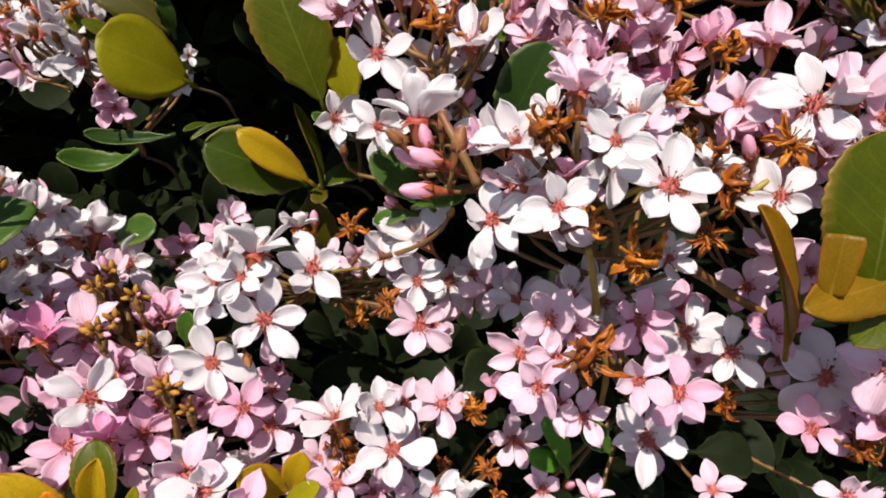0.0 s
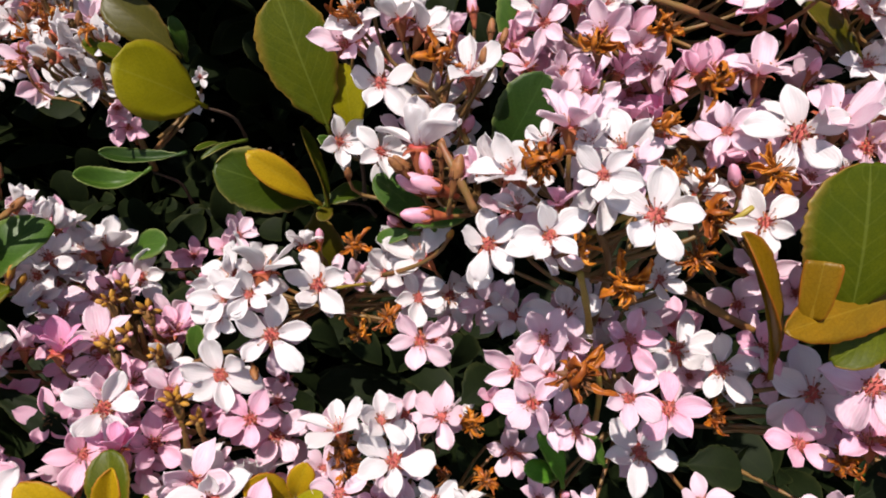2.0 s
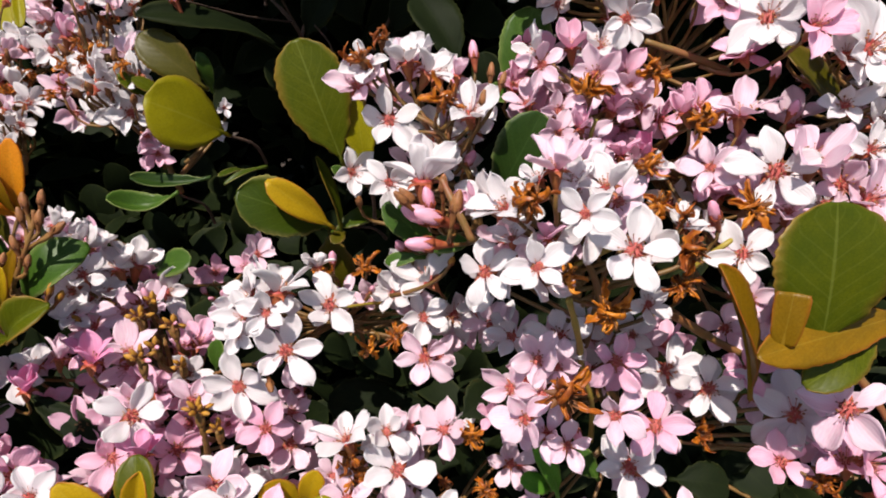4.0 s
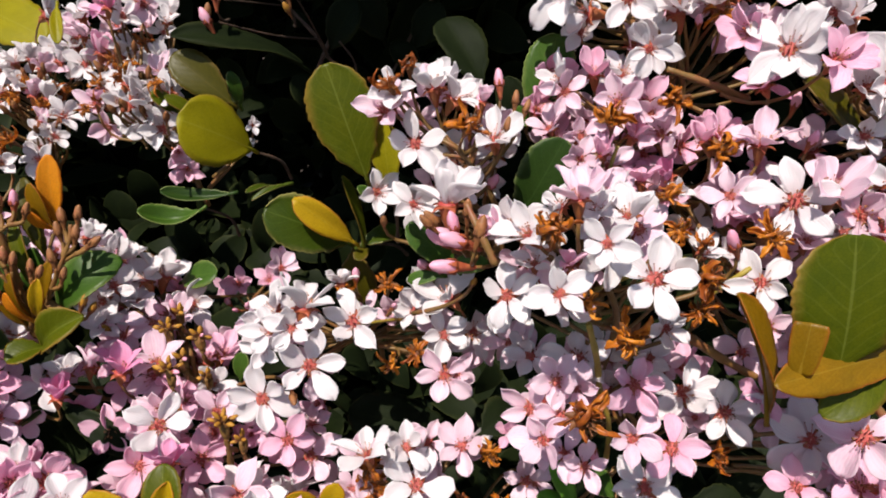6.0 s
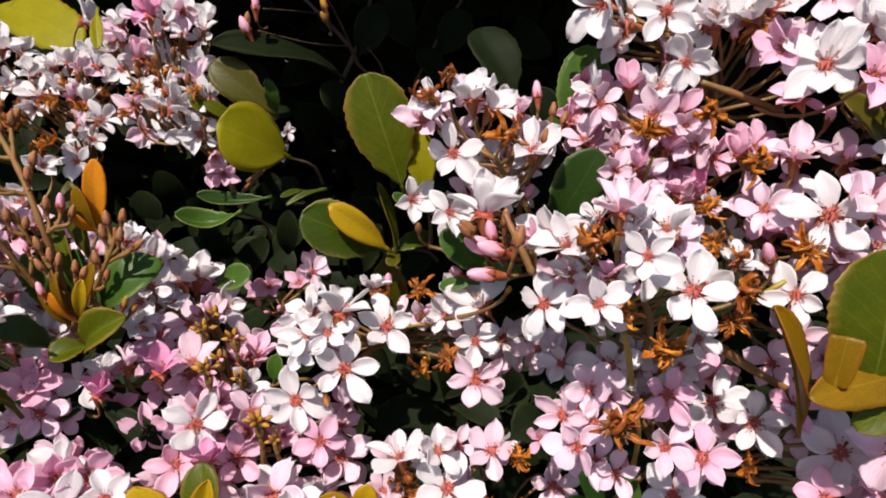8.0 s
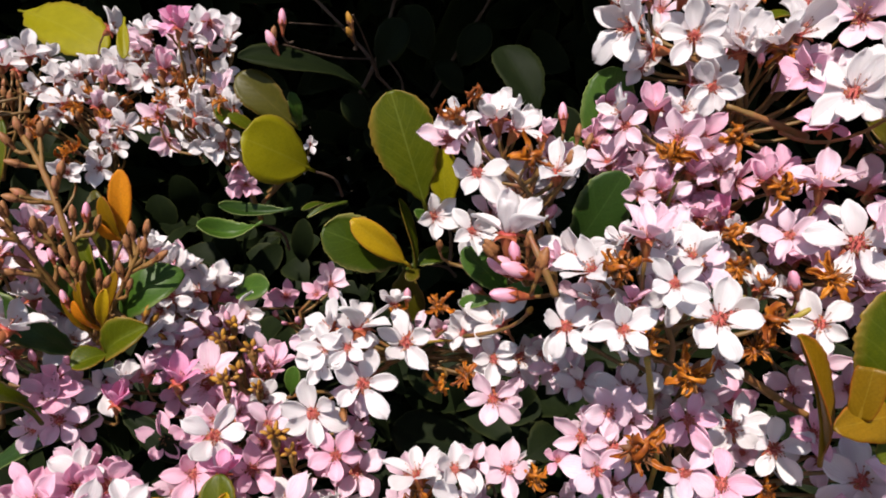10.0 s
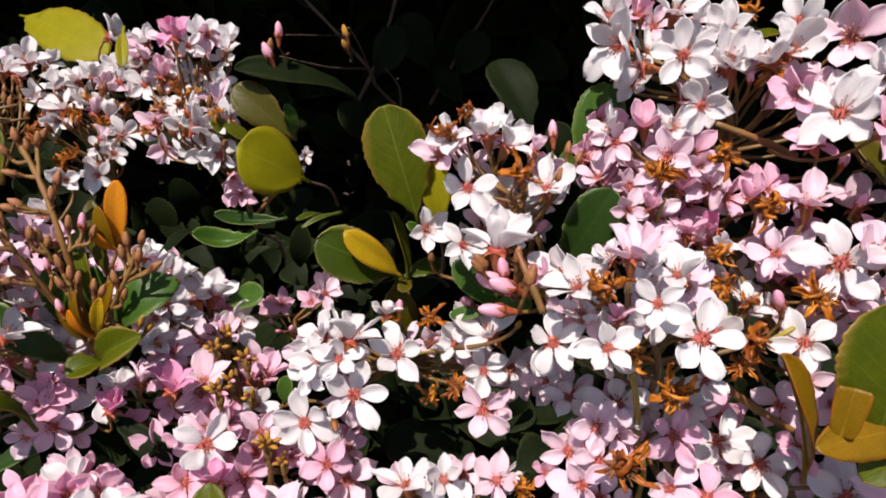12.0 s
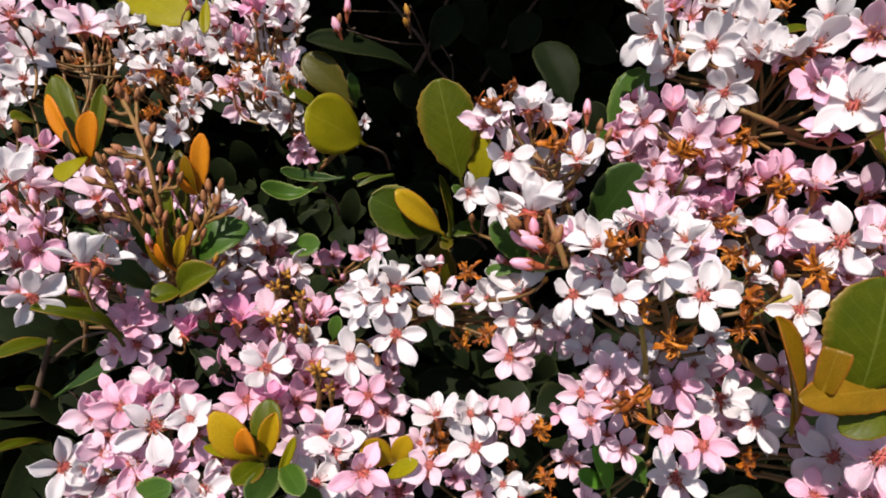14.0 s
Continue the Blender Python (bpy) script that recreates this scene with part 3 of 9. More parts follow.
flower(c, (0.0056, 0.1422, 0.7919), (-0.07, -0.42, 0.90), 0.0192, 171, "w", 0.30)
flower(c, (-0.0066, 0.1577, 0.7793), (-0.02, -0.39, 0.92), 0.0213, 93, "w", 0.30)
flower(c, (-0.0077, 0.1332, 0.7755), (-0.02, 0.06, 1.00), 0.0290, -105, "w", 0.40)
flower(c, (-0.0033, 0.1438, 0.7775), (0.94, -0.30, 0.13), 0.0153, 9, "w", 0.30)
flower(c, (-0.0323, 0.1645, 0.7669), (0.46, -0.83, 0.32), 0.0186, 111, "w", 0.25)
flower(c, (-0.0188, 0.1475, 0.7692), (0.40, -0.85, 0.35), 0.0165, 123, "w", 0.20)
flower(c, (-0.0338, 0.1830, 0.7594), (0.61, -0.74, 0.28), 0.0190, 88, "w", 0.30)
flower(c, (-0.0200, 0.1661, 0.7617), (0.43, -0.86, 0.26), 0.0190, 105, "w", 0.30)
flower(c, (-0.0119, 0.1756, 0.8004), (-0.13, -0.19, 0.97), 0.0202, 126, "w", 0.52)
flower(c, (-0.0039, 0.1749, 0.7963), (0.33, -0.45, 0.83), 0.0179, 9, "w", 0.40)
flower(c, (0.0084, 0.1629, 0.7885), (-0.06, -0.56, 0.83), 0.0202, 90, "w", 0.35)
withered(c, (-0.0251, 0.1479, 0.8058), (-0.27, -0.55, 0.79), 0.0150)
flower(c, (0.0027, 0.1628, 0.7704), (0.68, -0.61, 0.4), 0.0168, -14, "w", 0.40)
withered(c, (-0.0021, 0.1427, 0.7954), (0.27, -0.66, 0.7), 0.0190)
withered(c, (-0.0196, 0.1522, 0.8108), (-0.03, -0.18, 0.98), 0.0130)
bud(c, (0.0068, 0.1492, 0.8051), (-0.11, 0.31, 0.95), 0.0061, "p")
bud(c, (0.0115, 0.1495, 0.8002), (0.08, 0.33, 0.94), 0.0048, "r")
bud(c, (0.0143, 0.1484, 0.798), (0.3, 0.3, 0.9), 0.0048, "r")
bud(c, (0.0013, 0.1529, 0.7969), (-0.01, 0.32, 0.95), 0.0061, "p")
bud(c, (0.0089, 0.1434, 0.7939), (0.13, 0.08, 0.99), 0.0048, "r")
bud(c, (0.0051, 0.153, 0.7731), (0.33, -0.45, 0.83), 0.0068, "p")
bud(c, (-0.0019, 0.1231, 0.767), (-0.78, -0.41, 0.48), 0.0102, "p")
bud(c, (-0.0038, 0.1214, 0.7609), (-0.92, -0.33, 0.2), 0.0095, "p")
stem(c, [(0.0057, 0.1148, 0.7651), (0.0011, 0.1176, 0.7737), (-0.0026, 0.1226, 0.7798)], 0.0012, PEDICEL)
bud(c, (-0.01, 0.1347, 0.7673), (-0.64, -0.13, 0.76), 0.0072, "r")
bud(c, (-0.0045, 0.1293, 0.7647), (-0.85, -0.27, 0.46), 0.0109, "p")
bud(c, (0.0007, 0.1173, 0.7713), (0.22, 0.16, 0.96), 0.0072, "r")
bud(c, (-0.0145, 0.1591, 0.7411), (-0.58, -0.43, 0.69), 0.0061, "p")
bud(c, (-0.0118, 0.1234, 0.772), (-0.64, -0.13, 0.76), 0.0054, "r")
bud(c, (0.0009, 0.1258, 0.7693), (0.43, 0.14, 0.89), 0.0054, "r")
bud(c, (-0.0052, 0.1238, 0.7704), (-0.27, 0.02, 0.96), 0.0068, "p")
bud(c, (-0.0021, 0.1259, 0.7738), (0.03, 0.03, 1), 0.0060, "r")
bud(c, (-0.0297, 0.1596, 0.7569), (0.02, -0.45, 0.89), 0.0048, "r")
bud(c, (-0.0214, 0.1717, 0.745), (-0.18, -0.46, 0.87), 0.0054, "p")
flower(c, (-0.0012, 0.1764, 0.7717), (0.19, -0.76, 0.62), 0.0168, 0, "b", 0.40)
flower(c, (-0.0256, 0.1652, 0.7963), (0.31, -0.53, 0.79), 0.0173, 68, "b", 0.37)
flower(c, (-0.0119, 0.1666, 0.8001), (-0.09, -0.72, 0.69), 0.0204, 48, "b", 0.33)
flower(c, (-0.0129, 0.1631, 0.7683), (0.39, -0.76, 0.53), 0.0174, 40, "b", 0.36)
flower(c, (-0.0063, 0.1636, 0.7729), (-0.15, -0.84, 0.51), 0.0179, 50, "b", 0.29)
flower(c, (0.0046, 0.1582, 0.7917), (0.47, -0.82, 0.32), 0.0191, 49, "b", 0.39)
flower(c, (0.0074, 0.1595, 0.7825), (0.1, -0.72, 0.68), 0.0201, 48, "w", 0.35)
flower(c, (-0.0001, 0.1708, 0.7785), (0.12, -0.58, 0.8), 0.0195, 53, "b", 0.45)
flower(c, (-0.0071, 0.1679, 0.7728), (0.24, -0.52, 0.82), 0.0187, 40, "w", 0.40)
flower(c, (-0.0181, 0.1673, 0.7901), (-0.01, -0.85, 0.53), 0.0182, 47, "b", 0.28)

c = cluster("tall corymb of large white and pink flowers", (0.0739, 0.1881, 0.7904), (0.0528, 0.1769, 0.8227))
flower(c, (0.0379, 0.1695, 0.8059), (-0.13, -0.11, 0.98), 0.0186, 126, "p", 0.45)
flower(c, (0.0454, 0.1649, 0.8067), (0.19, -0.60, 0.78), 0.0182, 48, "w", 0.40)
flower(c, (0.0504, 0.1562, 0.8158), (-0.07, -1.00, 0.07), 0.0168, -165, "w", 0.08)
flower(c, (0.0344, 0.1723, 0.8239), (-0.99, -0.12, 0.07), 0.0234, -168, "w", 0.30)
flower(c, (0.0447, 0.1640, 0.8292), (-0.25, -0.96, 0.12), 0.0221, 102, "w", 0.08)
flower(c, (0.0635, 0.1795, 0.8265), (0.15, -0.68, 0.71), 0.0220, 54, "w", 0.40)
flower(c, (0.0821, 0.1647, 0.8197), (-0.75, -0.61, 0.26), 0.0209, -177, "p", 0.35)
flower(c, (0.0907, 0.1559, 0.8160), (-0.46, -0.81, 0.37), 0.0267, 93, "w", 0.12, 8)
flower(c, (0.0977, 0.1426, 0.8154), (0.06, -0.68, 0.73), 0.0205, 42, "p", 0.35, 7)
flower(c, (0.0855, 0.1555, 0.8057), (-0.57, -0.32, 0.75), 0.0174, 126, "p", 0.40)
flower(c, (0.0269, 0.1709, 0.8305), (-0.60, -0.77, 0.21), 0.0264, 150, "w", 0.30)
flower(c, (0.0323, 0.1762, 0.8396), (-0.26, -0.56, 0.78), 0.0170, 111, "p", 0.40)
flower(c, (0.0655, 0.1918, 0.8338), (-0.35, -0.51, 0.78), 0.0232, 93, "w", 0.35)
flower(c, (0.0638, 0.1782, 0.8243), (-0.29, -0.11, 0.95), 0.0249, 150, "w", 0.40)
flower(c, (0.0758, 0.1778, 0.8266), (-0.31, -0.10, 0.95), 0.0268, 147, "w", 0.40)
flower(c, (0.0850, 0.1857, 0.8297), (0.04, -0.63, 0.77), 0.0257, 54, "w", 0.35)
flower(c, (0.0972, 0.2142, 0.8364), (-0.39, -0.88, 0.27), 0.0261, 117, "w", 0.25)
flower(c, (0.1037, 0.1877, 0.8343), (-0.35, -0.88, 0.31), 0.0264, 177, "b", 0.30)
flower(c, (0.0509, 0.1855, 0.8272), (0.08, -0.75, 0.66), 0.0246, 85, "w", 0.10)
flower(c, (0.0288, 0.1921, 0.8283), (-0.53, -0.7, 0.49), 0.0224, 173, "w", 0.35)
flower(c, (0.0577, 0.1773, 0.8131), (0.04, -0.97, 0.25), 0.0202, -155, "w", 0.10)
flower(c, (0.0721, 0.2010, 0.8245), (-0.12, -0.27, 0.96), 0.0190, 116, "w", 0.50)
flower(c, (0.0862, 0.1862, 0.8180), (-0.32, -0.77, 0.56), 0.0190, 169, "p", 0.35)
flower(c, (0.1007, 0.1767, 0.8126), (0.2, -0.82, 0.54), 0.0258, 91, "w", 0.12)
flower(c, (0.0952, 0.1765, 0.8025), (0.19, -0.76, 0.62), 0.0179, 91, "d", 0.35)
flower(c, (0.0227, 0.1744, 0.839), (-0.25, -0.64, 0.73), 0.0179, 35, "w", 0.40)
flower(c, (0.0458, 0.1868, 0.8397), (0.04, -0.55, 0.84), 0.0202, 7, "w", 0.40)
flower(c, (0.0459, 0.1901, 0.8022), (-0.08, -0.9, 0.43), 0.0168, 40, "w", 0.40)
flower(c, (0.0956, 0.1868, 0.8187), (-0.14, -0.65, 0.75), 0.0179, 37, "b", 0.40)
withered(c, (0.0769, 0.1765, 0.8246), (0.07, -0.71, 0.7), 0.0160)
withered(c, (0.0599, 0.1553, 0.8012), (0.12, -0.89, 0.45), 0.0190)
withered(c, (0.0747, 0.1996, 0.8396), (-0.21, -0.59, 0.78), 0.0140)
bud(c, (0.0708, 0.1768, 0.8203), (-0.27, -0.55, 0.79), 0.0048, "p")
bud(c, (0.1024, 0.1684, 0.7959), (0.06, -0.16, 0.99), 0.0061, "p")
stem(c, [(0.0911, 0.1767, 0.797), (0.077, 0.1743, 0.8024), (0.0621, 0.1746, 0.807)], 0.0014, PEDICEL)
stem(c, [(0.072, 0.1838, 0.8047), (0.0686, 0.1799, 0.8157), (0.0653, 0.1779, 0.8237)], 0.0007, PEDICEL)
flower(c, (0.0571, 0.2009, 0.8359), (0.36, -0.65, 0.67), 0.0203, 3, "w", 0.38)
flower(c, (0.0550, 0.2056, 0.8316), (0.13, -0.66, 0.74), 0.0172, 44, "w", 0.31)
flower(c, (0.0625, 0.1925, 0.8233), (-0.1, -0.81, 0.58), 0.0185, 56, "b", 0.28)
flower(c, (0.0879, 0.1842, 0.8192), (0.12, -0.63, 0.77), 0.0174, 68, "b", 0.22)
flower(c, (0.0348, 0.1831, 0.8172), (0.09, -0.96, 0.27), 0.0178, 12, "w", 0.38)
flower(c, (0.0460, 0.2143, 0.8329), (-0.02, -0.68, 0.73), 0.0192, 68, "b", 0.28)
flower(c, (0.0389, 0.1874, 0.8272), (0.23, -0.51, 0.83), 0.0171, 13, "w", 0.27)
flower(c, (0.0531, 0.1845, 0.8123), (0.16, -0.53, 0.84), 0.0189, 29, "b", 0.31)
flower(c, (0.0709, 0.1927, 0.8257), (-0.06, -0.86, 0.5), 0.0173, 2, "b", 0.42)
flower(c, (0.0804, 0.1908, 0.8256), (-0.13, -0.97, 0.19), 0.0200, 57, "b", 0.37)
flower(c, (0.1121, 0.2223, 0.8355), (0.25, -0.85, 0.46), 0.0204, 21, "w", 0.23)
flower(c, (0.0332, 0.2156, 0.8364), (0.04, -0.88, 0.47), 0.0193, 63, "b", 0.32)
flower(c, (0.0920, 0.1690, 0.8113), (-0.22, -0.88, 0.42), 0.0170, 60, "w", 0.32)

c = cluster("corymb of pink flowers and orange withered ones", (0.0708, 0.1781, 0.7605), (0.0468, 0.1621, 0.7953))
flower(c, (0.0272, 0.1664, 0.8050), (-0.79, -0.07, 0.61), 0.0198, 171, "w", 0.30)
flower(c, (0.0279, 0.1622, 0.8018), (-0.07, -0.97, 0.21), 0.0172, 105, "b", 0.15)
flower(c, (0.0240, 0.1626, 0.7899), (-0.36, -0.41, 0.84), 0.0166, 123, "b", 0.30)
flower(c, (0.0335, 0.1592, 0.7883), (0.00, -0.88, 0.47), 0.0173, 102, "b", 0.30)
flower(c, (0.0437, 0.1578, 0.7996), (-0.05, -0.90, 0.43), 0.0191, 114, "b", 0.25)
flower(c, (0.0691, 0.1499, 0.7905), (-0.39, 0.07, 0.92), 0.0185, 174, "p", 0.55)
flower(c, (0.0828, 0.1438, 0.7911), (-0.07, -0.04, 1.00), 0.0215, 129, "b", 0.45)
flower(c, (0.0591, 0.1604, 0.7893), (-0.49, -0.77, 0.40), 0.0193, 114, "b", 0.35)
flower(c, (0.1143, 0.1737, 0.7812), (-0.38, -0.31, 0.87), 0.0239, 117, "b", 0.40)
flower(c, (0.0501, 0.1595, 0.7884), (0.27, -0.15, 0.95), 0.0156, 9, "p", 0.65)
flower(c, (0.0550, 0.1606, 0.7959), (-0.10, -0.89, 0.44), 0.0145, 93, "b", 0.30)
flower(c, (0.0372, 0.1422, 0.7882), (-0.19, -0.39, 0.90), 0.0135, 105, "p", 0.60)
flower(c, (0.0316, 0.1463, 0.7853), (-0.10, -0.87, 0.49), 0.0139, 63, "b", 0.35)
flower(c, (0.0780, 0.1156, 0.7607), (-0.29, -0.84, 0.45), 0.0186, 54, "w", 0.22)
flower(c, (0.0744, 0.1373, 0.7775), (-0.39, -0.82, 0.42), 0.0168, 111, "b", 0.15)
flower(c, (0.0860, 0.1489, 0.7745), (0.07, -0.49, 0.87), 0.0177, 48, "b", 0.30)
flower(c, (0.0618, 0.1544, 0.7773), (-0.64, -0.26, 0.73), 0.0131, 138, "d", 0.62)
flower(c, (0.0895, 0.1303, 0.7788), (-0.47, -0.78, 0.41), 0.0275, 105, "w", 0.15)
flower(c, (0.0982, 0.1291, 0.7818), (-0.17, -0.37, 0.91), 0.0248, 108, "b", 0.35)
flower(c, (0.0872, 0.1351, 0.7706), (-0.44, -0.73, 0.52), 0.0152, 105, "b", 0.35)
flower(c, (0.0846, 0.1503, 0.7644), (-0.29, -0.26, 0.92), 0.0156, 120, "p", 0.50)
flower(c, (0.0941, 0.1277, 0.7679), (-0.12, -0.33, 0.94), 0.0178, 39, "b", 0.30)
flower(c, (0.0936, 0.1365, 0.7604), (-0.45, -0.80, 0.38), 0.0148, -96, "b", 0.30)
flower(c, (0.1152, 0.1454, 0.7629), (-0.51, -0.69, 0.52), 0.0170, 78, "w", 0.30)
flower(c, (0.0759, 0.1524, 0.7580), (-0.36, -0.75, 0.56), 0.0098, 72, "w", 0.30)
flower(c, (0.0799, 0.1422, 0.7577), (-0.39, -0.83, 0.40), 0.0128, -147, "w", 0.30)
flower(c, (0.0575, 0.1569, 0.7724), (-0.62, -0.26, 0.74), 0.0168, 138, "b", 0.35)
flower(c, (0.0511, 0.1476, 0.7781), (-0.13, 0.05, 0.99), 0.0160, -174, "p", 0.50)
flower(c, (0.0631, 0.1505, 0.7733), (0.38, -0.63, 0.68), 0.0125, 12, "w", 0.55)
flower(c, (0.0928, 0.1333, 0.7358), (-0.44, -0.76, 0.48), 0.0192, 102, "b", 0.30)
flower(c, (0.0928, 0.1442, 0.7186), (-0.40, -0.70, 0.60), 0.0204, 105, "b", 0.30)
flower(c, (0.0935, 0.1192, 0.7380), (-0.46, -0.74, 0.49), 0.0159, 105, "b", 0.30)
flower(c, (0.0325, 0.1827, 0.7981), (0.12, -0.89, 0.45), 0.0202, 99, "b", 0.15)
flower(c, (0.0269, 0.1847, 0.7895), (-0.11, -0.79, 0.6), 0.0179, 13, "b", 0.30)
flower(c, (0.0270, 0.1814, 0.7826), (-0.2, -0.84, 0.5), 0.0190, 45, "b", 0.35)
flower(c, (0.0325, 0.1827, 0.7850), (0.1, -0.84, 0.54), 0.0179, 64, "p", 0.30)
flower(c, (0.0352, 0.1659, 0.7798), (0.05, -0.59, 0.8), 0.0157, 43, "p", 0.55)
flower(c, (0.0417, 0.1624, 0.7837), (0.02, -0.45, 0.89), 0.0134, 8, "p", 0.80)
withered(c, (0.0387, 0.143, 0.7983), (-0.22, -0.58, 0.79), 0.0200)
flower(c, (0.0597, 0.1803, 0.7849), (-0.11, -0.79, 0.6), 0.0168, 33, "p", 0.35)
flower(c, (0.0660, 0.1789, 0.7811), (0.07, -0.71, 0.7), 0.0179, 15, "b", 0.30)
flower(c, (0.0771, 0.1711, 0.7880), (0.06, -0.16, 0.99), 0.0157, -12, "p", 0.60)
withered(c, (0.073, 0.1467, 0.7887), (0.1, -0.84, 0.54), 0.0210)
flower(c, (0.0562, 0.1667, 0.7713), (-0.16, -0.56, 0.81), 0.0168, 40, "p", 0.60)
flower(c, (0.0808, 0.1565, 0.7709), (-0.05, -0.85, 0.52), 0.0213, 109, "b", 0.15)
flower(c, (0.0961, 0.1702, 0.7722), (0.13, -0.53, 0.84), 0.0179, 7, "p", 0.50)
flower(c, (0.1002, 0.1494, 0.7716), (0.12, -0.7, 0.7), 0.0258, 93, "w", 0.10)
flower(c, (0.1076, 0.1498, 0.7780), (0.26, -0.63, 0.74), 0.0202, 12, "p", 0.30)
withered(c, (0.0825, 0.1251, 0.7696), (0.09, -0.78, 0.62), 0.0220)
flower(c, (0.1070, 0.1558, 0.7534), (0.15, -0.62, 0.77), 0.0190, 27, "b", 0.40)
flower(c, (0.1096, 0.1471, 0.7610), (0.23, -0.5, 0.84), 0.0179, -11, "w", 0.40)
flower(c, (0.0979, 0.1518, 0.7278), (0.2, -0.82, 0.54), 0.0202, 71, "b", 0.25)
flower(c, (0.1029, 0.1500, 0.7236), (0.33, -0.9, 0.27), 0.0190, 20, "p", 0.30)
flower(c, (0.1037, 0.1624, 0.7096), (0.15, -0.98, 0.16), 0.0179, 4, "p", 0.40)
withered(c, (0.0953, 0.1316, 0.7737), (0.28, -0.43, 0.86), 0.0120)
stem(c, [(0.0851, 0.1337, 0.7583), (0.0752, 0.1182, 0.7636), (0.0676, 0.1227, 0.7522)], 0.0010, GREEN_STEM)
stem(c, [(0.0422, 0.1532, 0.7744), (0.0422, 0.1512, 0.7817), (0.0436, 0.1513, 0.7881)], 0.0008, GREEN_STEM)
flower(c, (0.0890, 0.1475, 0.7687), (0.17, -0.87, 0.46), 0.0191, 42, "p", 0.35)
flower(c, (0.0696, 0.1709, 0.7826), (0.06, -0.93, 0.36), 0.0177, 3, "p", 0.26)
flower(c, (0.0796, 0.1504, 0.7702), (0.03, -0.96, 0.29), 0.0178, 32, "p", 0.24)
flower(c, (0.0460, 0.1783, 0.7992), (0.32, -0.63, 0.7), 0.0188, 49, "p", 0.44)
flower(c, (0.0492, 0.1726, 0.7820), (-0.01, -0.96, 0.29), 0.0182, 59, "p", 0.24)
flower(c, (0.0851, 0.1562, 0.7670), (-0.25, -0.81, 0.53), 0.0203, 52, "p", 0.26)
flower(c, (0.0249, 0.1816, 0.8041), (0.42, -0.87, 0.25), 0.0194, 22, "p", 0.32)
flower(c, (0.0389, 0.1799, 0.7825), (0.38, -0.77, 0.52), 0.0175, 16, "p", 0.31)
flower(c, (0.0779, 0.1626, 0.7888), (0.16, -0.65, 0.75), 0.0178, 10, "p", 0.40)
flower(c, (0.0569, 0.1741, 0.7963), (-0.12, -0.74, 0.66), 0.0196, 45, "p", 0.37)
flower(c, (0.0967, 0.1602, 0.7592), (0.37, -0.83, 0.42), 0.0178, 12, "p", 0.31)
flower(c, (0.1002, 0.1473, 0.7506), (0.23, -0.95, 0.22), 0.0196, 32, "b", 0.36)
flower(c, (0.0626, 0.1748, 0.7876), (-0.13, -0.57, 0.81), 0.0203, 45, "b", 0.31)
flower(c, (0.0949, 0.1523, 0.7673), (0.08, -0.97, 0.24), 0.0194, 30, "b", 0.37)
flower(c, (0.0272, 0.1813, 0.7957), (-0.05, -0.97, 0.23), 0.0195, 40, "p", 0.37)
flower(c, (0.0569, 0.1694, 0.7799), (0.13, -0.94, 0.33), 0.0178, 46, "p", 0.30)
flower(c, (0.0213, 0.1769, 0.7922), (0.28, -0.61, 0.75), 0.0203, 34, "p", 0.31)
flower(c, (0.1043, 0.1454, 0.7578), (-0.04, -0.59, 0.81), 0.0173, 59, "p", 0.39)
flower(c, (0.0273, 0.1770, 0.7836), (-0.1, -0.56, 0.82), 0.0186, 41, "p", 0.42)
flower(c, (0.0367, 0.1741, 0.7915), (-0.12, -0.67, 0.73), 0.0194, 46, "b", 0.37)
flower(c, (0.0419, 0.1526, 0.7808), (0.02, -0.75, 0.67), 0.0188, 34, "b", 0.28)
flower(c, (0.0650, 0.1751, 0.7636), (-0.15, -0.6, 0.79), 0.0202, 67, "b", 0.21)
flower(c, (0.0823, 0.1333, 0.7571), (0.21, -0.86, 0.47), 0.0195, 11, "b", 0.37)
flower(c, (0.0522, 0.1667, 0.7716), (0.42, -0.78, 0.46), 0.0190, 48, "p", 0.42)
flower(c, (0.0643, 0.1618, 0.7690), (-0.16, -0.84, 0.52), 0.0185, 39, "p", 0.45)
flower(c, (0.0839, 0.1566, 0.7899), (-0.1, -0.97, 0.24), 0.0181, 7, "b", 0.26)

c = cluster("hanging corymb of white and pink flowers in part shade", (0.0658, 0.1515, 0.6651), (0.0437, 0.1279, 0.7132))
flower(c, (0.0595, 0.1285, 0.7373), (-0.12, -0.84, 0.53), 0.0167, -27, "w", 0.25)
flower(c, (0.0202, 0.1378, 0.7197), (-0.22, -0.74, 0.64), 0.0177, 180, "w", 0.22)
flower(c, (0.0330, 0.1244, 0.7285), (-0.19, -0.74, 0.64), 0.0217, 108, "w", 0.12)
flower(c, (0.0243, 0.1108, 0.7300), (-0.16, -0.65, 0.74), 0.0180, 126, "b", 0.25)
flower(c, (0.0299, 0.1105, 0.7280), (0.01, -0.79, 0.61), 0.0157, -3, "b", 0.25)
flower(c, (0.0176, 0.1118, 0.7191), (-0.32, -0.79, 0.52), 0.0193, 153, "b", 0.25)
flower(c, (0.0197, 0.0976, 0.7202), (-0.48, -0.71, 0.51), 0.0180, -93, "b", 0.25)
flower(c, (0.0254, 0.1047, 0.7227), (-0.17, -0.76, 0.63), 0.0163, -114, "b", 0.25)
flower(c, (0.0135, 0.1219, 0.7003), (-0.09, -0.60, 0.80), 0.0139, 96, "p", 0.50)
flower(c, (0.0285, 0.1088, 0.7046), (-0.27, -0.70, 0.66), 0.0173, -147, "b", 0.25)
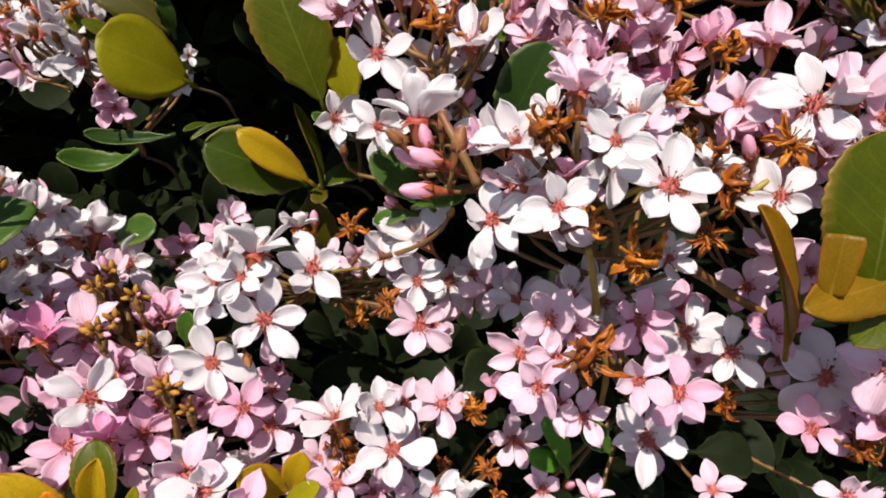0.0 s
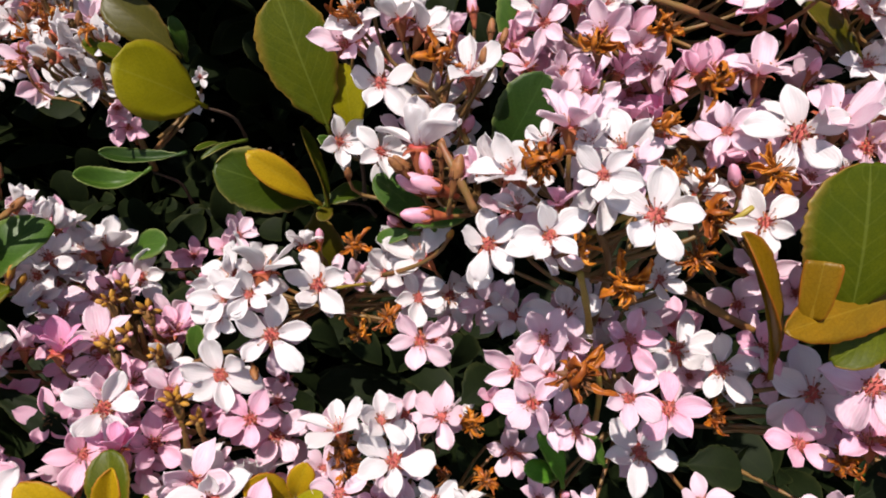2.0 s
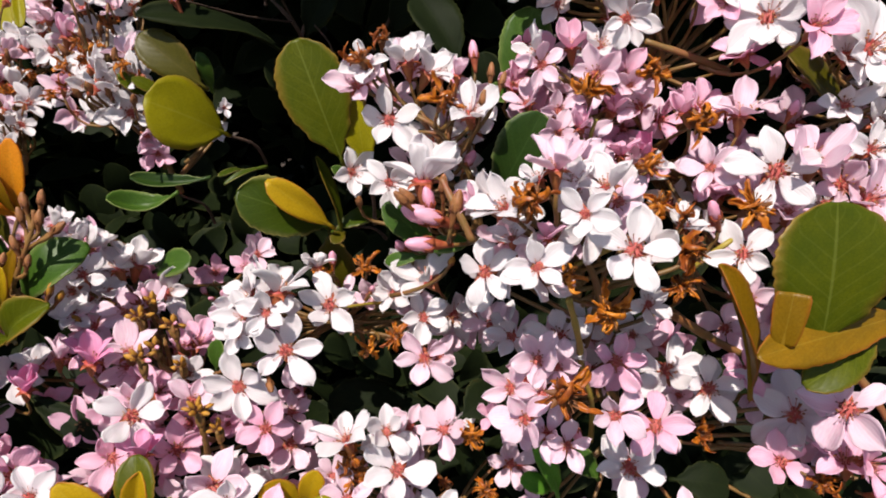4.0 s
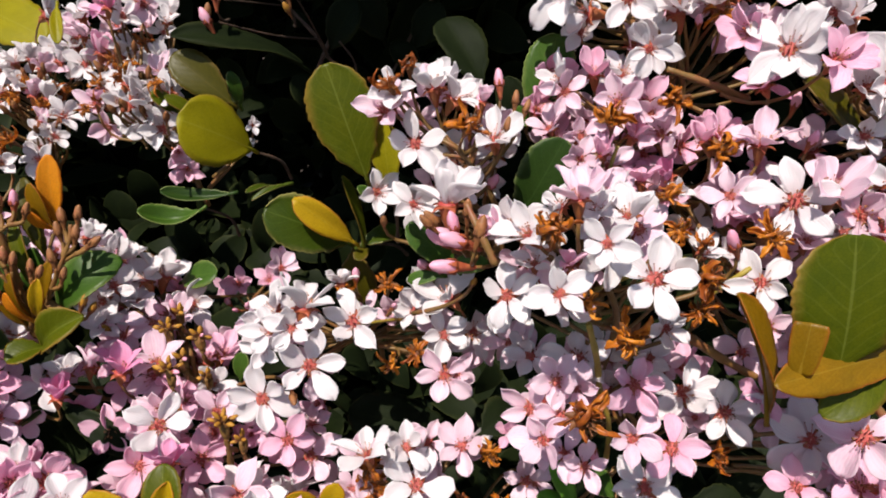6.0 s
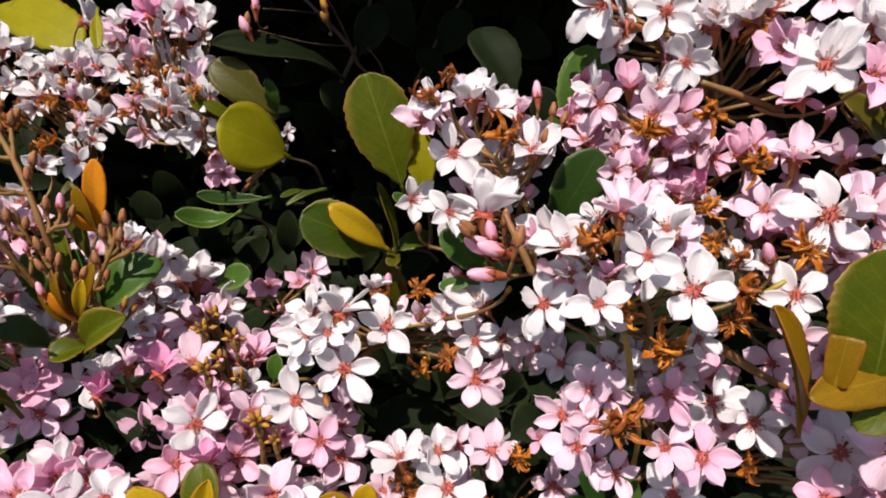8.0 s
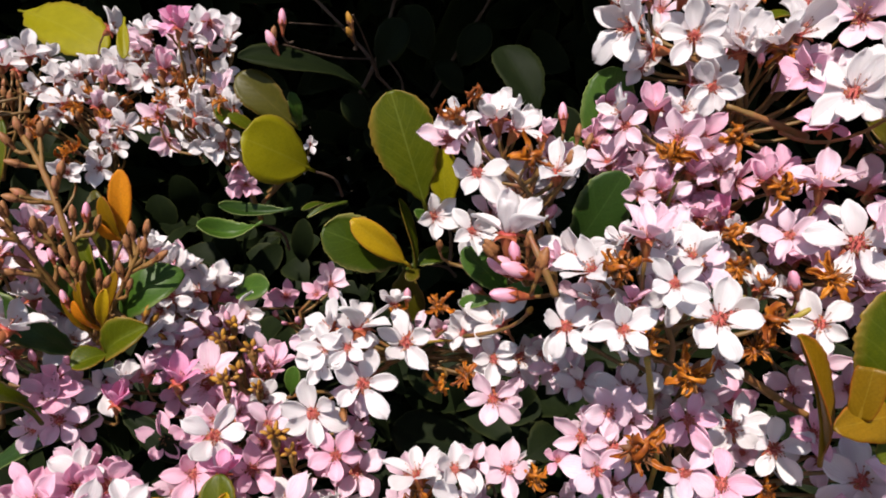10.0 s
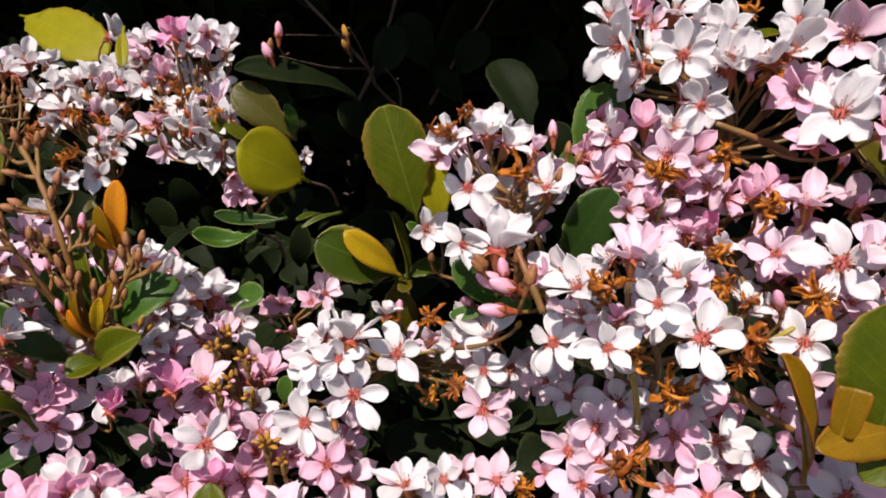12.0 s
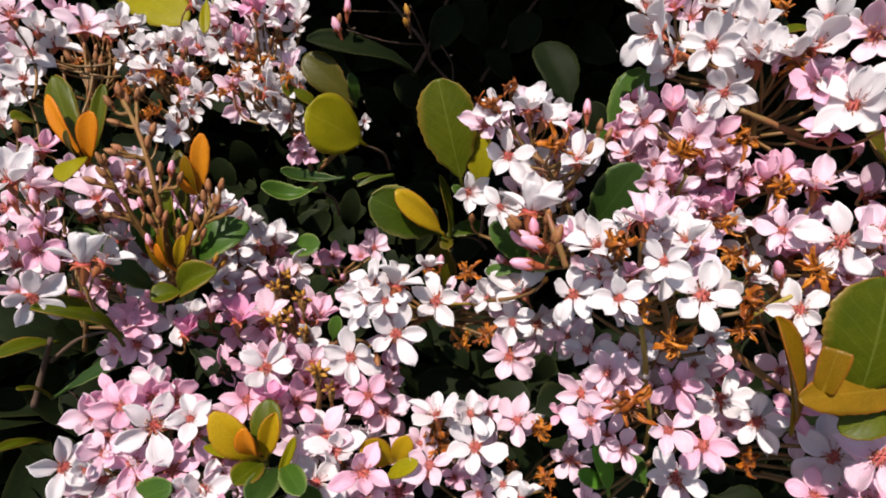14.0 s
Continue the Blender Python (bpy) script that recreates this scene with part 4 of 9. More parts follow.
flower(c, (0.0341, 0.1056, 0.7030), (-0.10, -0.78, 0.61), 0.0163, -57, "b", 0.25)
flower(c, (0.0458, 0.1080, 0.7316), (-0.27, -0.77, 0.58), 0.0184, 84, "p", 0.10)
flower(c, (0.0463, 0.1322, 0.7109), (-0.33, -0.74, 0.58), 0.0180, -168, "w", 0.25)
flower(c, (0.0452, 0.1011, 0.7184), (-0.12, -0.81, 0.58), 0.0182, 48, "b", 0.15)
flower(c, (0.0616, 0.1118, 0.7049), (-0.31, -0.70, 0.64), 0.0210, 99, "p", 0.08)
flower(c, (0.0580, 0.1178, 0.6827), (-0.28, -0.74, 0.61), 0.0259, -81, "w", 0.10)
flower(c, (0.0709, 0.1331, 0.7094), (-0.13, -0.72, 0.68), 0.0270, 15, "w", 0.15)
flower(c, (0.0767, 0.1521, 0.7064), (-0.32, -0.64, 0.70), 0.0215, 102, "p", 0.25)
flower(c, (0.0770, 0.1342, 0.6984), (-0.34, -0.65, 0.68), 0.0158, 102, "b", 0.35)
flower(c, (0.0830, 0.1280, 0.7062), (-0.24, -0.82, 0.53), 0.0242, -42, "w", 0.15)
flower(c, (0.0953, 0.1305, 0.7113), (-0.40, -0.58, 0.71), 0.0207, 96, "p", 0.35)
flower(c, (0.1005, 0.1311, 0.7002), (-0.34, -0.73, 0.60), 0.0173, -18, "b", 0.30)
flower(c, (0.1085, 0.1207, 0.7014), (-0.46, -0.60, 0.66), 0.0290, 114, "w", 0.10, 6)
flower(c, (0.1098, 0.1023, 0.7193), (-0.52, -0.64, 0.56), 0.0266, 117, "b", 0.10)
flower(c, (0.1029, 0.1124, 0.6902), (-0.45, -0.63, 0.63), 0.0210, 126, "p", 0.15)
flower(c, (0.1181, 0.1178, 0.6932), (-0.49, -0.63, 0.60), 0.0206, -123, "b", 0.20)
flower(c, (0.0679, 0.1460, 0.7106), (-0.30, -0.71, 0.63), 0.0190, 111, "b", 0.30)
flower(c, (0.0421, 0.1343, 0.7262), (-0.02, -0.77, 0.64), 0.0194, 39, "w", 0.30)
flower(c, (0.0595, 0.1380, 0.7196), (-0.19, -0.74, 0.64), 0.0181, -24, "w", 0.30)
flower(c, (0.0831, 0.1503, 0.6992), (-0.34, -0.68, 0.65), 0.0198, 93, "b", 0.30)
flower(c, (0.0299, 0.1231, 0.6571), (-0.15, -0.50, 0.85), 0.0183, 99, "b", 0.30)
flower(c, (0.0746, 0.1063, 0.6737), (-0.35, -0.46, 0.82), 0.0171, 117, "b", 0.25)
flower(c, (0.0422, 0.1109, 0.6661), (-0.08, 0.13, 0.99), 0.0137, -135, "b", 0.35)
flower(c, (0.1115, 0.1019, 0.6743), (-0.48, -0.41, 0.78), 0.0177, 114, "b", 0.30)
flower(c, (0.0236, 0.1552, 0.7095), (-0.32, -0.77, 0.56), 0.0190, 43, "b", 0.30)
flower(c, (0.0206, 0.1562, 0.7119), (-0.23, -0.72, 0.66), 0.0179, 86, "w", 0.30)
flower(c, (0.0277, 0.1273, 0.7180), (-0.13, -0.73, 0.67), 0.0213, 44, "b", 0.30)
flower(c, (0.0520, 0.1238, 0.7178), (0.2, -0.82, 0.54), 0.0202, 81, "p", 0.20)
flower(c, (0.0217, 0.1128, 0.7053), (-0.26, -0.94, 0.2), 0.0202, 9, "b", 0.40)
flower(c, (0.0236, 0.1295, 0.7094), (-0.29, -0.88, 0.39), 0.0179, 47, "b", 0.35)
flower(c, (0.0693, 0.1275, 0.6909), (0.2, -0.82, 0.54), 0.0213, 81, "b", 0.15)
flower(c, (0.0898, 0.1437, 0.6922), (0.23, -0.9, 0.36), 0.0224, 61, "w", 0.20)
flower(c, (0.0650, 0.1330, 0.6676), (0.13, -0.92, 0.36), 0.0246, -86, "b", 0.10)
flower(c, (0.0730, 0.1640, 0.7015), (0.1, -0.84, 0.54), 0.0190, 44, "p", 0.30)
flower(c, (0.0867, 0.1693, 0.6954), (0.19, -0.76, 0.62), 0.0202, 71, "p", 0.30)
flower(c, (0.0781, 0.1484, 0.6945), (0.12, -0.89, 0.45), 0.0179, 4, "b", 0.30)
bud(c, (0.0377, 0.1148, 0.7023), (0.27, -0.86, -0.44), 0.0068, "p")
flower(c, (0.1196, 0.1363, 0.6869), (0.05, -0.84, 0.53), 0.0269, 51, "w", 0.20)
flower(c, (0.1183, 0.1189, 0.7070), (0.21, -0.86, 0.45), 0.0258, 21, "b", 0.25)
flower(c, (0.1318, 0.1315, 0.6745), (0.07, -0.71, 0.7), 0.0168, 5, "p", 0.50)
withered(c, (0.0289, 0.0946, 0.7309), (0, -0.85, 0.53), 0.0230)
withered(c, (0.1131, 0.1063, 0.6891), (-0.04, -0.9, 0.44), 0.0150)
withered(c, (0.0847, 0.1281, 0.6874), (-0.09, -0.76, 0.64), 0.0170)
flower(c, (0.0496, 0.1481, 0.6975), (-0.1, -0.85, 0.52), 0.0179, 32, "b", 0.30)
flower(c, (0.0504, 0.1494, 0.7109), (0.12, -0.89, 0.45), 0.0168, 4, "b", 0.30)
flower(c, (0.1265, 0.1331, 0.6781), (0.32, -0.87, 0.36), 0.0190, 30, "b", 0.20)
bud(c, (0.038, 0.1238, 0.6576), (0.13, -0.53, 0.84), 0.0061, "p")
stem(c, [(0.0527, 0.1456, 0.6679), (0.045, 0.1234, 0.704), (0.0395, 0.1191, 0.7193)], 0.0010, GREEN_STEM)
flower(c, (0.0235, 0.1227, 0.7136), (0.3, -0.55, 0.78), 0.0185, 44, "b", 0.41)
flower(c, (0.0347, 0.1391, 0.7198), (0.37, -0.54, 0.75), 0.0181, 49, "b", 0.35)
flower(c, (0.0551, 0.1414, 0.7078), (-0.06, -0.83, 0.55), 0.0187, 1, "w", 0.25)
flower(c, (0.0839, 0.1451, 0.6928), (-0.02, -0.94, 0.33), 0.0171, 35, "b", 0.37)
flower(c, (0.0356, 0.1259, 0.7139), (0.04, -0.83, 0.56), 0.0180, 19, "p", 0.38)

c = cluster("corymb of open white flowers over the dark gap", (-0.0375, 0.1987, 0.6735), (-0.0434, 0.173, 0.7022))
flower(c, (-0.0076, 0.1544, 0.7317), (-0.54, -0.31, 0.78), 0.0253, 153, "w", 0.35)
flower(c, (-0.0089, 0.1496, 0.7196), (0.11, -0.77, 0.63), 0.0198, 117, "w", 0.18)
flower(c, (0.0016, 0.1657, 0.7106), (0.22, -0.87, 0.45), 0.0226, -66, "w", 0.20)
flower(c, (0.0150, 0.1568, 0.7124), (-0.09, -0.83, 0.55), 0.0196, -90, "b", 0.18)
flower(c, (-0.0733, 0.1420, 0.6962), (0.27, -0.75, 0.61), 0.0255, 90, "w", 0.08, 6)
flower(c, (-0.0528, 0.1335, 0.7171), (0.21, -0.79, 0.58), 0.0247, 81, "w", 0.10)
flower(c, (-0.0577, 0.1341, 0.7310), (0.23, -0.79, 0.57), 0.0175, 90, "w", 0.12)
flower(c, (-0.0546, 0.1393, 0.7359), (0.03, 0.22, 0.97), 0.0290, -69, "w", 0.40)
flower(c, (-0.0665, 0.1466, 0.7305), (-0.36, -0.41, 0.84), 0.0198, -177, "w", 0.35)
flower(c, (-0.0646, 0.1339, 0.7305), (-0.09, -0.84, 0.53), 0.0185, -174, "w", 0.25)
flower(c, (-0.0678, 0.1346, 0.7230), (0.08, -0.92, 0.38), 0.0163, -120, "w", 0.25)
flower(c, (-0.0394, 0.1436, 0.7281), (0.14, -0.81, 0.57), 0.0241, 90, "w", 0.08)
flower(c, (-0.0459, 0.1607, 0.7335), (0.02, 0.19, 0.98), 0.0154, -72, "w", 0.45)
flower(c, (-0.0172, 0.1675, 0.7287), (-0.06, -0.82, 0.57), 0.0192, 114, "w", 0.30)
flower(c, (-0.0201, 0.1635, 0.7211), (-0.25, -0.83, 0.50), 0.0192, -162, "w", 0.30)
flower(c, (-0.0084, 0.1391, 0.7102), (0.01, -0.90, 0.43), 0.0209, -105, "b", 0.18)
flower(c, (0.0094, 0.1625, 0.7146), (-0.07, -0.78, 0.62), 0.0183, 102, "w", 0.30)
flower(c, (-0.0425, 0.1604, 0.7171), (0.19, -0.79, 0.58), 0.0213, 86, "w", 0.15)
flower(c, (-0.0559, 0.1494, 0.7042), (0.29, -0.92, 0.27), 0.0224, 40, "b", 0.15)
flower(c, (-0.0627, 0.1511, 0.7206), (0.1, -0.84, 0.54), 0.0202, 104, "b", 0.15)
flower(c, (-0.0724, 0.1509, 0.7202), (-0.42, -0.74, 0.53), 0.0190, 48, "b", 0.30)
withered(c, (-0.0444, 0.1623, 0.7304), (-0.23, -0.78, 0.58), 0.0120)
flower(c, (-0.0130, 0.1719, 0.7221), (0.02, -0.45, 0.89), 0.0202, 86, "w", 0.42)
flower(c, (-0.0094, 0.1670, 0.7096), (0.1, -0.84, 0.54), 0.0213, 24, "w", 0.20)
flower(c, (0.0057, 0.1826, 0.6994), (0.32, -0.87, 0.36), 0.0213, 59, "b", 0.20)
flower(c, (-0.0082, 0.1559, 0.6989), (0.26, -0.96, -0.05), 0.0202, 21, "b", 0.30)
withered(c, (-0.0179, 0.147, 0.7135), (-0.28, -0.64, 0.72), 0.0180)
withered(c, (-0.0275, 0.1468, 0.7089), (-0.25, -0.9, 0.35), 0.0150)
withered(c, (-0.0295, 0.162, 0.7326), (0.07, -0.71, 0.7), 0.0170)
flower(c, (0.0172, 0.1742, 0.7024), (0.31, -0.84, 0.45), 0.0179, 8, "b", 0.30)
flower(c, (-0.0237, 0.1811, 0.7118), (-0.08, -0.9, 0.43), 0.0168, 30, "b", 0.30)
bud(c, (-0.0422, 0.169, 0.73), (0.06, -0.16, 0.99), 0.0061, "p")
bud(c, (-0.0271, 0.1579, 0.7255), (0.17, -0.69, 0.7), 0.0048, "p")
bud(c, (-0.0154, 0.1679, 0.7359), (-0.56, -0.54, 0.63), 0.0061, "p")
bud(c, (-0.0001, 0.1314, 0.7496), (0.23, -0.5, 0.84), 0.0043, "g")
stem(c, [(-0.0188, 0.175, 0.7109), (-0.0302, 0.1621, 0.7174), (-0.0396, 0.1517, 0.7216)], 0.0007, GREEN_STEM)
flower(c, (-0.0609, 0.1441, 0.7216), (0, -0.66, 0.75), 0.0182, 41, "b", 0.33)
flower(c, (0.0053, 0.1737, 0.6994), (0.08, -0.97, 0.23), 0.0197, 19, "b", 0.36)
flower(c, (-0.0129, 0.1677, 0.7148), (0.28, -0.9, 0.33), 0.0186, 37, "b", 0.41)
flower(c, (0.0181, 0.1654, 0.7024), (0.42, -0.78, 0.47), 0.0177, 47, "w", 0.38)
flower(c, (-0.0038, 0.1498, 0.7038), (-0.2, -0.83, 0.52), 0.0193, 58, "b", 0.23)
flower(c, (-0.0698, 0.1453, 0.7256), (0.23, -0.9, 0.37), 0.0192, 5, "w", 0.24)
flower(c, (-0.0218, 0.1744, 0.7162), (-0.02, -0.81, 0.59), 0.0191, 65, "w", 0.32)
flower(c, (-0.0296, 0.1735, 0.7148), (0.16, -0.94, 0.31), 0.0177, 46, "b", 0.40)
flower(c, (-0.0589, 0.1486, 0.7278), (0.27, -0.83, 0.49), 0.0201, 47, "w", 0.24)
flower(c, (-0.0383, 0.1681, 0.7154), (-0.23, -0.78, 0.58), 0.0180, 11, "b", 0.20)

c = cluster("low corymb of white flowers with withered ones", (-0.0111, 0.1316, 0.6236), (-0.0216, 0.1258, 0.6704))
flower(c, (-0.0324, 0.1166, 0.6951), (-0.20, -0.02, 0.98), 0.0220, -174, "w", 0.30)
flower(c, (-0.0204, 0.1203, 0.6953), (0.05, -0.58, 0.81), 0.0195, 93, "w", 0.20)
flower(c, (-0.0170, 0.1153, 0.6837), (0.05, -0.70, 0.72), 0.0256, 60, "w", 0.08)
flower(c, (-0.0394, 0.1223, 0.6739), (0.02, -0.54, 0.84), 0.0180, 123, "b", 0.35)
flower(c, (-0.0020, 0.1310, 0.6864), (-0.12, -0.73, 0.67), 0.0199, 81, "b", 0.15)
flower(c, (0.0226, 0.1414, 0.6610), (-0.11, -0.77, 0.63), 0.0208, -45, "b", 0.15)
flower(c, (-0.0046, 0.1137, 0.6688), (0.08, -0.67, 0.74), 0.0154, -36, "w", 0.20)
flower(c, (0.0030, 0.1140, 0.6640), (0.02, 0.51, 0.86), 0.0212, -90, "w", 0.42)
flower(c, (-0.0334, 0.1132, 0.6730), (0.02, -0.60, 0.80), 0.0211, 90, "b", 0.25)
flower(c, (-0.0241, 0.1236, 0.6578), (0.07, -0.51, 0.86), 0.0155, 84, "p", 0.30)
flower(c, (-0.0365, 0.1315, 0.6801), (-0.09, -0.4, 0.91), 0.0224, 107, "b", 0.45)
flower(c, (-0.0215, 0.1358, 0.6814), (0.06, -0.64, 0.77), 0.0202, 85, "w", 0.30)
flower(c, (-0.0177, 0.1296, 0.6673), (0.15, -0.83, 0.54), 0.0246, 63, "b", 0.10)
withered(c, (-0.0315, 0.1192, 0.6788), (0.1, -0.84, 0.54), 0.0230)
flower(c, (-0.0016, 0.1461, 0.6716), (0.19, -0.76, 0.62), 0.0190, 30, "b", 0.30)
flower(c, (0.0036, 0.1478, 0.6749), (0.36, -0.62, 0.69), 0.0146, -12, "w", 0.50)
withered(c, (0.0071, 0.1296, 0.6847), (0.4, -0.8, 0.44), 0.0190)
withered(c, (0.0134, 0.131, 0.6582), (-0.07, -0.54, 0.84), 0.0160)
flower(c, (0.0283, 0.1563, 0.6452), (0.32, -0.87, 0.36), 0.0190, 39, "b", 0.20)
withered(c, (-0.0018, 0.1249, 0.668), (-0.36, -0.5, 0.79), 0.0100)
withered(c, (-0.0318, 0.1166, 0.6888), (-0.07, -0.79, 0.61), 0.0150)
flower(c, (-0.0435, 0.1176, 0.6693), (-0.03, -0.73, 0.69), 0.0190, 49, "b", 0.30)
withered(c, (0.0159, 0.1261, 0.6517), (-0.07, -0.82, 0.57), 0.0120)
stem(c, [(0.0076, 0.1429, 0.6298), (-0.0011, 0.1372, 0.6543), (-0.0057, 0.1375, 0.6627)], 0.0006, PEDICEL)
flower(c, (-0.0190, 0.1295, 0.6672), (0.29, -0.88, 0.37), 0.0190, 1, "b", 0.35)
flower(c, (-0.0212, 0.1594, 0.6252), (0.1, -0.89, 0.45), 0.0204, 9, "b", 0.34)
flower(c, (-0.0406, 0.1294, 0.6609), (0.22, -0.78, 0.59), 0.0171, 41, "b", 0.33)
flower(c, (-0.0192, 0.1305, 0.6865), (-0.15, -0.7, 0.7), 0.0171, 48, "b", 0.36)
flower(c, (-0.0388, 0.1457, 0.6323), (0.16, -0.62, 0.77), 0.0171, 60, "b", 0.24)
flower(c, (-0.0373, 0.1320, 0.6660), (-0.11, -0.79, 0.6), 0.0183, 36, "b", 0.20)
flower(c, (-0.0113, 0.1454, 0.6322), (0.25, -0.82, 0.52), 0.0205, 71, "w", 0.29)
flower(c, (-0.0127, 0.1339, 0.6682), (0.1, -0.77, 0.63), 0.0182, 52, "b", 0.32)
flower(c, (-0.0132, 0.123, 0.6519), (0.3, -0.74, 0.6), 0.0171, 44, "b", 0.33)
flower(c, (-0.0142, 0.1373, 0.6820), (-0.04, -0.81, 0.58), 0.0189, 68, "b", 0.22)

c = cluster("dense corymb of pink flowers with golden buds", (-0.1128, 0.1798, 0.6225), (-0.1151, 0.174, 0.6895))
flower(c, (-0.1481, 0.1831, 0.7392), (0.40, 0.27, 0.87), 0.0168, -12, "w", 0.45)
flower(c, (-0.1425, 0.1841, 0.7314), (0.12, 0.17, 0.98), 0.0220, -24, "w", 0.40)
flower(c, (-0.1398, 0.1870, 0.7285), (0.56, 0.32, 0.77), 0.0223, -15, "w", 0.40)
flower(c, (-0.1380, 0.1755, 0.7222), (0.36, -0.70, 0.62), 0.0214, 90, "w", 0.20)
flower(c, (-0.1425, 0.1736, 0.7163), (0.19, -0.85, 0.49), 0.0214, -174, "w", 0.30)
flower(c, (-0.1314, 0.1881, 0.7183), (-0.22, 0.02, 0.98), 0.0227, -144, "w", 0.40)
flower(c, (-0.1273, 0.1951, 0.7166), (0.24, 0.24, 0.94), 0.0272, -27, "w", 0.40)
flower(c, (-0.1167, 0.1923, 0.7047), (0.37, -0.79, 0.48), 0.0250, 75, "w", 0.12)
flower(c, (-0.1338, 0.1818, 0.7119), (0.25, -0.14, 0.96), 0.0177, 33, "w", 0.35)
flower(c, (-0.1237, 0.1727, 0.7075), (0.01, -0.23, 0.97), 0.0216, 114, "b", 0.25)
flower(c, (-0.1185, 0.1809, 0.7065), (0.44, -0.07, 0.90), 0.0220, 30, "b", 0.40)
flower(c, (-0.1425, 0.1700, 0.7089), (0.48, -0.74, 0.48), 0.0182, -123, "w", 0.35)
flower(c, (-0.1396, 0.1799, 0.7100), (0.52, -0.60, 0.61), 0.0188, 42, "w", 0.35)
flower(c, (-0.1360, 0.1713, 0.7022), (0.43, -0.62, 0.66), 0.0208, 75, "b", 0.35)
flower(c, (-0.1156, 0.1540, 0.7019), (0.04, -0.15, 0.99), 0.0249, 102, "b", 0.35)
flower(c, (-0.1173, 0.1542, 0.6954), (0.32, -0.81, 0.48), 0.0227, -168, "b", 0.30)
flower(c, (-0.1052, 0.1727, 0.6899), (0.17, -0.08, 0.98), 0.0213, 45, "p", 0.45)
flower(c, (-0.0971, 0.1696, 0.6953), (0.48, -0.03, 0.87), 0.0221, 3, "p", 0.45)
flower(c, (-0.1214, 0.1407, 0.7076), (0.22, -0.05, 0.97), 0.0214, 39, "d", 0.62)
flower(c, (-0.1533, 0.1468, 0.6972), (0.31, -0.63, 0.71), 0.0224, 123, "w", 0.35)
flower(c, (-0.1465, 0.1481, 0.7004), (0.25, -0.04, 0.97), 0.0170, 15, "w", 0.45)
flower(c, (-0.1398, 0.1519, 0.7011), (0.06, 0.30, 0.95), 0.0183, -54, "b", 0.60)
flower(c, (-0.1450, 0.1469, 0.6859), (0.45, -0.54, 0.71), 0.0150, 72, "p", 0.40)
flower(c, (-0.1287, 0.1368, 0.6831), (0.36, -0.70, 0.62), 0.0196, 87, "p", 0.12)
flower(c, (-0.1039, 0.1264, 0.6964), (0.40, -0.69, 0.61), 0.0261, 69, "w", 0.06)
flower(c, (-0.1018, 0.1416, 0.6943), (0.49, 0.05, 0.87), 0.0219, -3, "p", 0.35)
flower(c, (-0.0984, 0.1180, 0.6881), (0.15, 0.05, 0.99), 0.0184, 3, "d", 0.62)
flower(c, (-0.0933, 0.1292, 0.6796), (0.43, -0.64, 0.64), 0.0229, 84, "p", 0.10)
flower(c, (-0.1115, 0.1225, 0.6819), (0.12, -0.74, 0.66), 0.0213, -177, "p", 0.20)
flower(c, (-0.1193, 0.1214, 0.6731), (0.32, -0.59, 0.74), 0.0171, 141, "b", 0.30)
flower(c, (-0.0896, 0.1394, 0.6919), (0.41, -0.62, 0.67), 0.0196, 45, "b", 0.25)
flower(c, (-0.0981, 0.1585, 0.6890), (0.41, -0.57, 0.71), 0.0179, 45, "w", 0.40)
flower(c, (-0.0640, 0.1357, 0.6831), (0.23, -0.72, 0.66), 0.0214, 54, "p", 0.08)
flower(c, (-0.0582, 0.1408, 0.6710), (0.35, -0.73, 0.58), 0.0237, 12, "b", 0.12)
flower(c, (-0.0605, 0.1573, 0.6718), (0.18, -0.59, 0.78), 0.0190, 84, "b", 0.22)
flower(c, (-0.0794, 0.1416, 0.6799), (0.30, -0.83, 0.48), 0.0148, -108, "p", 0.45)
flower(c, (-0.1128, 0.1423, 0.6839), (0.2, -0.82, 0.54), 0.0235, 56, "b", 0.15)
flower(c, (-0.0682, 0.1511, 0.6691), (0.02, -0.9, 0.44), 0.0202, 17, "p", 0.15)
flower(c, (-0.0591, 0.1558, 0.6562), (0.42, -0.83, 0.36), 0.0213, 18, "b", 0.20)
flower(c, (-0.0633, 0.1748, 0.6622), (0.02, -0.45, 0.89), 0.0179, 24, "b", 0.50)
flower(c, (-0.1226, 0.1376, 0.6677), (0.04, -0.97, 0.25), 0.0213, 15, "p", 0.30)
flower(c, (-0.1058, 0.1340, 0.6757), (0.06, -0.64, 0.77), 0.0157, 6, "d", 0.75)
flower(c, (-0.1295, 0.1573, 0.6965), (0.09, -0.78, 0.62), 0.0168, 34, "d", 0.55)
flower(c, (-0.1113, 0.1889, 0.6778), (0.17, -0.69, 0.7), 0.0168, 19, "d", 0.60)
flower(c, (-0.1033, 0.1861, 0.6837), (0.25, -0.59, 0.77), 0.0157, -8, "p", 0.50)
flower(c, (-0.1301, 0.1912, 0.7001), (-0.13, -0.73, 0.67), 0.0213, 16, "p", 0.40)
flower(c, (-0.1477, 0.1926, 0.7120), (-0.01, -0.79, 0.61), 0.0258, 48, "w", 0.20)
flower(c, (-0.1468, 0.2039, 0.7178), (0.1, -0.37, 0.92), 0.0224, 77, "w", 0.50)
flower(c, (-0.1410, 0.2048, 0.7075), (-0.14, -0.69, 0.71), 0.0213, 36, "w", 0.35)
flower(c, (-0.1561, 0.2038, 0.7271), (-0.06, -0.56, 0.83), 0.0202, 32, "b", 0.40)
flower(c, (-0.1529, 0.1888, 0.7024), (-0.16, -0.96, 0.22), 0.0213, 29, "w", 0.35)
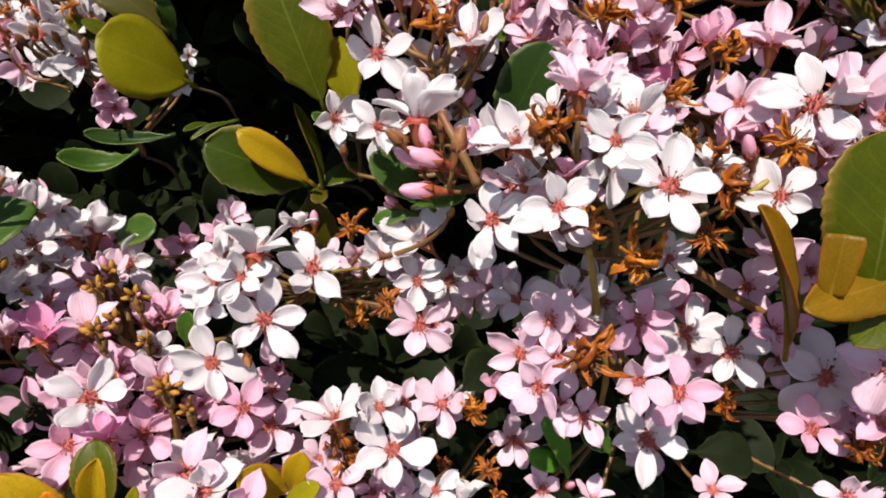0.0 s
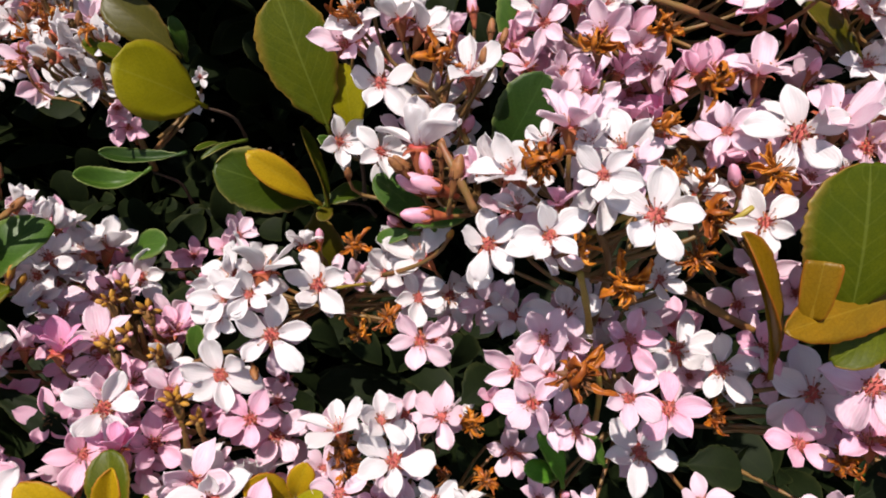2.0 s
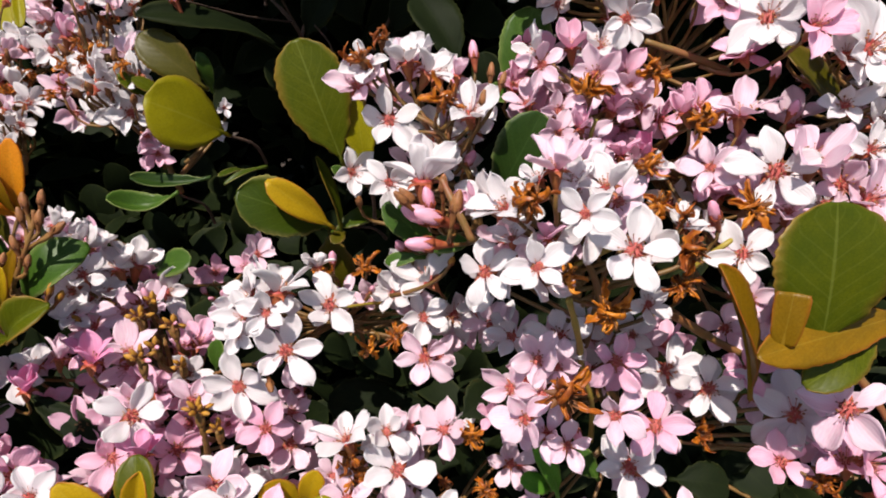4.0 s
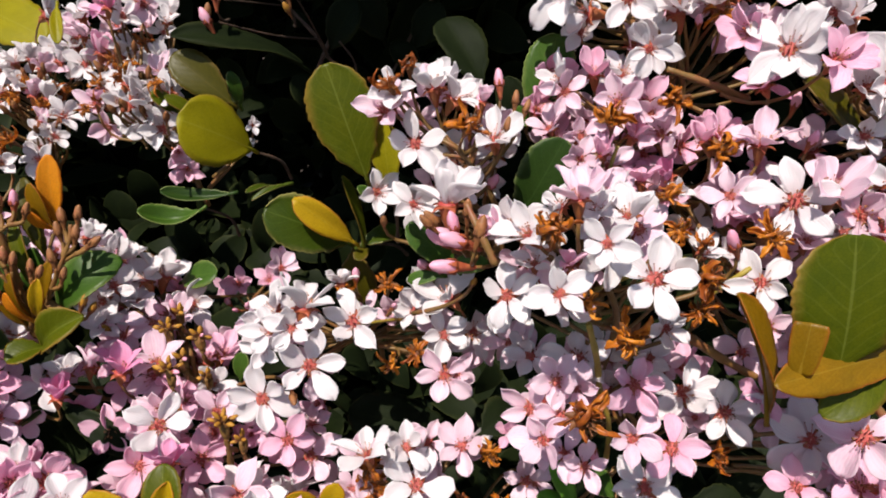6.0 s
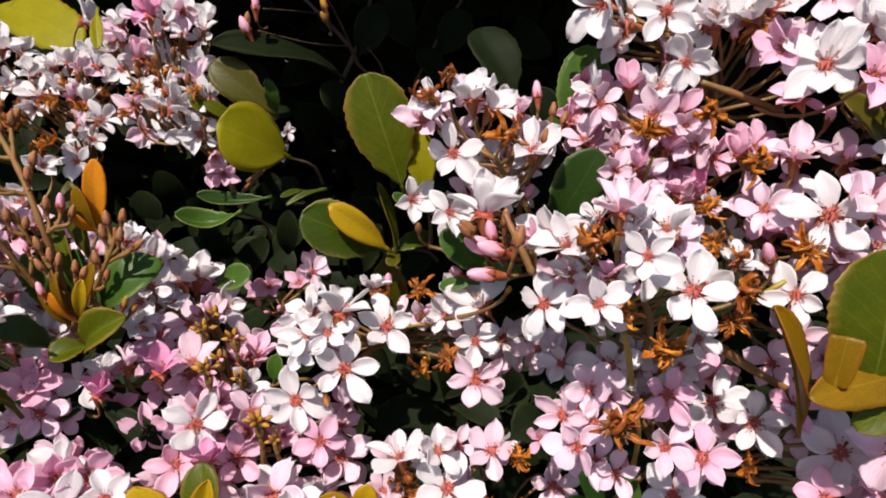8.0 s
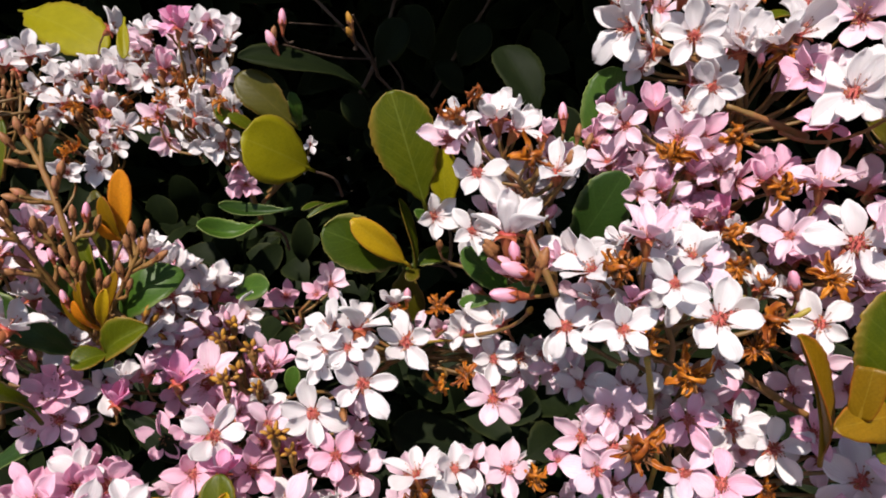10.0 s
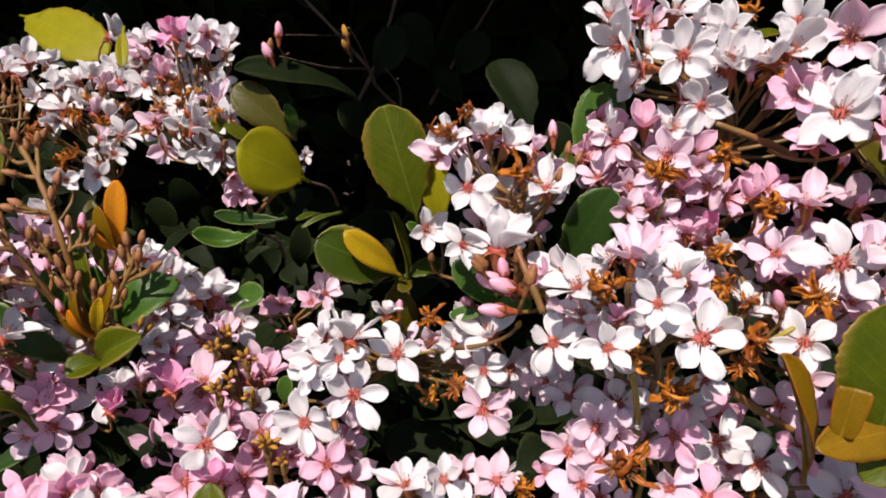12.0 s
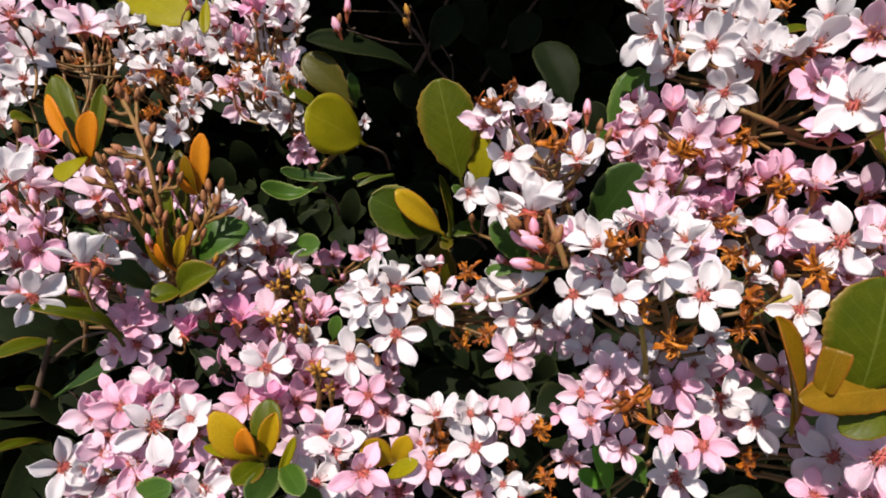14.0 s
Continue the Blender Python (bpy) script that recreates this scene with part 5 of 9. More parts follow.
flower(c, (-0.1477, 0.1968, 0.6996), (0.21, -0.86, 0.45), 0.0202, 21, "b", 0.30)
flower(c, (-0.1363, 0.2126, 0.7074), (0.13, -0.53, 0.84), 0.0213, 16, "b", 0.40)
flower(c, (-0.0945, 0.1554, 0.6793), (0.12, -0.89, 0.45), 0.0202, 14, "b", 0.20)
flower(c, (-0.1469, 0.1880, 0.6914), (-0.2, -0.84, 0.5), 0.0202, 35, "b", 0.30)
flower(c, (-0.1317, 0.1868, 0.6911), (0.09, -0.78, 0.62), 0.0190, 14, "p", 0.35)
flower(c, (-0.0880, 0.1571, 0.6664), (0.09, -0.78, 0.62), 0.0157, 5, "d", 0.60)
flower(c, (-0.1489, 0.1678, 0.6886), (-0.11, -0.79, 0.6), 0.0168, 13, "p", 0.45)
flower(c, (-0.1579, 0.1645, 0.6891), (0.09, -0.78, 0.62), 0.0168, 24, "b", 0.35)
stem(c, [(-0.113, 0.1687, 0.6931), (-0.1123, 0.1616, 0.7011), (-0.113, 0.1622, 0.709)], 0.0010, SPRAY, 0.8)
bud(c, (-0.1129, 0.1621, 0.7128), (0.11, 0.24, 0.96), 0.0040, "g", SPRAY, 0.0008, (-0.1126, 0.1617, 0.7054))
bud(c, (-0.1139, 0.1614, 0.7135), (-0.43, -0.19, 0.89), 0.0031, "g", SPRAY, 0.0008, (-0.1126, 0.1617, 0.7054))
bud(c, (-0.1132, 0.1633, 0.7127), (-0.08, 0.82, 0.56), 0.0036, "g", SPRAY, 0.0008, (-0.1126, 0.1617, 0.7054))
bud(c, (-0.1125, 0.1614, 0.7126), (0.52, -0.38, 0.77), 0.0036, "g", SPRAY, 0.0008, (-0.1126, 0.1617, 0.7054))
bud(c, (-0.115, 0.1616, 0.7122), (-0.95, -0.11, 0.28), 0.0038, "g", SPRAY, 0.0008, (-0.1126, 0.1617, 0.7054))
bud(c, (-0.1118, 0.1624, 0.7119), (0.9, 0.41, 0.13), 0.0040, "g", SPRAY, 0.0008, (-0.1126, 0.1617, 0.7054))
bud(c, (-0.1133, 0.1599, 0.7125), (-0.13, -0.9, 0.41), 0.0034, "g", SPRAY, 0.0008, (-0.1126, 0.1617, 0.7054))
bud(c, (-0.1146, 0.1626, 0.7104), (-0.72, 0.36, -0.6), 0.0032, "g", SPRAY, 0.0008, (-0.1126, 0.1617, 0.7054))
stem(c, [(-0.1014, 0.1686, 0.691), (-0.1008, 0.1615, 0.699), (-0.1013, 0.162, 0.706)], 0.0010, SPRAY, 0.8)
bud(c, (-0.1013, 0.1619, 0.7094), (0.11, 0.24, 0.96), 0.0039, "g", SPRAY, 0.0008, (-0.101, 0.1616, 0.7028))
bud(c, (-0.1021, 0.1613, 0.7096), (-0.46, -0.25, 0.85), 0.0040, "g", SPRAY, 0.0008, (-0.101, 0.1616, 0.7028))
bud(c, (-0.1015, 0.1629, 0.709), (-0.07, 0.91, 0.42), 0.0033, "g", SPRAY, 0.0008, (-0.101, 0.1616, 0.7028))
bud(c, (-0.1004, 0.1608, 0.7096), (0.58, -0.48, 0.65), 0.0031, "p", SPRAY, 0.0008, (-0.101, 0.1616, 0.7028))
bud(c, (-0.1028, 0.1614, 0.7085), (-0.97, -0.21, 0.08), 0.0035, "g", SPRAY, 0.0008, (-0.101, 0.1616, 0.7028))
bud(c, (-0.1008, 0.1619, 0.7083), (0.95, 0.27, -0.16), 0.0041, "g", SPRAY, 0.0008, (-0.101, 0.1616, 0.7028))
stem(c, [(-0.1116, 0.1769, 0.6987), (-0.111, 0.1697, 0.7068), (-0.1114, 0.1701, 0.7121)], 0.0010, SPRAY, 0.8)
bud(c, (-0.1114, 0.17, 0.7142), (0.11, 0.24, 0.96), 0.0041, "g", SPRAY, 0.0008, (-0.1112, 0.1698, 0.7096))
bud(c, (-0.1118, 0.1697, 0.7144), (-0.52, -0.36, 0.77), 0.0034, "g", SPRAY, 0.0008, (-0.1112, 0.1698, 0.7096))
bud(c, (-0.1115, 0.1701, 0.7139), (-0.03, 0.99, 0.1), 0.0041, "g", SPRAY, 0.0008, (-0.1112, 0.1698, 0.7096))
bud(c, (-0.1114, 0.1699, 0.7138), (0.65, -0.64, 0.4), 0.0041, "g", SPRAY, 0.0008, (-0.1112, 0.1698, 0.7096))
bud(c, (-0.1145, 0.1732, 0.7121), (-0.03, -0.18, 0.98), 0.0068, "p")
bud(c, (-0.1189, 0.1738, 0.7113), (-0.16, -0.56, 0.81), 0.0082, "p")
stem(c, [(-0.1021, 0.1432, 0.6934), (-0.1014, 0.1361, 0.7015), (-0.102, 0.1367, 0.7094)], 0.0010, SPRAY, 0.8)
bud(c, (-0.1019, 0.1368, 0.714), (0.11, 0.24, 0.96), 0.0034, "g", SPRAY, 0.0008, (-0.1017, 0.1362, 0.7057))
bud(c, (-0.1027, 0.1361, 0.7133), (-0.41, -0.17, 0.9), 0.0036, "g", SPRAY, 0.0008, (-0.1017, 0.1362, 0.7057))
bud(c, (-0.1023, 0.1375, 0.7129), (-0.08, 0.79, 0.6), 0.0030, "g", SPRAY, 0.0008, (-0.1017, 0.1362, 0.7057))
bud(c, (-0.1016, 0.1359, 0.713), (0.49, -0.35, 0.8), 0.0036, "g", SPRAY, 0.0008, (-0.1017, 0.1362, 0.7057))
bud(c, (-0.1033, 0.1362, 0.7125), (-0.94, -0.08, 0.34), 0.0041, "g", SPRAY, 0.0008, (-0.1017, 0.1362, 0.7057))
bud(c, (-0.1002, 0.1373, 0.7125), (0.87, 0.45, 0.22), 0.0031, "g", SPRAY, 0.0008, (-0.1017, 0.1362, 0.7057))
bud(c, (-0.1024, 0.1346, 0.713), (-0.14, -0.85, 0.5), 0.0031, "g", SPRAY, 0.0008, (-0.1017, 0.1362, 0.7057))
bud(c, (-0.1029, 0.1368, 0.7116), (-0.77, 0.47, -0.43), 0.0039, "g", SPRAY, 0.0008, (-0.1017, 0.1362, 0.7057))
bud(c, (-0.1004, 0.1356, 0.7122), (0.92, -0.38, 0.1), 0.0033, "p", SPRAY, 0.0008, (-0.1017, 0.1362, 0.7057))
stem(c, [(-0.1003, 0.1502, 0.6967), (-0.0996, 0.1431, 0.7048), (-0.1, 0.1435, 0.7101)], 0.0010, SPRAY, 0.8)
bud(c, (-0.1, 0.1434, 0.7121), (0.11, 0.24, 0.96), 0.0039, "g", SPRAY, 0.0008, (-0.0998, 0.1432, 0.7076))
bud(c, (-0.1004, 0.1431, 0.7122), (-0.52, -0.36, 0.77), 0.0040, "g", SPRAY, 0.0008, (-0.0998, 0.1432, 0.7076))
bud(c, (-0.1001, 0.1439, 0.7119), (-0.03, 0.99, 0.1), 0.0033, "g", SPRAY, 0.0008, (-0.0998, 0.1432, 0.7076))
bud(c, (-0.0994, 0.1427, 0.7122), (0.65, -0.64, 0.4), 0.0031, "p", SPRAY, 0.0008, (-0.0998, 0.1432, 0.7076))
stem(c, [(-0.0837, 0.137, 0.6765), (-0.0831, 0.1299, 0.6846), (-0.0837, 0.1305, 0.6925)], 0.0010, SPRAY, 0.8)
bud(c, (-0.0837, 0.1305, 0.6963), (0.11, 0.24, 0.96), 0.0034, "g", SPRAY, 0.0008, (-0.0834, 0.13, 0.6888))
bud(c, (-0.0844, 0.1299, 0.6965), (-0.41, -0.17, 0.9), 0.0042, "g", SPRAY, 0.0008, (-0.0834, 0.13, 0.6888))
bud(c, (-0.0839, 0.1314, 0.6961), (-0.08, 0.79, 0.6), 0.0039, "g", SPRAY, 0.0008, (-0.0834, 0.13, 0.6888))
bud(c, (-0.0831, 0.1297, 0.6963), (0.49, -0.35, 0.8), 0.0040, "g", SPRAY, 0.0008, (-0.0834, 0.13, 0.6888))
bud(c, (-0.0855, 0.13, 0.6957), (-0.94, -0.08, 0.34), 0.0037, "g", SPRAY, 0.0008, (-0.0834, 0.13, 0.6888))
bud(c, (-0.0823, 0.131, 0.6955), (0.87, 0.45, 0.22), 0.0038, "g", SPRAY, 0.0008, (-0.0834, 0.13, 0.6888))
bud(c, (-0.084, 0.1288, 0.6959), (-0.14, -0.85, 0.5), 0.0040, "g", SPRAY, 0.0008, (-0.0834, 0.13, 0.6888))
bud(c, (-0.0847, 0.1307, 0.6946), (-0.77, 0.47, -0.43), 0.0040, "g", SPRAY, 0.0008, (-0.0834, 0.13, 0.6888))
bud(c, (-0.0828, 0.1298, 0.6952), (0.92, -0.38, 0.1), 0.0041, "g", SPRAY, 0.0008, (-0.0834, 0.13, 0.6888))
stem(c, [(-0.0789, 0.138, 0.6705), (-0.0782, 0.1309, 0.6785), (-0.0787, 0.1313, 0.6847)], 0.0010, SPRAY, 0.8)
bud(c, (-0.0787, 0.1313, 0.6877), (0.11, 0.24, 0.96), 0.0036, "g", SPRAY, 0.0008, (-0.0784, 0.131, 0.6818))
bud(c, (-0.079, 0.1309, 0.6872), (-0.49, -0.3, 0.82), 0.0034, "g", SPRAY, 0.0008, (-0.0784, 0.131, 0.6818))
bud(c, (-0.0788, 0.1317, 0.6869), (-0.05, 0.95, 0.3), 0.0033, "g", SPRAY, 0.0008, (-0.0784, 0.131, 0.6818))
bud(c, (-0.0783, 0.1306, 0.6872), (0.62, -0.55, 0.56), 0.0034, "g", SPRAY, 0.0008, (-0.0784, 0.131, 0.6818))
bud(c, (-0.0796, 0.1308, 0.6867), (-0.95, -0.3, -0.08), 0.0032, "g", SPRAY, 0.0008, (-0.0784, 0.131, 0.6818))
stem(c, [(-0.0882, 0.1384, 0.6569), (-0.0839, 0.1313, 0.6796), (-0.0842, 0.131, 0.6901)], 0.0013, SPRAY)
bud(c, (-0.1396, 0.1696, 0.7049), (-0.29, -0.44, 0.85), 0.0056, "g")
stem(c, [(-0.0984, 0.1623, 0.6789), (-0.0977, 0.1552, 0.6869), (-0.0982, 0.1556, 0.6931)], 0.0010, SPRAY, 0.8)
bud(c, (-0.0982, 0.1556, 0.6959), (0.11, 0.24, 0.96), 0.0032, "g", SPRAY, 0.0008, (-0.0979, 0.1552, 0.6902))
bud(c, (-0.0989, 0.155, 0.6962), (-0.49, -0.3, 0.82), 0.0031, "g", SPRAY, 0.0008, (-0.0979, 0.1552, 0.6902))
bud(c, (-0.0983, 0.1558, 0.6953), (-0.05, 0.95, 0.3), 0.0034, "g", SPRAY, 0.0008, (-0.0979, 0.1552, 0.6902))
bud(c, (-0.098, 0.1551, 0.6954), (0.62, -0.55, 0.56), 0.0041, "g", SPRAY, 0.0008, (-0.0979, 0.1552, 0.6902))
bud(c, (-0.0993, 0.155, 0.695), (-0.95, -0.3, -0.08), 0.0033, "g", SPRAY, 0.0008, (-0.0979, 0.1552, 0.6902))
stem(c, [(-0.099, 0.1571, 0.652), (-0.1035, 0.1603, 0.6752), (-0.1097, 0.1687, 0.6999)], 0.0014, SPRAY)
bud(c, (-0.062, 0.1405, 0.6997), (0.36, -0.93, -0.05), 0.0060, "r")
flower(c, (-0.1059, 0.1343, 0.6764), (0.32, -0.67, 0.67), 0.0202, 39, "p", 0.34)
flower(c, (-0.1518, 0.1894, 0.7197), (-0.21, -0.84, 0.5), 0.0201, 38, "p", 0.41)
flower(c, (-0.1141, 0.1425, 0.6728), (0.36, -0.83, 0.43), 0.0198, 14, "p", 0.23)
flower(c, (-0.1241, 0.1895, 0.6970), (0.39, -0.83, 0.4), 0.0193, 19, "p", 0.35)
flower(c, (-0.1274, 0.2114, 0.6991), (0.28, -0.88, 0.38), 0.0179, 24, "b", 0.33)
flower(c, (-0.1368, 0.1925, 0.7068), (-0.11, -0.93, 0.36), 0.0184, 60, "p", 0.43)
flower(c, (-0.1184, 0.1890, 0.6784), (0.24, -0.91, 0.33), 0.0190, 49, "p", 0.21)
flower(c, (-0.1323, 0.1915, 0.7014), (0.25, -0.81, 0.53), 0.0191, 12, "b", 0.42)
flower(c, (-0.1090, 0.1392, 0.6922), (0.18, -0.64, 0.75), 0.0203, 37, "b", 0.43)
flower(c, (-0.1048, 0.1850, 0.6916), (-0.01, -0.79, 0.61), 0.0196, 54, "b", 0.31)
flower(c, (-0.0946, 0.1454, 0.6768), (0.13, -0.81, 0.57), 0.0180, 7, "p", 0.33)
flower(c, (-0.1117, 0.1412, 0.6822), (-0.09, -0.86, 0.51), 0.0203, 71, "p", 0.32)
flower(c, (-0.1301, 0.1569, 0.6888), (-0.02, -0.89, 0.46), 0.0199, 26, "p", 0.24)
flower(c, (-0.0654, 0.1499, 0.6665), (0.36, -0.8, 0.48), 0.0179, 65, "p", 0.22)
flower(c, (-0.0969, 0.1510, 0.6846), (0.28, -0.85, 0.44), 0.0187, 55, "p", 0.41)
flower(c, (-0.1460, 0.1793, 0.6917), (-0.07, -0.84, 0.53), 0.0188, 10, "p", 0.44)
flower(c, (-0.0661, 0.1468, 0.6528), (-0.23, -0.83, 0.51), 0.0184, 48, "p", 0.24)
flower(c, (-0.1278, 0.2043, 0.7028), (0.01, -0.84, 0.54), 0.0201, 72, "p", 0.30)
flower(c, (-0.1104, 0.1524, 0.6896), (-0.26, -0.79, 0.55), 0.0204, 28, "p", 0.29)
flower(c, (-0.1019, 0.1380, 0.6656), (0.14, -0.87, 0.48), 0.0193, 51, "p", 0.28)
flower(c, (-0.1363, 0.1642, 0.6950), (-0.22, -0.8, 0.56), 0.0179, 24, "p", 0.32)
flower(c, (-0.1101, 0.1552, 0.6768), (-0.07, -0.95, 0.32), 0.0190, 54, "p", 0.43)
flower(c, (-0.1399, 0.1831, 0.6993), (0.03, -0.89, 0.45), 0.0172, 54, "b", 0.44)
flower(c, (-0.0864, 0.1440, 0.6554), (0.12, -0.92, 0.37), 0.0180, 35, "p", 0.23)
flower(c, (-0.0611, 0.1713, 0.6702), (-0.28, -0.61, 0.74), 0.0193, 69, "p", 0.43)
flower(c, (-0.1450, 0.1991, 0.7264), (-0.14, -0.9, 0.42), 0.0203, 23, "p", 0.30)
flower(c, (-0.0800, 0.1526, 0.6714), (0.01, -0.88, 0.47), 0.0183, 20, "p", 0.33)
flower(c, (-0.0953, 0.1447, 0.6706), (0.33, -0.78, 0.53), 0.0187, 50, "p", 0.28)
flower(c, (-0.0764, 0.1488, 0.6826), (0.36, -0.58, 0.73), 0.0194, 44, "p", 0.39)
flower(c, (-0.1310, 0.1831, 0.7019), (0.4, -0.66, 0.64), 0.0185, 17, "p", 0.34)
flower(c, (-0.1442, 0.1913, 0.7063), (0.25, -0.88, 0.4), 0.0187, 61, "p", 0.40)
flower(c, (-0.0586, 0.1491, 0.6605), (-0.12, -0.58, 0.8), 0.0184, 47, "b", 0.25)

c = cluster("small corymb of pale pink flowers low on the shrub", (-0.0647, 0.1298, 0.6006), (-0.0702, 0.1221, 0.6536))
flower(c, (-0.0793, 0.1248, 0.6679), (-0.13, -0.01, 0.99), 0.0236, -144, "w", 0.35)
flower(c, (-0.0707, 0.1230, 0.6675), (0.15, 0.50, 0.85), 0.0227, -63, "w", 0.45)
flower(c, (-0.0752, 0.1288, 0.6695), (0.09, 0.07, 0.99), 0.0156, -18, "b", 0.35)
flower(c, (-0.0635, 0.1330, 0.6604), (0.15, 0.49, 0.86), 0.0205, -66, "w", 0.45)
flower(c, (-0.0689, 0.1074, 0.6775), (0.18, -0.53, 0.83), 0.0245, 93, "w", 0.28)
flower(c, (-0.0753, 0.1132, 0.6788), (0.13, -0.65, 0.75), 0.0245, 135, "b", 0.30)
flower(c, (-0.0838, 0.1142, 0.6646), (0.12, -0.55, 0.83), 0.0245, 105, "w", 0.35)
flower(c, (-0.0753, 0.1022, 0.6650), (0.24, -0.64, 0.73), 0.0245, -171, "w", 0.35)
flower(c, (-0.0568, 0.1018, 0.6748), (0.23, -0.49, 0.84), 0.0245, 51, "p", 0.30)
flower(c, (-0.0566, 0.1077, 0.6585), (0.15, -0.58, 0.80), 0.0245, 102, "b", 0.25)
flower(c, (-0.0457, 0.1160, 0.6523), (0.20, -0.56, 0.80), 0.0243, 75, "p", 0.25)
flower(c, (-0.0936, 0.1267, 0.6568), (0.17, -0.63, 0.76), 0.0245, 123, "b", 0.30)
flower(c, (-0.0835, 0.1303, 0.6598), (-0.03, -0.73, 0.69), 0.0213, 30, "b", 0.30)
withered(c, (-0.0679, 0.1087, 0.6578), (0.04, -0.81, 0.58), 0.0140)
flower(c, (-0.0456, 0.1358, 0.6560), (-0.21, -0.79, 0.58), 0.0179, 28, "b", 0.35)
flower(c, (-0.0658, 0.1004, 0.6541), (0.07, -0.71, 0.7), 0.0202, 24, "w", 0.30)
flower(c, (-0.0806, 0.103, 0.6521), (0.07, -0.71, 0.7), 0.0190, 24, "b", 0.30)
flower(c, (-0.0804, 0.1368, 0.6507), (0.04, -0.55, 0.84), 0.0202, 63, "b", 0.35)
flower(c, (-0.0779, 0.1426, 0.6523), (0.06, -0.64, 0.77), 0.0168, 24, "b", 0.40)
flower(c, (-0.1000, 0.1374, 0.6519), (-0.08, -0.86, 0.51), 0.0197, 33, "b", 0.29)
flower(c, (-0.0758, 0.1340, 0.6545), (-0.12, -0.7, 0.7), 0.0186, 3, "p", 0.24)
flower(c, (-0.0520, 0.1535, 0.6189), (0.45, -0.78, 0.43), 0.0191, 68, "b", 0.22)
flower(c, (-0.0626, 0.1411, 0.6495), (0.05, -0.82, 0.57), 0.0186, 26, "p", 0.23)
flower(c, (-0.0741, 0.1061, 0.6452), (-0.12, -0.97, 0.21), 0.0191, 1, "b", 0.34)
flower(c, (-0.0634, 0.1427, 0.6175), (-0.05, -0.69, 0.72), 0.0197, 14, "p", 0.37)
flower(c, (-0.0960, 0.1395, 0.6261), (0.4, -0.73, 0.56), 0.0181, 53, "p", 0.25)
flower(c, (-0.0890, 0.1347, 0.6155), (0.16, -0.88, 0.46), 0.0184, 13, "b", 0.32)
flower(c, (-0.0741, 0.1381, 0.6378), (-0.2, -0.86, 0.47), 0.0204, 69, "b", 0.30)
flower(c, (-0.0707, 0.1378, 0.6369), (0.17, -0.9, 0.4), 0.0195, 49, "b", 0.39)
flower(c, (-0.0950, 0.1524, 0.6254), (-0.11, -0.63, 0.77), 0.0184, 66, "b", 0.34)
flower(c, (-0.0761, 0.1415, 0.6159), (-0.25, -0.79, 0.56), 0.0171, 65, "p", 0.44)

c = cluster("full corymb of deep pink flowers under a white one", (-0.141, 0.0964, 0.6213), (-0.1318, 0.0864, 0.6836))
flower(c, (-0.1154, 0.1205, 0.6704), (0.15, 0.09, 0.98), 0.0160, -6, "w", 0.40)
flower(c, (-0.1476, 0.1035, 0.6872), (-0.10, -0.20, 0.97), 0.0214, 153, "p", 0.30)
flower(c, (-0.1380, 0.1047, 0.6850), (-0.02, 0.43, 0.90), 0.0205, -57, "w", 0.50)
flower(c, (-0.1313, 0.1065, 0.6889), (0.54, -0.40, 0.74), 0.0183, 36, "p", 0.35)
flower(c, (-0.1293, 0.1116, 0.6785), (-0.02, 0.44, 0.90), 0.0183, -63, "b", 0.45)
flower(c, (-0.1309, 0.1053, 0.6822), (0.18, 0.11, 0.98), 0.0185, 48, "w", 0.35)
flower(c, (-0.1471, 0.1212, 0.6810), (0.47, -0.46, 0.75), 0.0197, 72, "p", 0.30)
flower(c, (-0.1314, 0.0906, 0.6919), (0.46, -0.61, 0.64), 0.0290, 63, "w", 0.06)
flower(c, (-0.1439, 0.0918, 0.6975), (0.30, -0.64, 0.70), 0.0204, 120, "p", 0.25)
flower(c, (-0.1487, 0.0931, 0.6880), (0.33, -0.69, 0.64), 0.0182, -171, "b", 0.25)
flower(c, (-0.1369, 0.0992, 0.6968), (0.42, -0.50, 0.75), 0.0225, 78, "p", 0.35)
flower(c, (-0.1281, 0.1017, 0.6952), (0.47, -0.46, 0.75), 0.0234, 45, "p", 0.30)
flower(c, (-0.1584, 0.0938, 0.6875), (0.36, -0.69, 0.63), 0.0211, 168, "b", 0.25)
flower(c, (-0.1494, 0.0884, 0.6855), (0.34, -0.68, 0.65), 0.0188, -171, "b", 0.25)
flower(c, (-0.1478, 0.0835, 0.6823), (0.33, -0.66, 0.67), 0.0186, 168, "b", 0.25)
flower(c, (-0.1374, 0.0838, 0.6800), (0.47, -0.57, 0.67), 0.0212, -120, "p", 0.20)
flower(c, (-0.1346, 0.0814, 0.6747), (0.49, -0.62, 0.61), 0.0204, -99, "b", 0.25)
flower(c, (-0.1184, 0.0946, 0.6876), (0.58, -0.52, 0.62), 0.0227, -18, "p", 0.20)
flower(c, (-0.1249, 0.0875, 0.6752), (0.54, -0.60, 0.60), 0.0237, -72, "p", 0.20)
flower(c, (-0.1519, 0.0843, 0.6671), (0.44, -0.65, 0.61), 0.0229, -165, "w", 0.25)
flower(c, (-0.1169, 0.0821, 0.6714), (0.46, -0.45, 0.76), 0.0177, 42, "w", 0.30)
flower(c, (-0.1616, 0.0788, 0.6766), (0.54, -0.53, 0.65), 0.0227, 90, "w", 0.08)
flower(c, (-0.1187, 0.0939, 0.6951), (0.53, -0.40, 0.75), 0.0188, 18, "w", 0.35)
flower(c, (-0.1545, 0.1013, 0.6924), (0.37, -0.54, 0.76), 0.0196, 114, "p", 0.25)
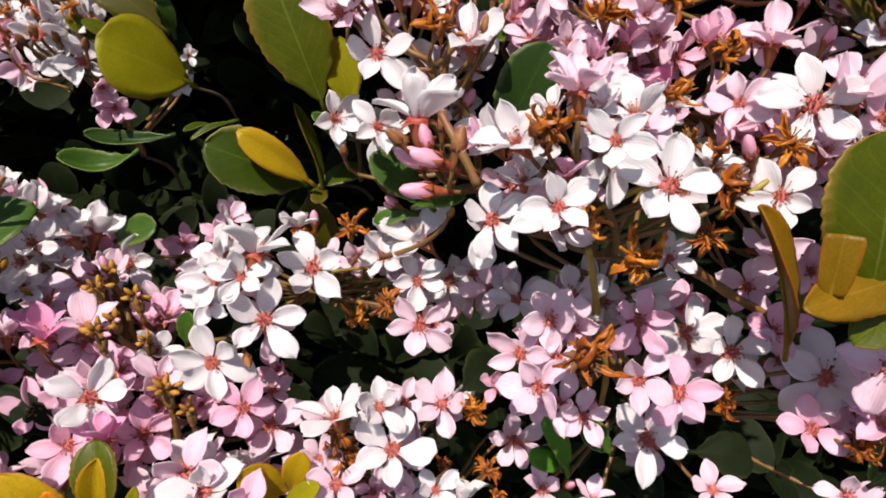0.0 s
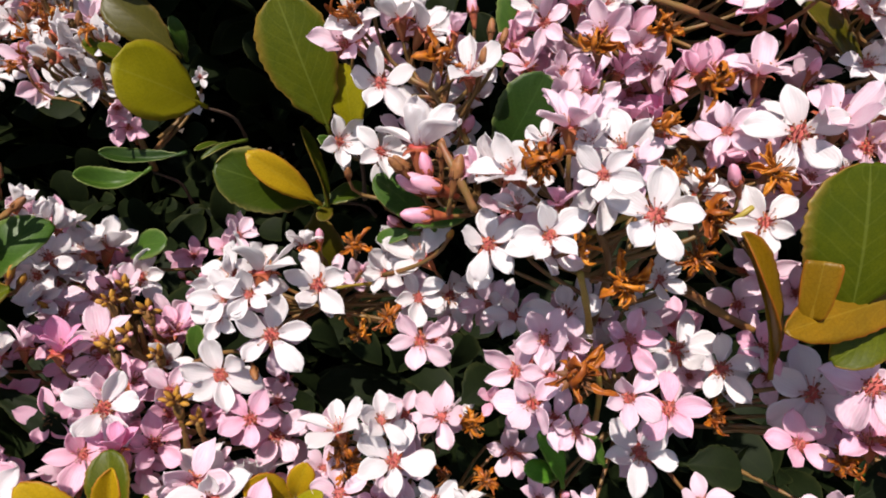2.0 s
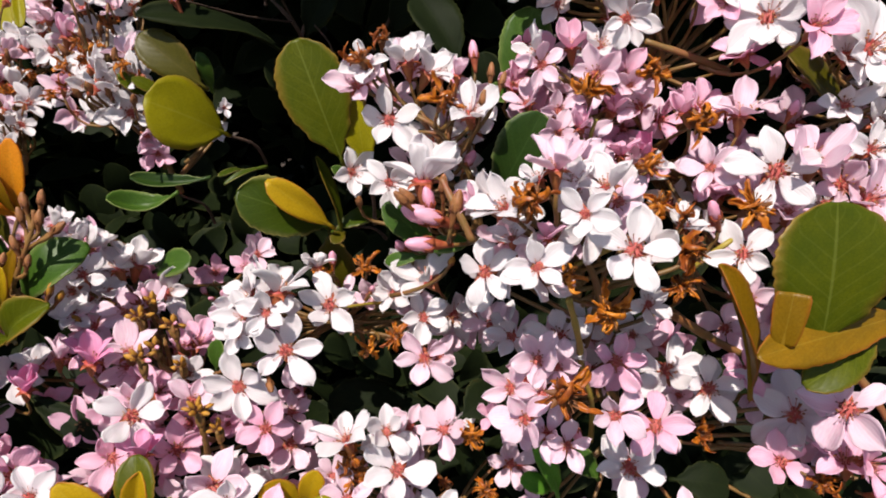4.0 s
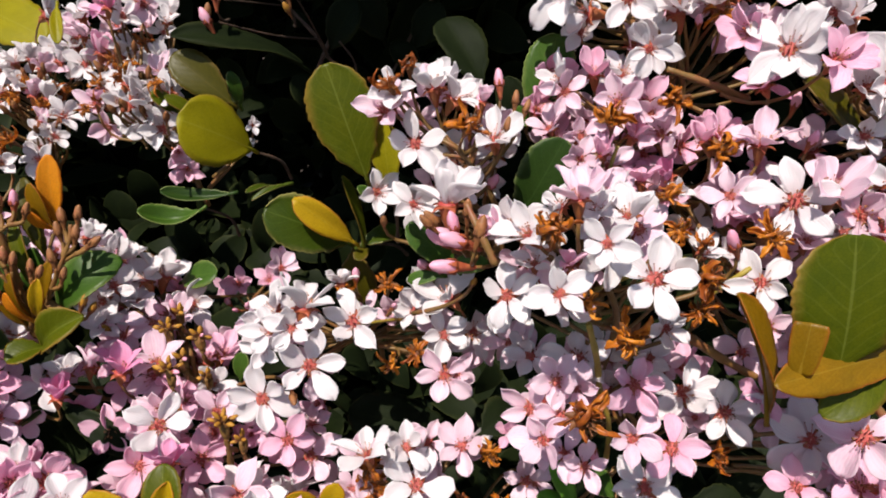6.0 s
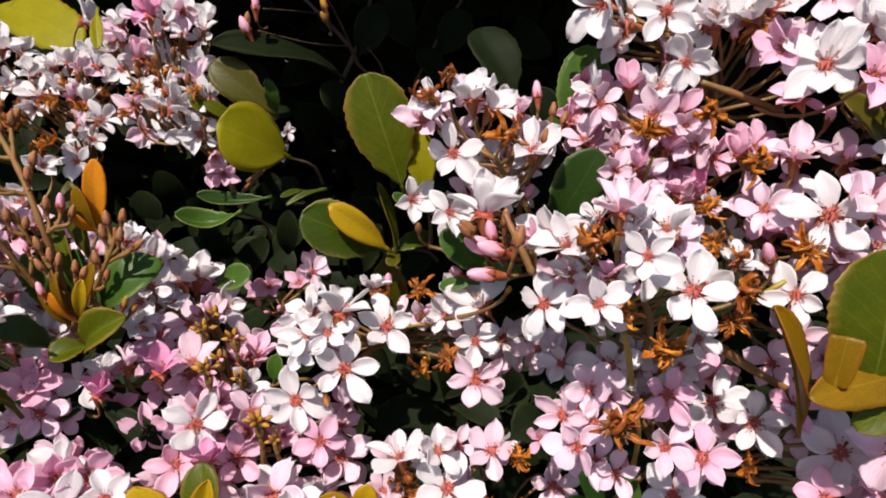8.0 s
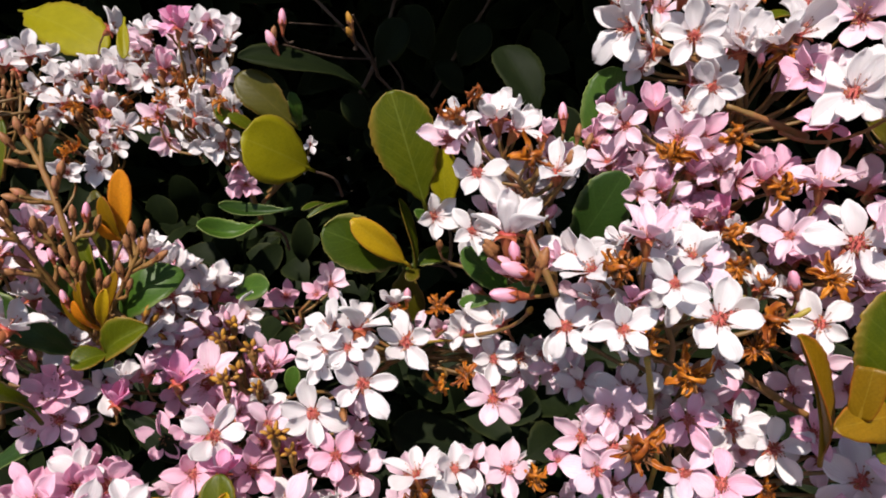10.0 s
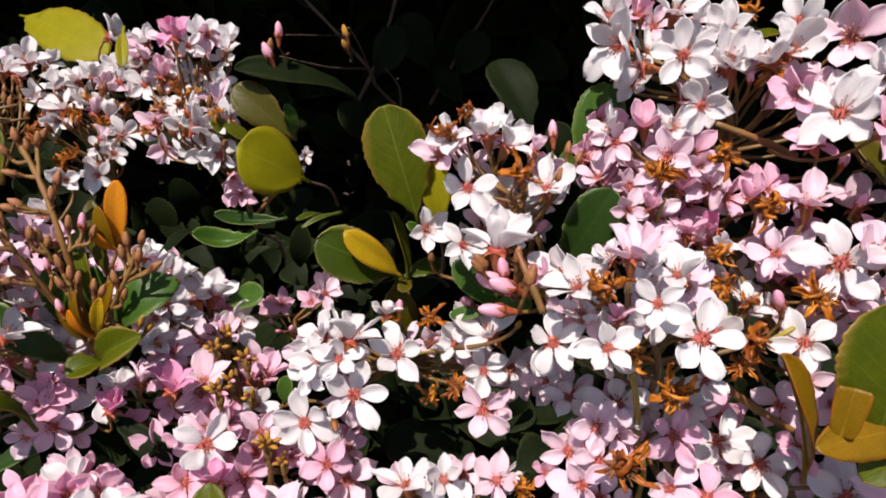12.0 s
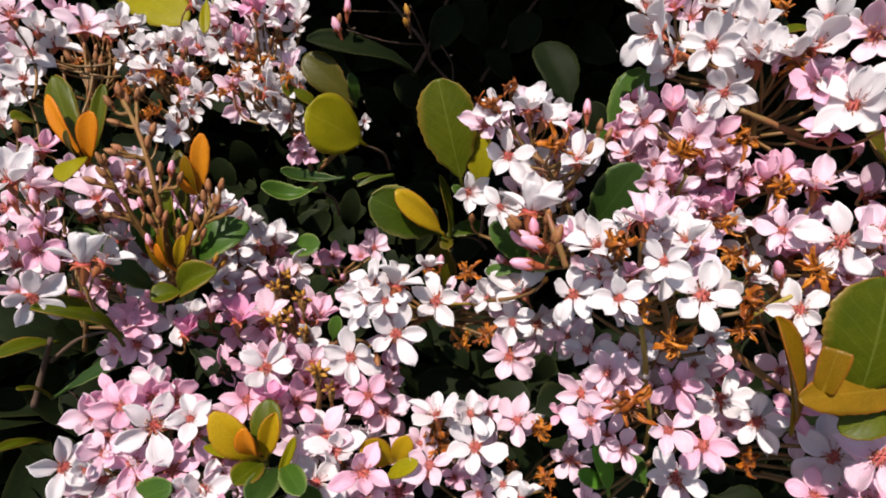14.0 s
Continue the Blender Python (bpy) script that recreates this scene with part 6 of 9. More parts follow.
flower(c, (-0.1402, 0.1068, 0.6949), (0.14, 0.00, 0.99), 0.0199, 30, "w", 0.35)
flower(c, (-0.1105, 0.0835, 0.6726), (0.44, -0.47, 0.77), 0.0216, 63, "w", 0.30)
flower(c, (-0.1698, 0.1288, 0.6451), (0.15, -0.83, 0.54), 0.0252, 63, "b", 0.12)
flower(c, (-0.1409, 0.1161, 0.6796), (0.25, -0.59, 0.77), 0.0202, 21, "p", 0.30)
flower(c, (-0.109, 0.0925, 0.6721), (0.39, -0.75, 0.54), 0.0202, 25, "b", 0.30)
flower(c, (-0.1526, 0.1129, 0.6802), (0.04, -0.55, 0.84), 0.0179, 24, "p", 0.40)
flower(c, (-0.1312, 0.0812, 0.6666), (0.12, -0.89, 0.45), 0.0190, 4, "p", 0.30)
flower(c, (-0.1412, 0.0788, 0.6645), (0.12, -0.89, 0.45), 0.0190, 4, "b", 0.30)
bud(c, (-0.1538, 0.0821, 0.6819), (-0.13, -0.19, 0.97), 0.0054, "p")
flower(c, (-0.1528, 0.0784, 0.6779), (0.27, -0.66, 0.7), 0.0146, 34, "w", 0.50)
flower(c, (-0.1124, 0.1124, 0.6631), (0.12, -0.89, 0.45), 0.0202, 24, "p", 0.30)
flower(c, (-0.1064, 0.1081, 0.6531), (0.12, -0.89, 0.45), 0.0202, 24, "b", 0.30)
flower(c, (-0.1387, 0.1271, 0.6652), (0.28, -0.73, 0.62), 0.0190, 16, "p", 0.35)
bud(c, (-0.1536, 0.1148, 0.6892), (-0.01, -0.33, 0.94), 0.0061, "p")
flower(c, (-0.1518, 0.1230, 0.6833), (0.06, -0.64, 0.77), 0.0190, 24, "b", 0.35)
flower(c, (-0.1578, 0.0809, 0.6619), (0.12, -0.89, 0.45), 0.0179, 4, "b", 0.30)
flower(c, (-0.1151, 0.0779, 0.6671), (0.12, -0.89, 0.45), 0.0202, 24, "b", 0.30)
flower(c, (-0.1011, 0.0802, 0.668), (0.12, -0.89, 0.45), 0.0202, 24, "p", 0.30)
flower(c, (-0.1427, 0.1192, 0.6232), (-0.19, -0.58, 0.79), 0.0184, 62, "p", 0.41)
flower(c, (-0.1156, 0.1041, 0.667), (-0.15, -0.93, 0.34), 0.0175, 66, "p", 0.35)
flower(c, (-0.1403, 0.1195, 0.6813), (0.14, -0.84, 0.52), 0.0181, 25, "p", 0.35)
flower(c, (-0.1686, 0.1279, 0.6431), (0.06, -0.84, 0.54), 0.0205, 16, "p", 0.39)
flower(c, (-0.1319, 0.1212, 0.6268), (-0.1, -0.61, 0.78), 0.0186, 54, "p", 0.29)
flower(c, (-0.1561, 0.1158, 0.6169), (0.29, -0.86, 0.42), 0.0185, 55, "p", 0.22)
flower(c, (-0.1721, 0.1292, 0.6460), (0.03, -0.83, 0.56), 0.0183, 18, "p", 0.33)
flower(c, (-0.1508, 0.1280, 0.6329), (0.08, -0.63, 0.77), 0.0174, 33, "p", 0.25)
flower(c, (-0.1744, 0.1168, 0.6203), (-0.01, -0.93, 0.36), 0.0175, 1, "p", 0.32)

c = cluster("loose corymb of white and pink flowers with buds", (-0.2228, 0.1698, 0.6535), (-0.2105, 0.1625, 0.7026))
flower(c, (-0.1963, 0.2132, 0.7588), (0.40, -0.78, 0.49), 0.0175, 90, "w", 0.40)
flower(c, (-0.1720, 0.1584, 0.7219), (0.47, -0.63, 0.62), 0.0160, 48, "w", 0.35)
flower(c, (-0.1635, 0.1498, 0.7154), (0.31, -0.07, 0.95), 0.0188, 51, "w", 0.35)
flower(c, (-0.1632, 0.1789, 0.7208), (0.31, -0.14, 0.94), 0.0159, 51, "w", 0.40)
flower(c, (-0.1613, 0.1816, 0.7345), (0.33, -0.18, 0.93), 0.0157, 57, "b", 0.40)
flower(c, (-0.1820, 0.1801, 0.7456), (0.39, -0.18, 0.90), 0.0153, 57, "b", 0.45)
flower(c, (-0.1711, 0.1817, 0.7319), (0.34, -0.17, 0.92), 0.0133, 54, "b", 0.40)
flower(c, (-0.1438, 0.1371, 0.6989), (0.25, -0.01, 0.97), 0.0195, 30, "d", 0.62)
flower(c, (-0.1658, 0.1392, 0.7070), (0.29, -0.72, 0.63), 0.0173, 117, "p", 0.30)
flower(c, (-0.1712, 0.1476, 0.6929), (0.60, -0.46, 0.65), 0.0234, -21, "b", 0.30)
flower(c, (-0.1641, 0.1327, 0.6929), (0.49, -0.73, 0.48), 0.0202, -132, "b", 0.30)
flower(c, (-0.1624, 0.1397, 0.6851), (0.70, -0.51, 0.50), 0.0160, -81, "b", 0.30)
flower(c, (-0.2544, 0.2070, 0.8097), (0.30, -0.48, 0.83), 0.0290, 96, "b", 0.35)
flower(c, (-0.2645, 0.2173, 0.7777), (0.44, -0.27, 0.86), 0.0245, 75, "w", 0.25)
flower(c, (-0.2209, 0.2107, 0.8061), (0.42, -0.36, 0.83), 0.0253, 72, "b", 0.35)
flower(c, (-0.2130, 0.1605, 0.7644), (0.38, -0.21, 0.90), 0.0196, 66, "p", 0.40)
flower(c, (-0.2182, 0.1602, 0.7585), (0.14, 0.12, 0.98), 0.0173, 0, "w", 0.55)
flower(c, (-0.2132, 0.1450, 0.7620), (0.21, -0.34, 0.92), 0.0198, 114, "w", 0.35)
flower(c, (-0.1829, 0.1093, 0.7733), (0.20, -0.33, 0.92), 0.0245, 99, "w", 0.30)
flower(c, (-0.1986, 0.1364, 0.7588), (0.27, 0.25, 0.93), 0.0245, -15, "b", 0.35)
flower(c, (-0.1992, 0.1327, 0.7518), (0.54, -0.02, 0.84), 0.0245, 0, "w", 0.35)
flower(c, (-0.1911, 0.1261, 0.7468), (0.33, -0.13, 0.93), 0.0233, 66, "b", 0.40)
flower(c, (-0.1885, 0.1189, 0.7407), (0.57, -0.53, 0.63), 0.0221, 75, "p", 0.25)
flower(c, (-0.1965, 0.1173, 0.7343), (0.43, -0.65, 0.63), 0.0245, -177, "w", 0.30)
flower(c, (-0.1839, 0.1071, 0.7278), (0.69, -0.57, 0.45), 0.0245, 90, "w", 0.12)
flower(c, (-0.1846, 0.1244, 0.7351), (0.30, -0.11, 0.95), 0.0180, 57, "b", 0.40)
flower(c, (-0.1412, 0.0852, 0.7601), (0.05, 0.21, 0.98), 0.0245, -39, "w", 0.38)
flower(c, (-0.1662, 0.1250, 0.7366), (0.46, 0.42, 0.78), 0.0245, -21, "w", 0.42)
flower(c, (-0.1667, 0.1346, 0.7022), (0.39, -0.61, 0.69), 0.0217, 66, "p", 0.30)
flower(c, (-0.1742, 0.1383, 0.7564), (0.31, -0.19, 0.93), 0.0245, 66, "b", 0.35)
flower(c, (-0.1826, 0.1543, 0.7436), (0.50, -0.07, 0.86), 0.0245, 24, "p", 0.40)
flower(c, (-0.1874, 0.1474, 0.7430), (0.31, -0.17, 0.94), 0.0226, 111, "w", 0.35)
flower(c, (-0.1757, 0.1499, 0.7329), (0.27, -0.16, 0.95), 0.0185, 63, "w", 0.35)
flower(c, (-0.1771, 0.1579, 0.7207), (0.45, -0.04, 0.89), 0.0167, 18, "w", 0.45)
flower(c, (-0.1651, 0.1494, 0.7162), (0.47, -0.61, 0.64), 0.0223, 81, "w", 0.30)
flower(c, (-0.1934, 0.1789, 0.7476), (0.31, -0.23, 0.92), 0.0199, 69, "b", 0.35)
flower(c, (-0.1829, 0.1509, 0.6907), (0.09, -0.78, 0.62), 0.0190, 44, "p", 0.35)
flower(c, (-0.1775, 0.1676, 0.7086), (0.2, -0.82, 0.54), 0.0190, 41, "w", 0.30)
bud(c, (-0.157, 0.1365, 0.7158), (0.15, -0.62, 0.77), 0.0061, "p")
bud(c, (-0.1688, 0.1345, 0.7166), (0.19, -0.27, 0.94), 0.0061, "p")
bud(c, (-0.1771, 0.1228, 0.7204), (-0.25, -0.64, 0.73), 0.0068, "p")
bud(c, (-0.1906, 0.1261, 0.7556), (-0.07, 0.01, 1), 0.0075, "p")
bud(c, (-0.1862, 0.1209, 0.7488), (0.03, 0.03, 1), 0.0075, "p")
flower(c, (-0.1649, 0.1654, 0.6905), (0.06, -0.64, 0.77), 0.0168, 24, "b", 0.40)
flower(c, (-0.1726, 0.1996, 0.7266), (0.09, -0.78, 0.62), 0.0179, 24, "b", 0.35)
flower(c, (-0.1913, 0.1897, 0.7513), (-0.03, -0.73, 0.69), 0.0202, 58, "w", 0.35)
flower(c, (-0.1818, 0.1658, 0.7052), (0.09, -0.78, 0.62), 0.0190, 24, "b", 0.35)
flower(c, (-0.1817, 0.1962, 0.7117), (0.09, -0.78, 0.62), 0.0190, 24, "w", 0.35)
flower(c, (-0.1818, 0.1486, 0.6809), (0.12, -0.89, 0.45), 0.0190, 64, "b", 0.30)
flower(c, (-0.1742, 0.1317, 0.6883), (-0.06, -0.97, 0.24), 0.0179, 27, "b", 0.35)
flower(c, (-0.2196, 0.1839, 0.7471), (0.07, -0.71, 0.7), 0.0179, 24, "b", 0.35)
flower(c, (-0.1917, 0.1751, 0.7111), (0.09, -0.78, 0.62), 0.0168, 24, "b", 0.40)
flower(c, (-0.1998, 0.116, 0.7417), (0.07, -0.71, 0.7), 0.0202, 24, "p", 0.35)
bud(c, (-0.1959, 0.1458, 0.7509), (-0.42, -0.28, 0.86), 0.0061, "p")
bud(c, (-0.1982, 0.1247, 0.7555), (-0.27, 0.02, 0.96), 0.0068, "p")
flower(c, (-0.2086, 0.1306, 0.7505), (0.09, -0.78, 0.62), 0.0190, 14, "b", 0.40)
flower(c, (-0.0900, 0.2157, 0.7040), (0.06, -0.64, 0.77), 0.0157, 6, "p", 0.40)
flower(c, (-0.2725, 0.2166, 0.7385), (-0.18, -0.91, 0.36), 0.0187, 4, "b", 0.31)
flower(c, (-0.2135, 0.1292, 0.743), (0.14, -0.82, 0.55), 0.0190, 30, "b", 0.24)
flower(c, (-0.2445, 0.1689, 0.7111), (0.39, -0.82, 0.42), 0.0184, 20, "b", 0.21)
flower(c, (-0.1822, 0.1576, 0.6866), (0.04, -0.86, 0.51), 0.0178, 45, "p", 0.37)
flower(c, (-0.2061, 0.1711, 0.7025), (0.3, -0.91, 0.28), 0.0193, 25, "p", 0.36)
flower(c, (-0.1721, 0.129, 0.7224), (-0.16, -0.97, 0.17), 0.0188, 10, "p", 0.26)
flower(c, (-0.2465, 0.1953, 0.7105), (0.29, -0.76, 0.58), 0.0187, 16, "b", 0.21)
flower(c, (-0.1753, 0.1420, 0.6851), (-0.13, -0.79, 0.59), 0.0193, 15, "p", 0.30)
flower(c, (-0.1646, 0.1585, 0.7058), (0.09, -0.85, 0.52), 0.0196, 17, "b", 0.33)
flower(c, (-0.2181, 0.1920, 0.7380), (0.18, -0.76, 0.62), 0.0194, 53, "b", 0.32)
flower(c, (-0.2413, 0.1766, 0.7178), (-0.08, -0.88, 0.46), 0.0182, 31, "b", 0.34)
flower(c, (-0.2301, 0.2289, 0.7169), (0.02, -0.92, 0.39), 0.0204, 57, "p", 0.38)
flower(c, (-0.2376, 0.1705, 0.6979), (-0.11, -0.76, 0.64), 0.0185, 21, "b", 0.30)
flower(c, (-0.1766, 0.1958, 0.7341), (0.28, -0.52, 0.81), 0.0176, 48, "b", 0.23)
flower(c, (-0.1695, 0.1926, 0.7304), (0.39, -0.78, 0.48), 0.0205, 55, "b", 0.31)
flower(c, (-0.2280, 0.2352, 0.7314), (-0.19, -0.64, 0.74), 0.0200, 1, "p", 0.31)
flower(c, (-0.1901, 0.1739, 0.7187), (0.15, -0.69, 0.71), 0.0197, 62, "p", 0.33)
flower(c, (-0.1805, 0.1891, 0.7204), (-0.16, -0.78, 0.6), 0.0176, 54, "b", 0.44)
flower(c, (-0.2378, 0.1552, 0.6942), (-0.01, -0.95, 0.32), 0.0191, 30, "b", 0.22)

c = cluster("pale corymb of white flowers on russet stalks", (-0.2953, 0.2969, 0.7224), (-0.2876, 0.2993, 0.7696))
flower(c, (-0.3014, 0.2599, 0.7852), (0.57, -0.73, 0.38), 0.0245, 90, "b", 0.35)
flower(c, (-0.3288, 0.2809, 0.7684), (0.57, -0.72, 0.40), 0.0232, 90, "w", 0.35)
flower(c, (-0.3227, 0.2660, 0.7542), (0.50, -0.79, 0.35), 0.0244, -171, "w", 0.35)
flower(c, (-0.3135, 0.2702, 0.7542), (0.72, -0.66, 0.21), 0.0191, -72, "w", 0.40)
flower(c, (-0.3215, 0.3256, 0.7922), (0.45, -0.36, 0.82), 0.0245, 72, "p", 0.45)
flower(c, (-0.2716, 0.3256, 0.7885), (0.73, -0.20, 0.65), 0.0224, 33, "w", 0.40)
flower(c, (-0.2946, 0.2299, 0.7488), (0.42, -0.22, 0.88), 0.0173, 45, "w", 0.40)
bud(c, (-0.2981, 0.3103, 0.7678), (-0.17, 0, 0.99), 0.0084, "r")
bud(c, (-0.2814, 0.301, 0.766), (0.16, -0.12, 0.98), 0.0084, "r")
bud(c, (-0.3074, 0.3083, 0.766), (-0.44, -0.11, 0.89), 0.0084, "r")
bud(c, (-0.2848, 0.3145, 0.7723), (0.34, 0.02, 0.94), 0.0084, "r")
bud(c, (-0.2869, 0.2983, 0.7613), (-0.01, -0.33, 0.94), 0.0078, "r")
bud(c, (-0.2665, 0.2908, 0.7639), (0.51, -0.33, 0.8), 0.0072, "r")
withered(c, (-0.3017, 0.3074, 0.7669), (-0.1, -0.65, 0.75), 0.0140)
bud(c, (-0.307, 0.32, 0.7785), (-0.17, 0, 0.99), 0.0072, "r")
bud(c, (-0.2987, 0.3213, 0.779), (0.03, 0.03, 1), 0.0072, "r")
bud(c, (-0.3107, 0.3112, 0.7726), (-0.34, -0.16, 0.93), 0.0072, "r")
bud(c, (-0.273, 0.3021, 0.7672), (0.25, -0.06, 0.97), 0.0072, "r")
bud(c, (-0.2882, 0.306, 0.7683), (0.03, 0.03, 1), 0.0072, "r")
bud(c, (-0.2992, 0.3119, 0.7742), (-0.11, 0.31, 0.95), 0.0054, "r")
bud(c, (-0.2924, 0.3122, 0.7731), (0.08, 0.33, 0.94), 0.0054, "r")
bud(c, (-0.3056, 0.31, 0.7723), (-0.3, 0.27, 0.92), 0.0054, "r")
bud(c, (-0.288, 0.3154, 0.7783), (0.17, 0.33, 0.93), 0.0054, "r")
bud(c, (-0.306, 0.2806, 0.7664), (0.3, -0.35, 0.89), 0.0054, "r")
stem(c, [(-0.2958, 0.2985, 0.7257), (-0.2876, 0.2929, 0.757), (-0.2991, 0.3111, 0.7736)], 0.0012, PEDICEL)
stem(c, [(-0.2958, 0.2985, 0.7257), (-0.2754, 0.2949, 0.7578), (-0.2831, 0.3138, 0.7746)], 0.0010, PEDICEL)
stem(c, [(-0.2958, 0.2985, 0.7257), (-0.2992, 0.2894, 0.7531), (-0.3054, 0.298, 0.7717)], 0.0010, PEDICEL)
flower(c, (-0.3464, 0.3346, 0.7893), (0.17, -0.93, 0.33), 0.0185, 3, "b", 0.37)
flower(c, (-0.3987, 0.3437, 0.7451), (0.13, -0.97, 0.23), 0.0171, 36, "b", 0.44)
flower(c, (-0.3635, 0.3278, 0.7776), (-0.11, -0.81, 0.58), 0.0204, 30, "b", 0.32)
flower(c, (-0.3193, 0.2776, 0.7594), (0.09, -0.67, 0.74), 0.0174, 12, "w", 0.39)

c = cluster("corymb of small white flowers with russet buds", (-0.2136, 0.2712, 0.7285), (-0.2143, 0.2825, 0.773))
flower(c, (-0.2178, 0.3050, 0.8080), (0.86, -0.20, 0.46), 0.0239, 51, "w", 0.40)
flower(c, (-0.2280, 0.2993, 0.7871), (0.28, -0.03, 0.96), 0.0218, 36, "w", 0.45)
flower(c, (-0.2351, 0.2957, 0.7858), (-0.08, -0.27, 0.96), 0.0192, 144, "w", 0.45)
flower(c, (-0.2171, 0.2892, 0.7837), (0.51, 0.11, 0.85), 0.0228, 9, "b", 0.45)
flower(c, (-0.2108, 0.2951, 0.7868), (0.56, 0.11, 0.82), 0.0207, 18, "w", 0.45)
flower(c, (-0.2464, 0.2937, 0.7819), (0.08, -0.62, 0.78), 0.0208, 123, "w", 0.40)
flower(c, (-0.2324, 0.2749, 0.7756), (0.07, -0.60, 0.80), 0.0230, 144, "w", 0.40)
flower(c, (-0.2243, 0.2772, 0.7772), (0.42, 0.09, 0.90), 0.0192, 12, "w", 0.45)
flower(c, (-0.2132, 0.2704, 0.7746), (0.25, 0.00, 0.97), 0.0181, 30, "b", 0.65)
flower(c, (-0.2055, 0.2697, 0.7733), (0.36, 0.07, 0.93), 0.0204, 18, "w", 0.65)
flower(c, (-0.2336, 0.2712, 0.7697), (0.09, -0.95, 0.28), 0.0206, -168, "w", 0.40)
flower(c, (-0.1917, 0.2559, 0.7681), (0.77, -0.16, 0.62), 0.0195, 18, "w", 0.30)
flower(c, (-0.2058, 0.2598, 0.7648), (0.53, 0.19, 0.83), 0.0134, 3, "b", 0.55)
flower(c, (-0.2046, 0.2588, 0.7597), (-0.12, -0.69, 0.71), 0.0169, 159, "w", 0.35)
flower(c, (-0.1997, 0.2581, 0.7575), (0.61, -0.68, 0.40), 0.0186, 6, "w", 0.30)
flower(c, (-0.2001, 0.2428, 0.7510), (0.27, -0.91, 0.32), 0.0173, -177, "w", 0.40)
flower(c, (-0.2600, 0.2292, 0.7996), (0.45, -0.32, 0.83), 0.0245, 72, "w", 0.30)
flower(c, (-0.2502, 0.2261, 0.7942), (0.62, -0.19, 0.76), 0.0245, 36, "w", 0.35)
flower(c, (-0.2607, 0.2224, 0.7897), (0.63, -0.68, 0.37), 0.0245, 177, "w", 0.35)
flower(c, (-0.2574, 0.2721, 0.7940), (0.56, -0.27, 0.78), 0.0245, 54, "w", 0.40)
flower(c, (-0.2680, 0.2962, 0.7868), (0.59, -0.25, 0.77), 0.0245, 39, "w", 0.40)
flower(c, (-0.2464, 0.2756, 0.7981), (0.40, -0.39, 0.83), 0.0245, 75, "w", 0.40)
flower(c, (-0.2483, 0.2958, 0.7738), (-0.11, -0.79, 0.6), 0.0213, 33, "w", 0.35)
flower(c, (-0.2411, 0.3192, 0.7833), (0.04, -0.55, 0.84), 0.0213, 24, "w", 0.40)
flower(c, (-0.2286, 0.3100, 0.7816), (0.17, -0.69, 0.7), 0.0213, 60, "w", 0.35)
flower(c, (-0.2046, 0.2749, 0.7623), (0.3, -0.79, 0.54), 0.0213, 17, "w", 0.30)
flower(c, (-0.2141, 0.2618, 0.7454), (0, -0.85, 0.53), 0.0190, 48, "w", 0.30)
flower(c, (-0.2138, 0.2762, 0.7499), (0.19, -0.76, 0.62), 0.0202, 20, "w", 0.30)
flower(c, (-0.2580, 0.3142, 0.7792), (0.06, -0.64, 0.77), 0.0202, 43, "w", 0.40)
flower(c, (-0.2591, 0.2949, 0.7758), (-0.21, -0.79, 0.58), 0.0202, 38, "w", 0.35)
flower(c, (-0.2380, 0.2976, 0.7743), (0.09, -0.78, 0.62), 0.0202, 64, "w", 0.35)
flower(c, (-0.2255, 0.2904, 0.7710), (0.06, -0.64, 0.77), 0.0179, 24, "p", 0.50)
flower(c, (-0.2201, 0.2908, 0.7721), (0.23, -0.5, 0.84), 0.0179, 7, "w", 0.50)
flower(c, (-0.2195, 0.3165, 0.7857), (0.15, -0.62, 0.77), 0.0202, 37, "w", 0.35)
flower(c, (-0.2491, 0.3138, 0.7782), (0.04, -0.55, 0.84), 0.0190, 43, "w", 0.40)
flower(c, (-0.2116, 0.2641, 0.7500), (0.12, -0.89, 0.45), 0.0179, 24, "w", 0.40)
flower(c, (-0.2113, 0.3066, 0.7776), (0.3, -0.79, 0.54), 0.0190, 17, "w", 0.40)
flower(c, (-0.2500, 0.2906, 0.7650), (-0.08, -0.9, 0.43), 0.0179, 30, "b", 0.40)
flower(c, (-0.2025, 0.2981, 0.7940), (0.13, -0.53, 0.84), 0.0190, -2, "w", 0.40)
flower(c, (-0.2269, 0.3174, 0.7882), (0.04, -0.55, 0.84), 0.0190, 7, "w", 0.40)
withered(c, (-0.2471, 0.2674, 0.7631), (0.01, -0.89, 0.45), 0.0180)
withered(c, (-0.2175, 0.2514, 0.7571), (-0.21, -0.73, 0.65), 0.0180)
withered(c, (-0.1987, 0.2747, 0.7759), (-0.08, -0.81, 0.58), 0.0160)
withered(c, (-0.2245, 0.2702, 0.7737), (0.34, -0.49, 0.8), 0.0180)
withered(c, (-0.239, 0.263, 0.7633), (-0.28, -0.72, 0.64), 0.0170)
withered(c, (-0.221, 0.2493, 0.754), (0.11, -0.85, 0.52), 0.0160)
withered(c, (-0.2415, 0.2713, 0.7693), (-0.12, -0.9, 0.42), 0.0160)
bud(c, (-0.2201, 0.265, 0.7689), (0.21, -0.39, 0.9), 0.0054, "r")
bud(c, (-0.2328, 0.2622, 0.7667), (-0.18, -0.46, 0.87), 0.0054, "r")
bud(c, (-0.2239, 0.2835, 0.7806), (0.06, -0.16, 0.99), 0.0054, "r")
bud(c, (-0.2381, 0.2821, 0.7763), (-0.31, -0.32, 0.9), 0.0060, "r")
bud(c, (-0.2137, 0.2837, 0.7831), (0.16, -0.12, 0.98), 0.0054, "r")
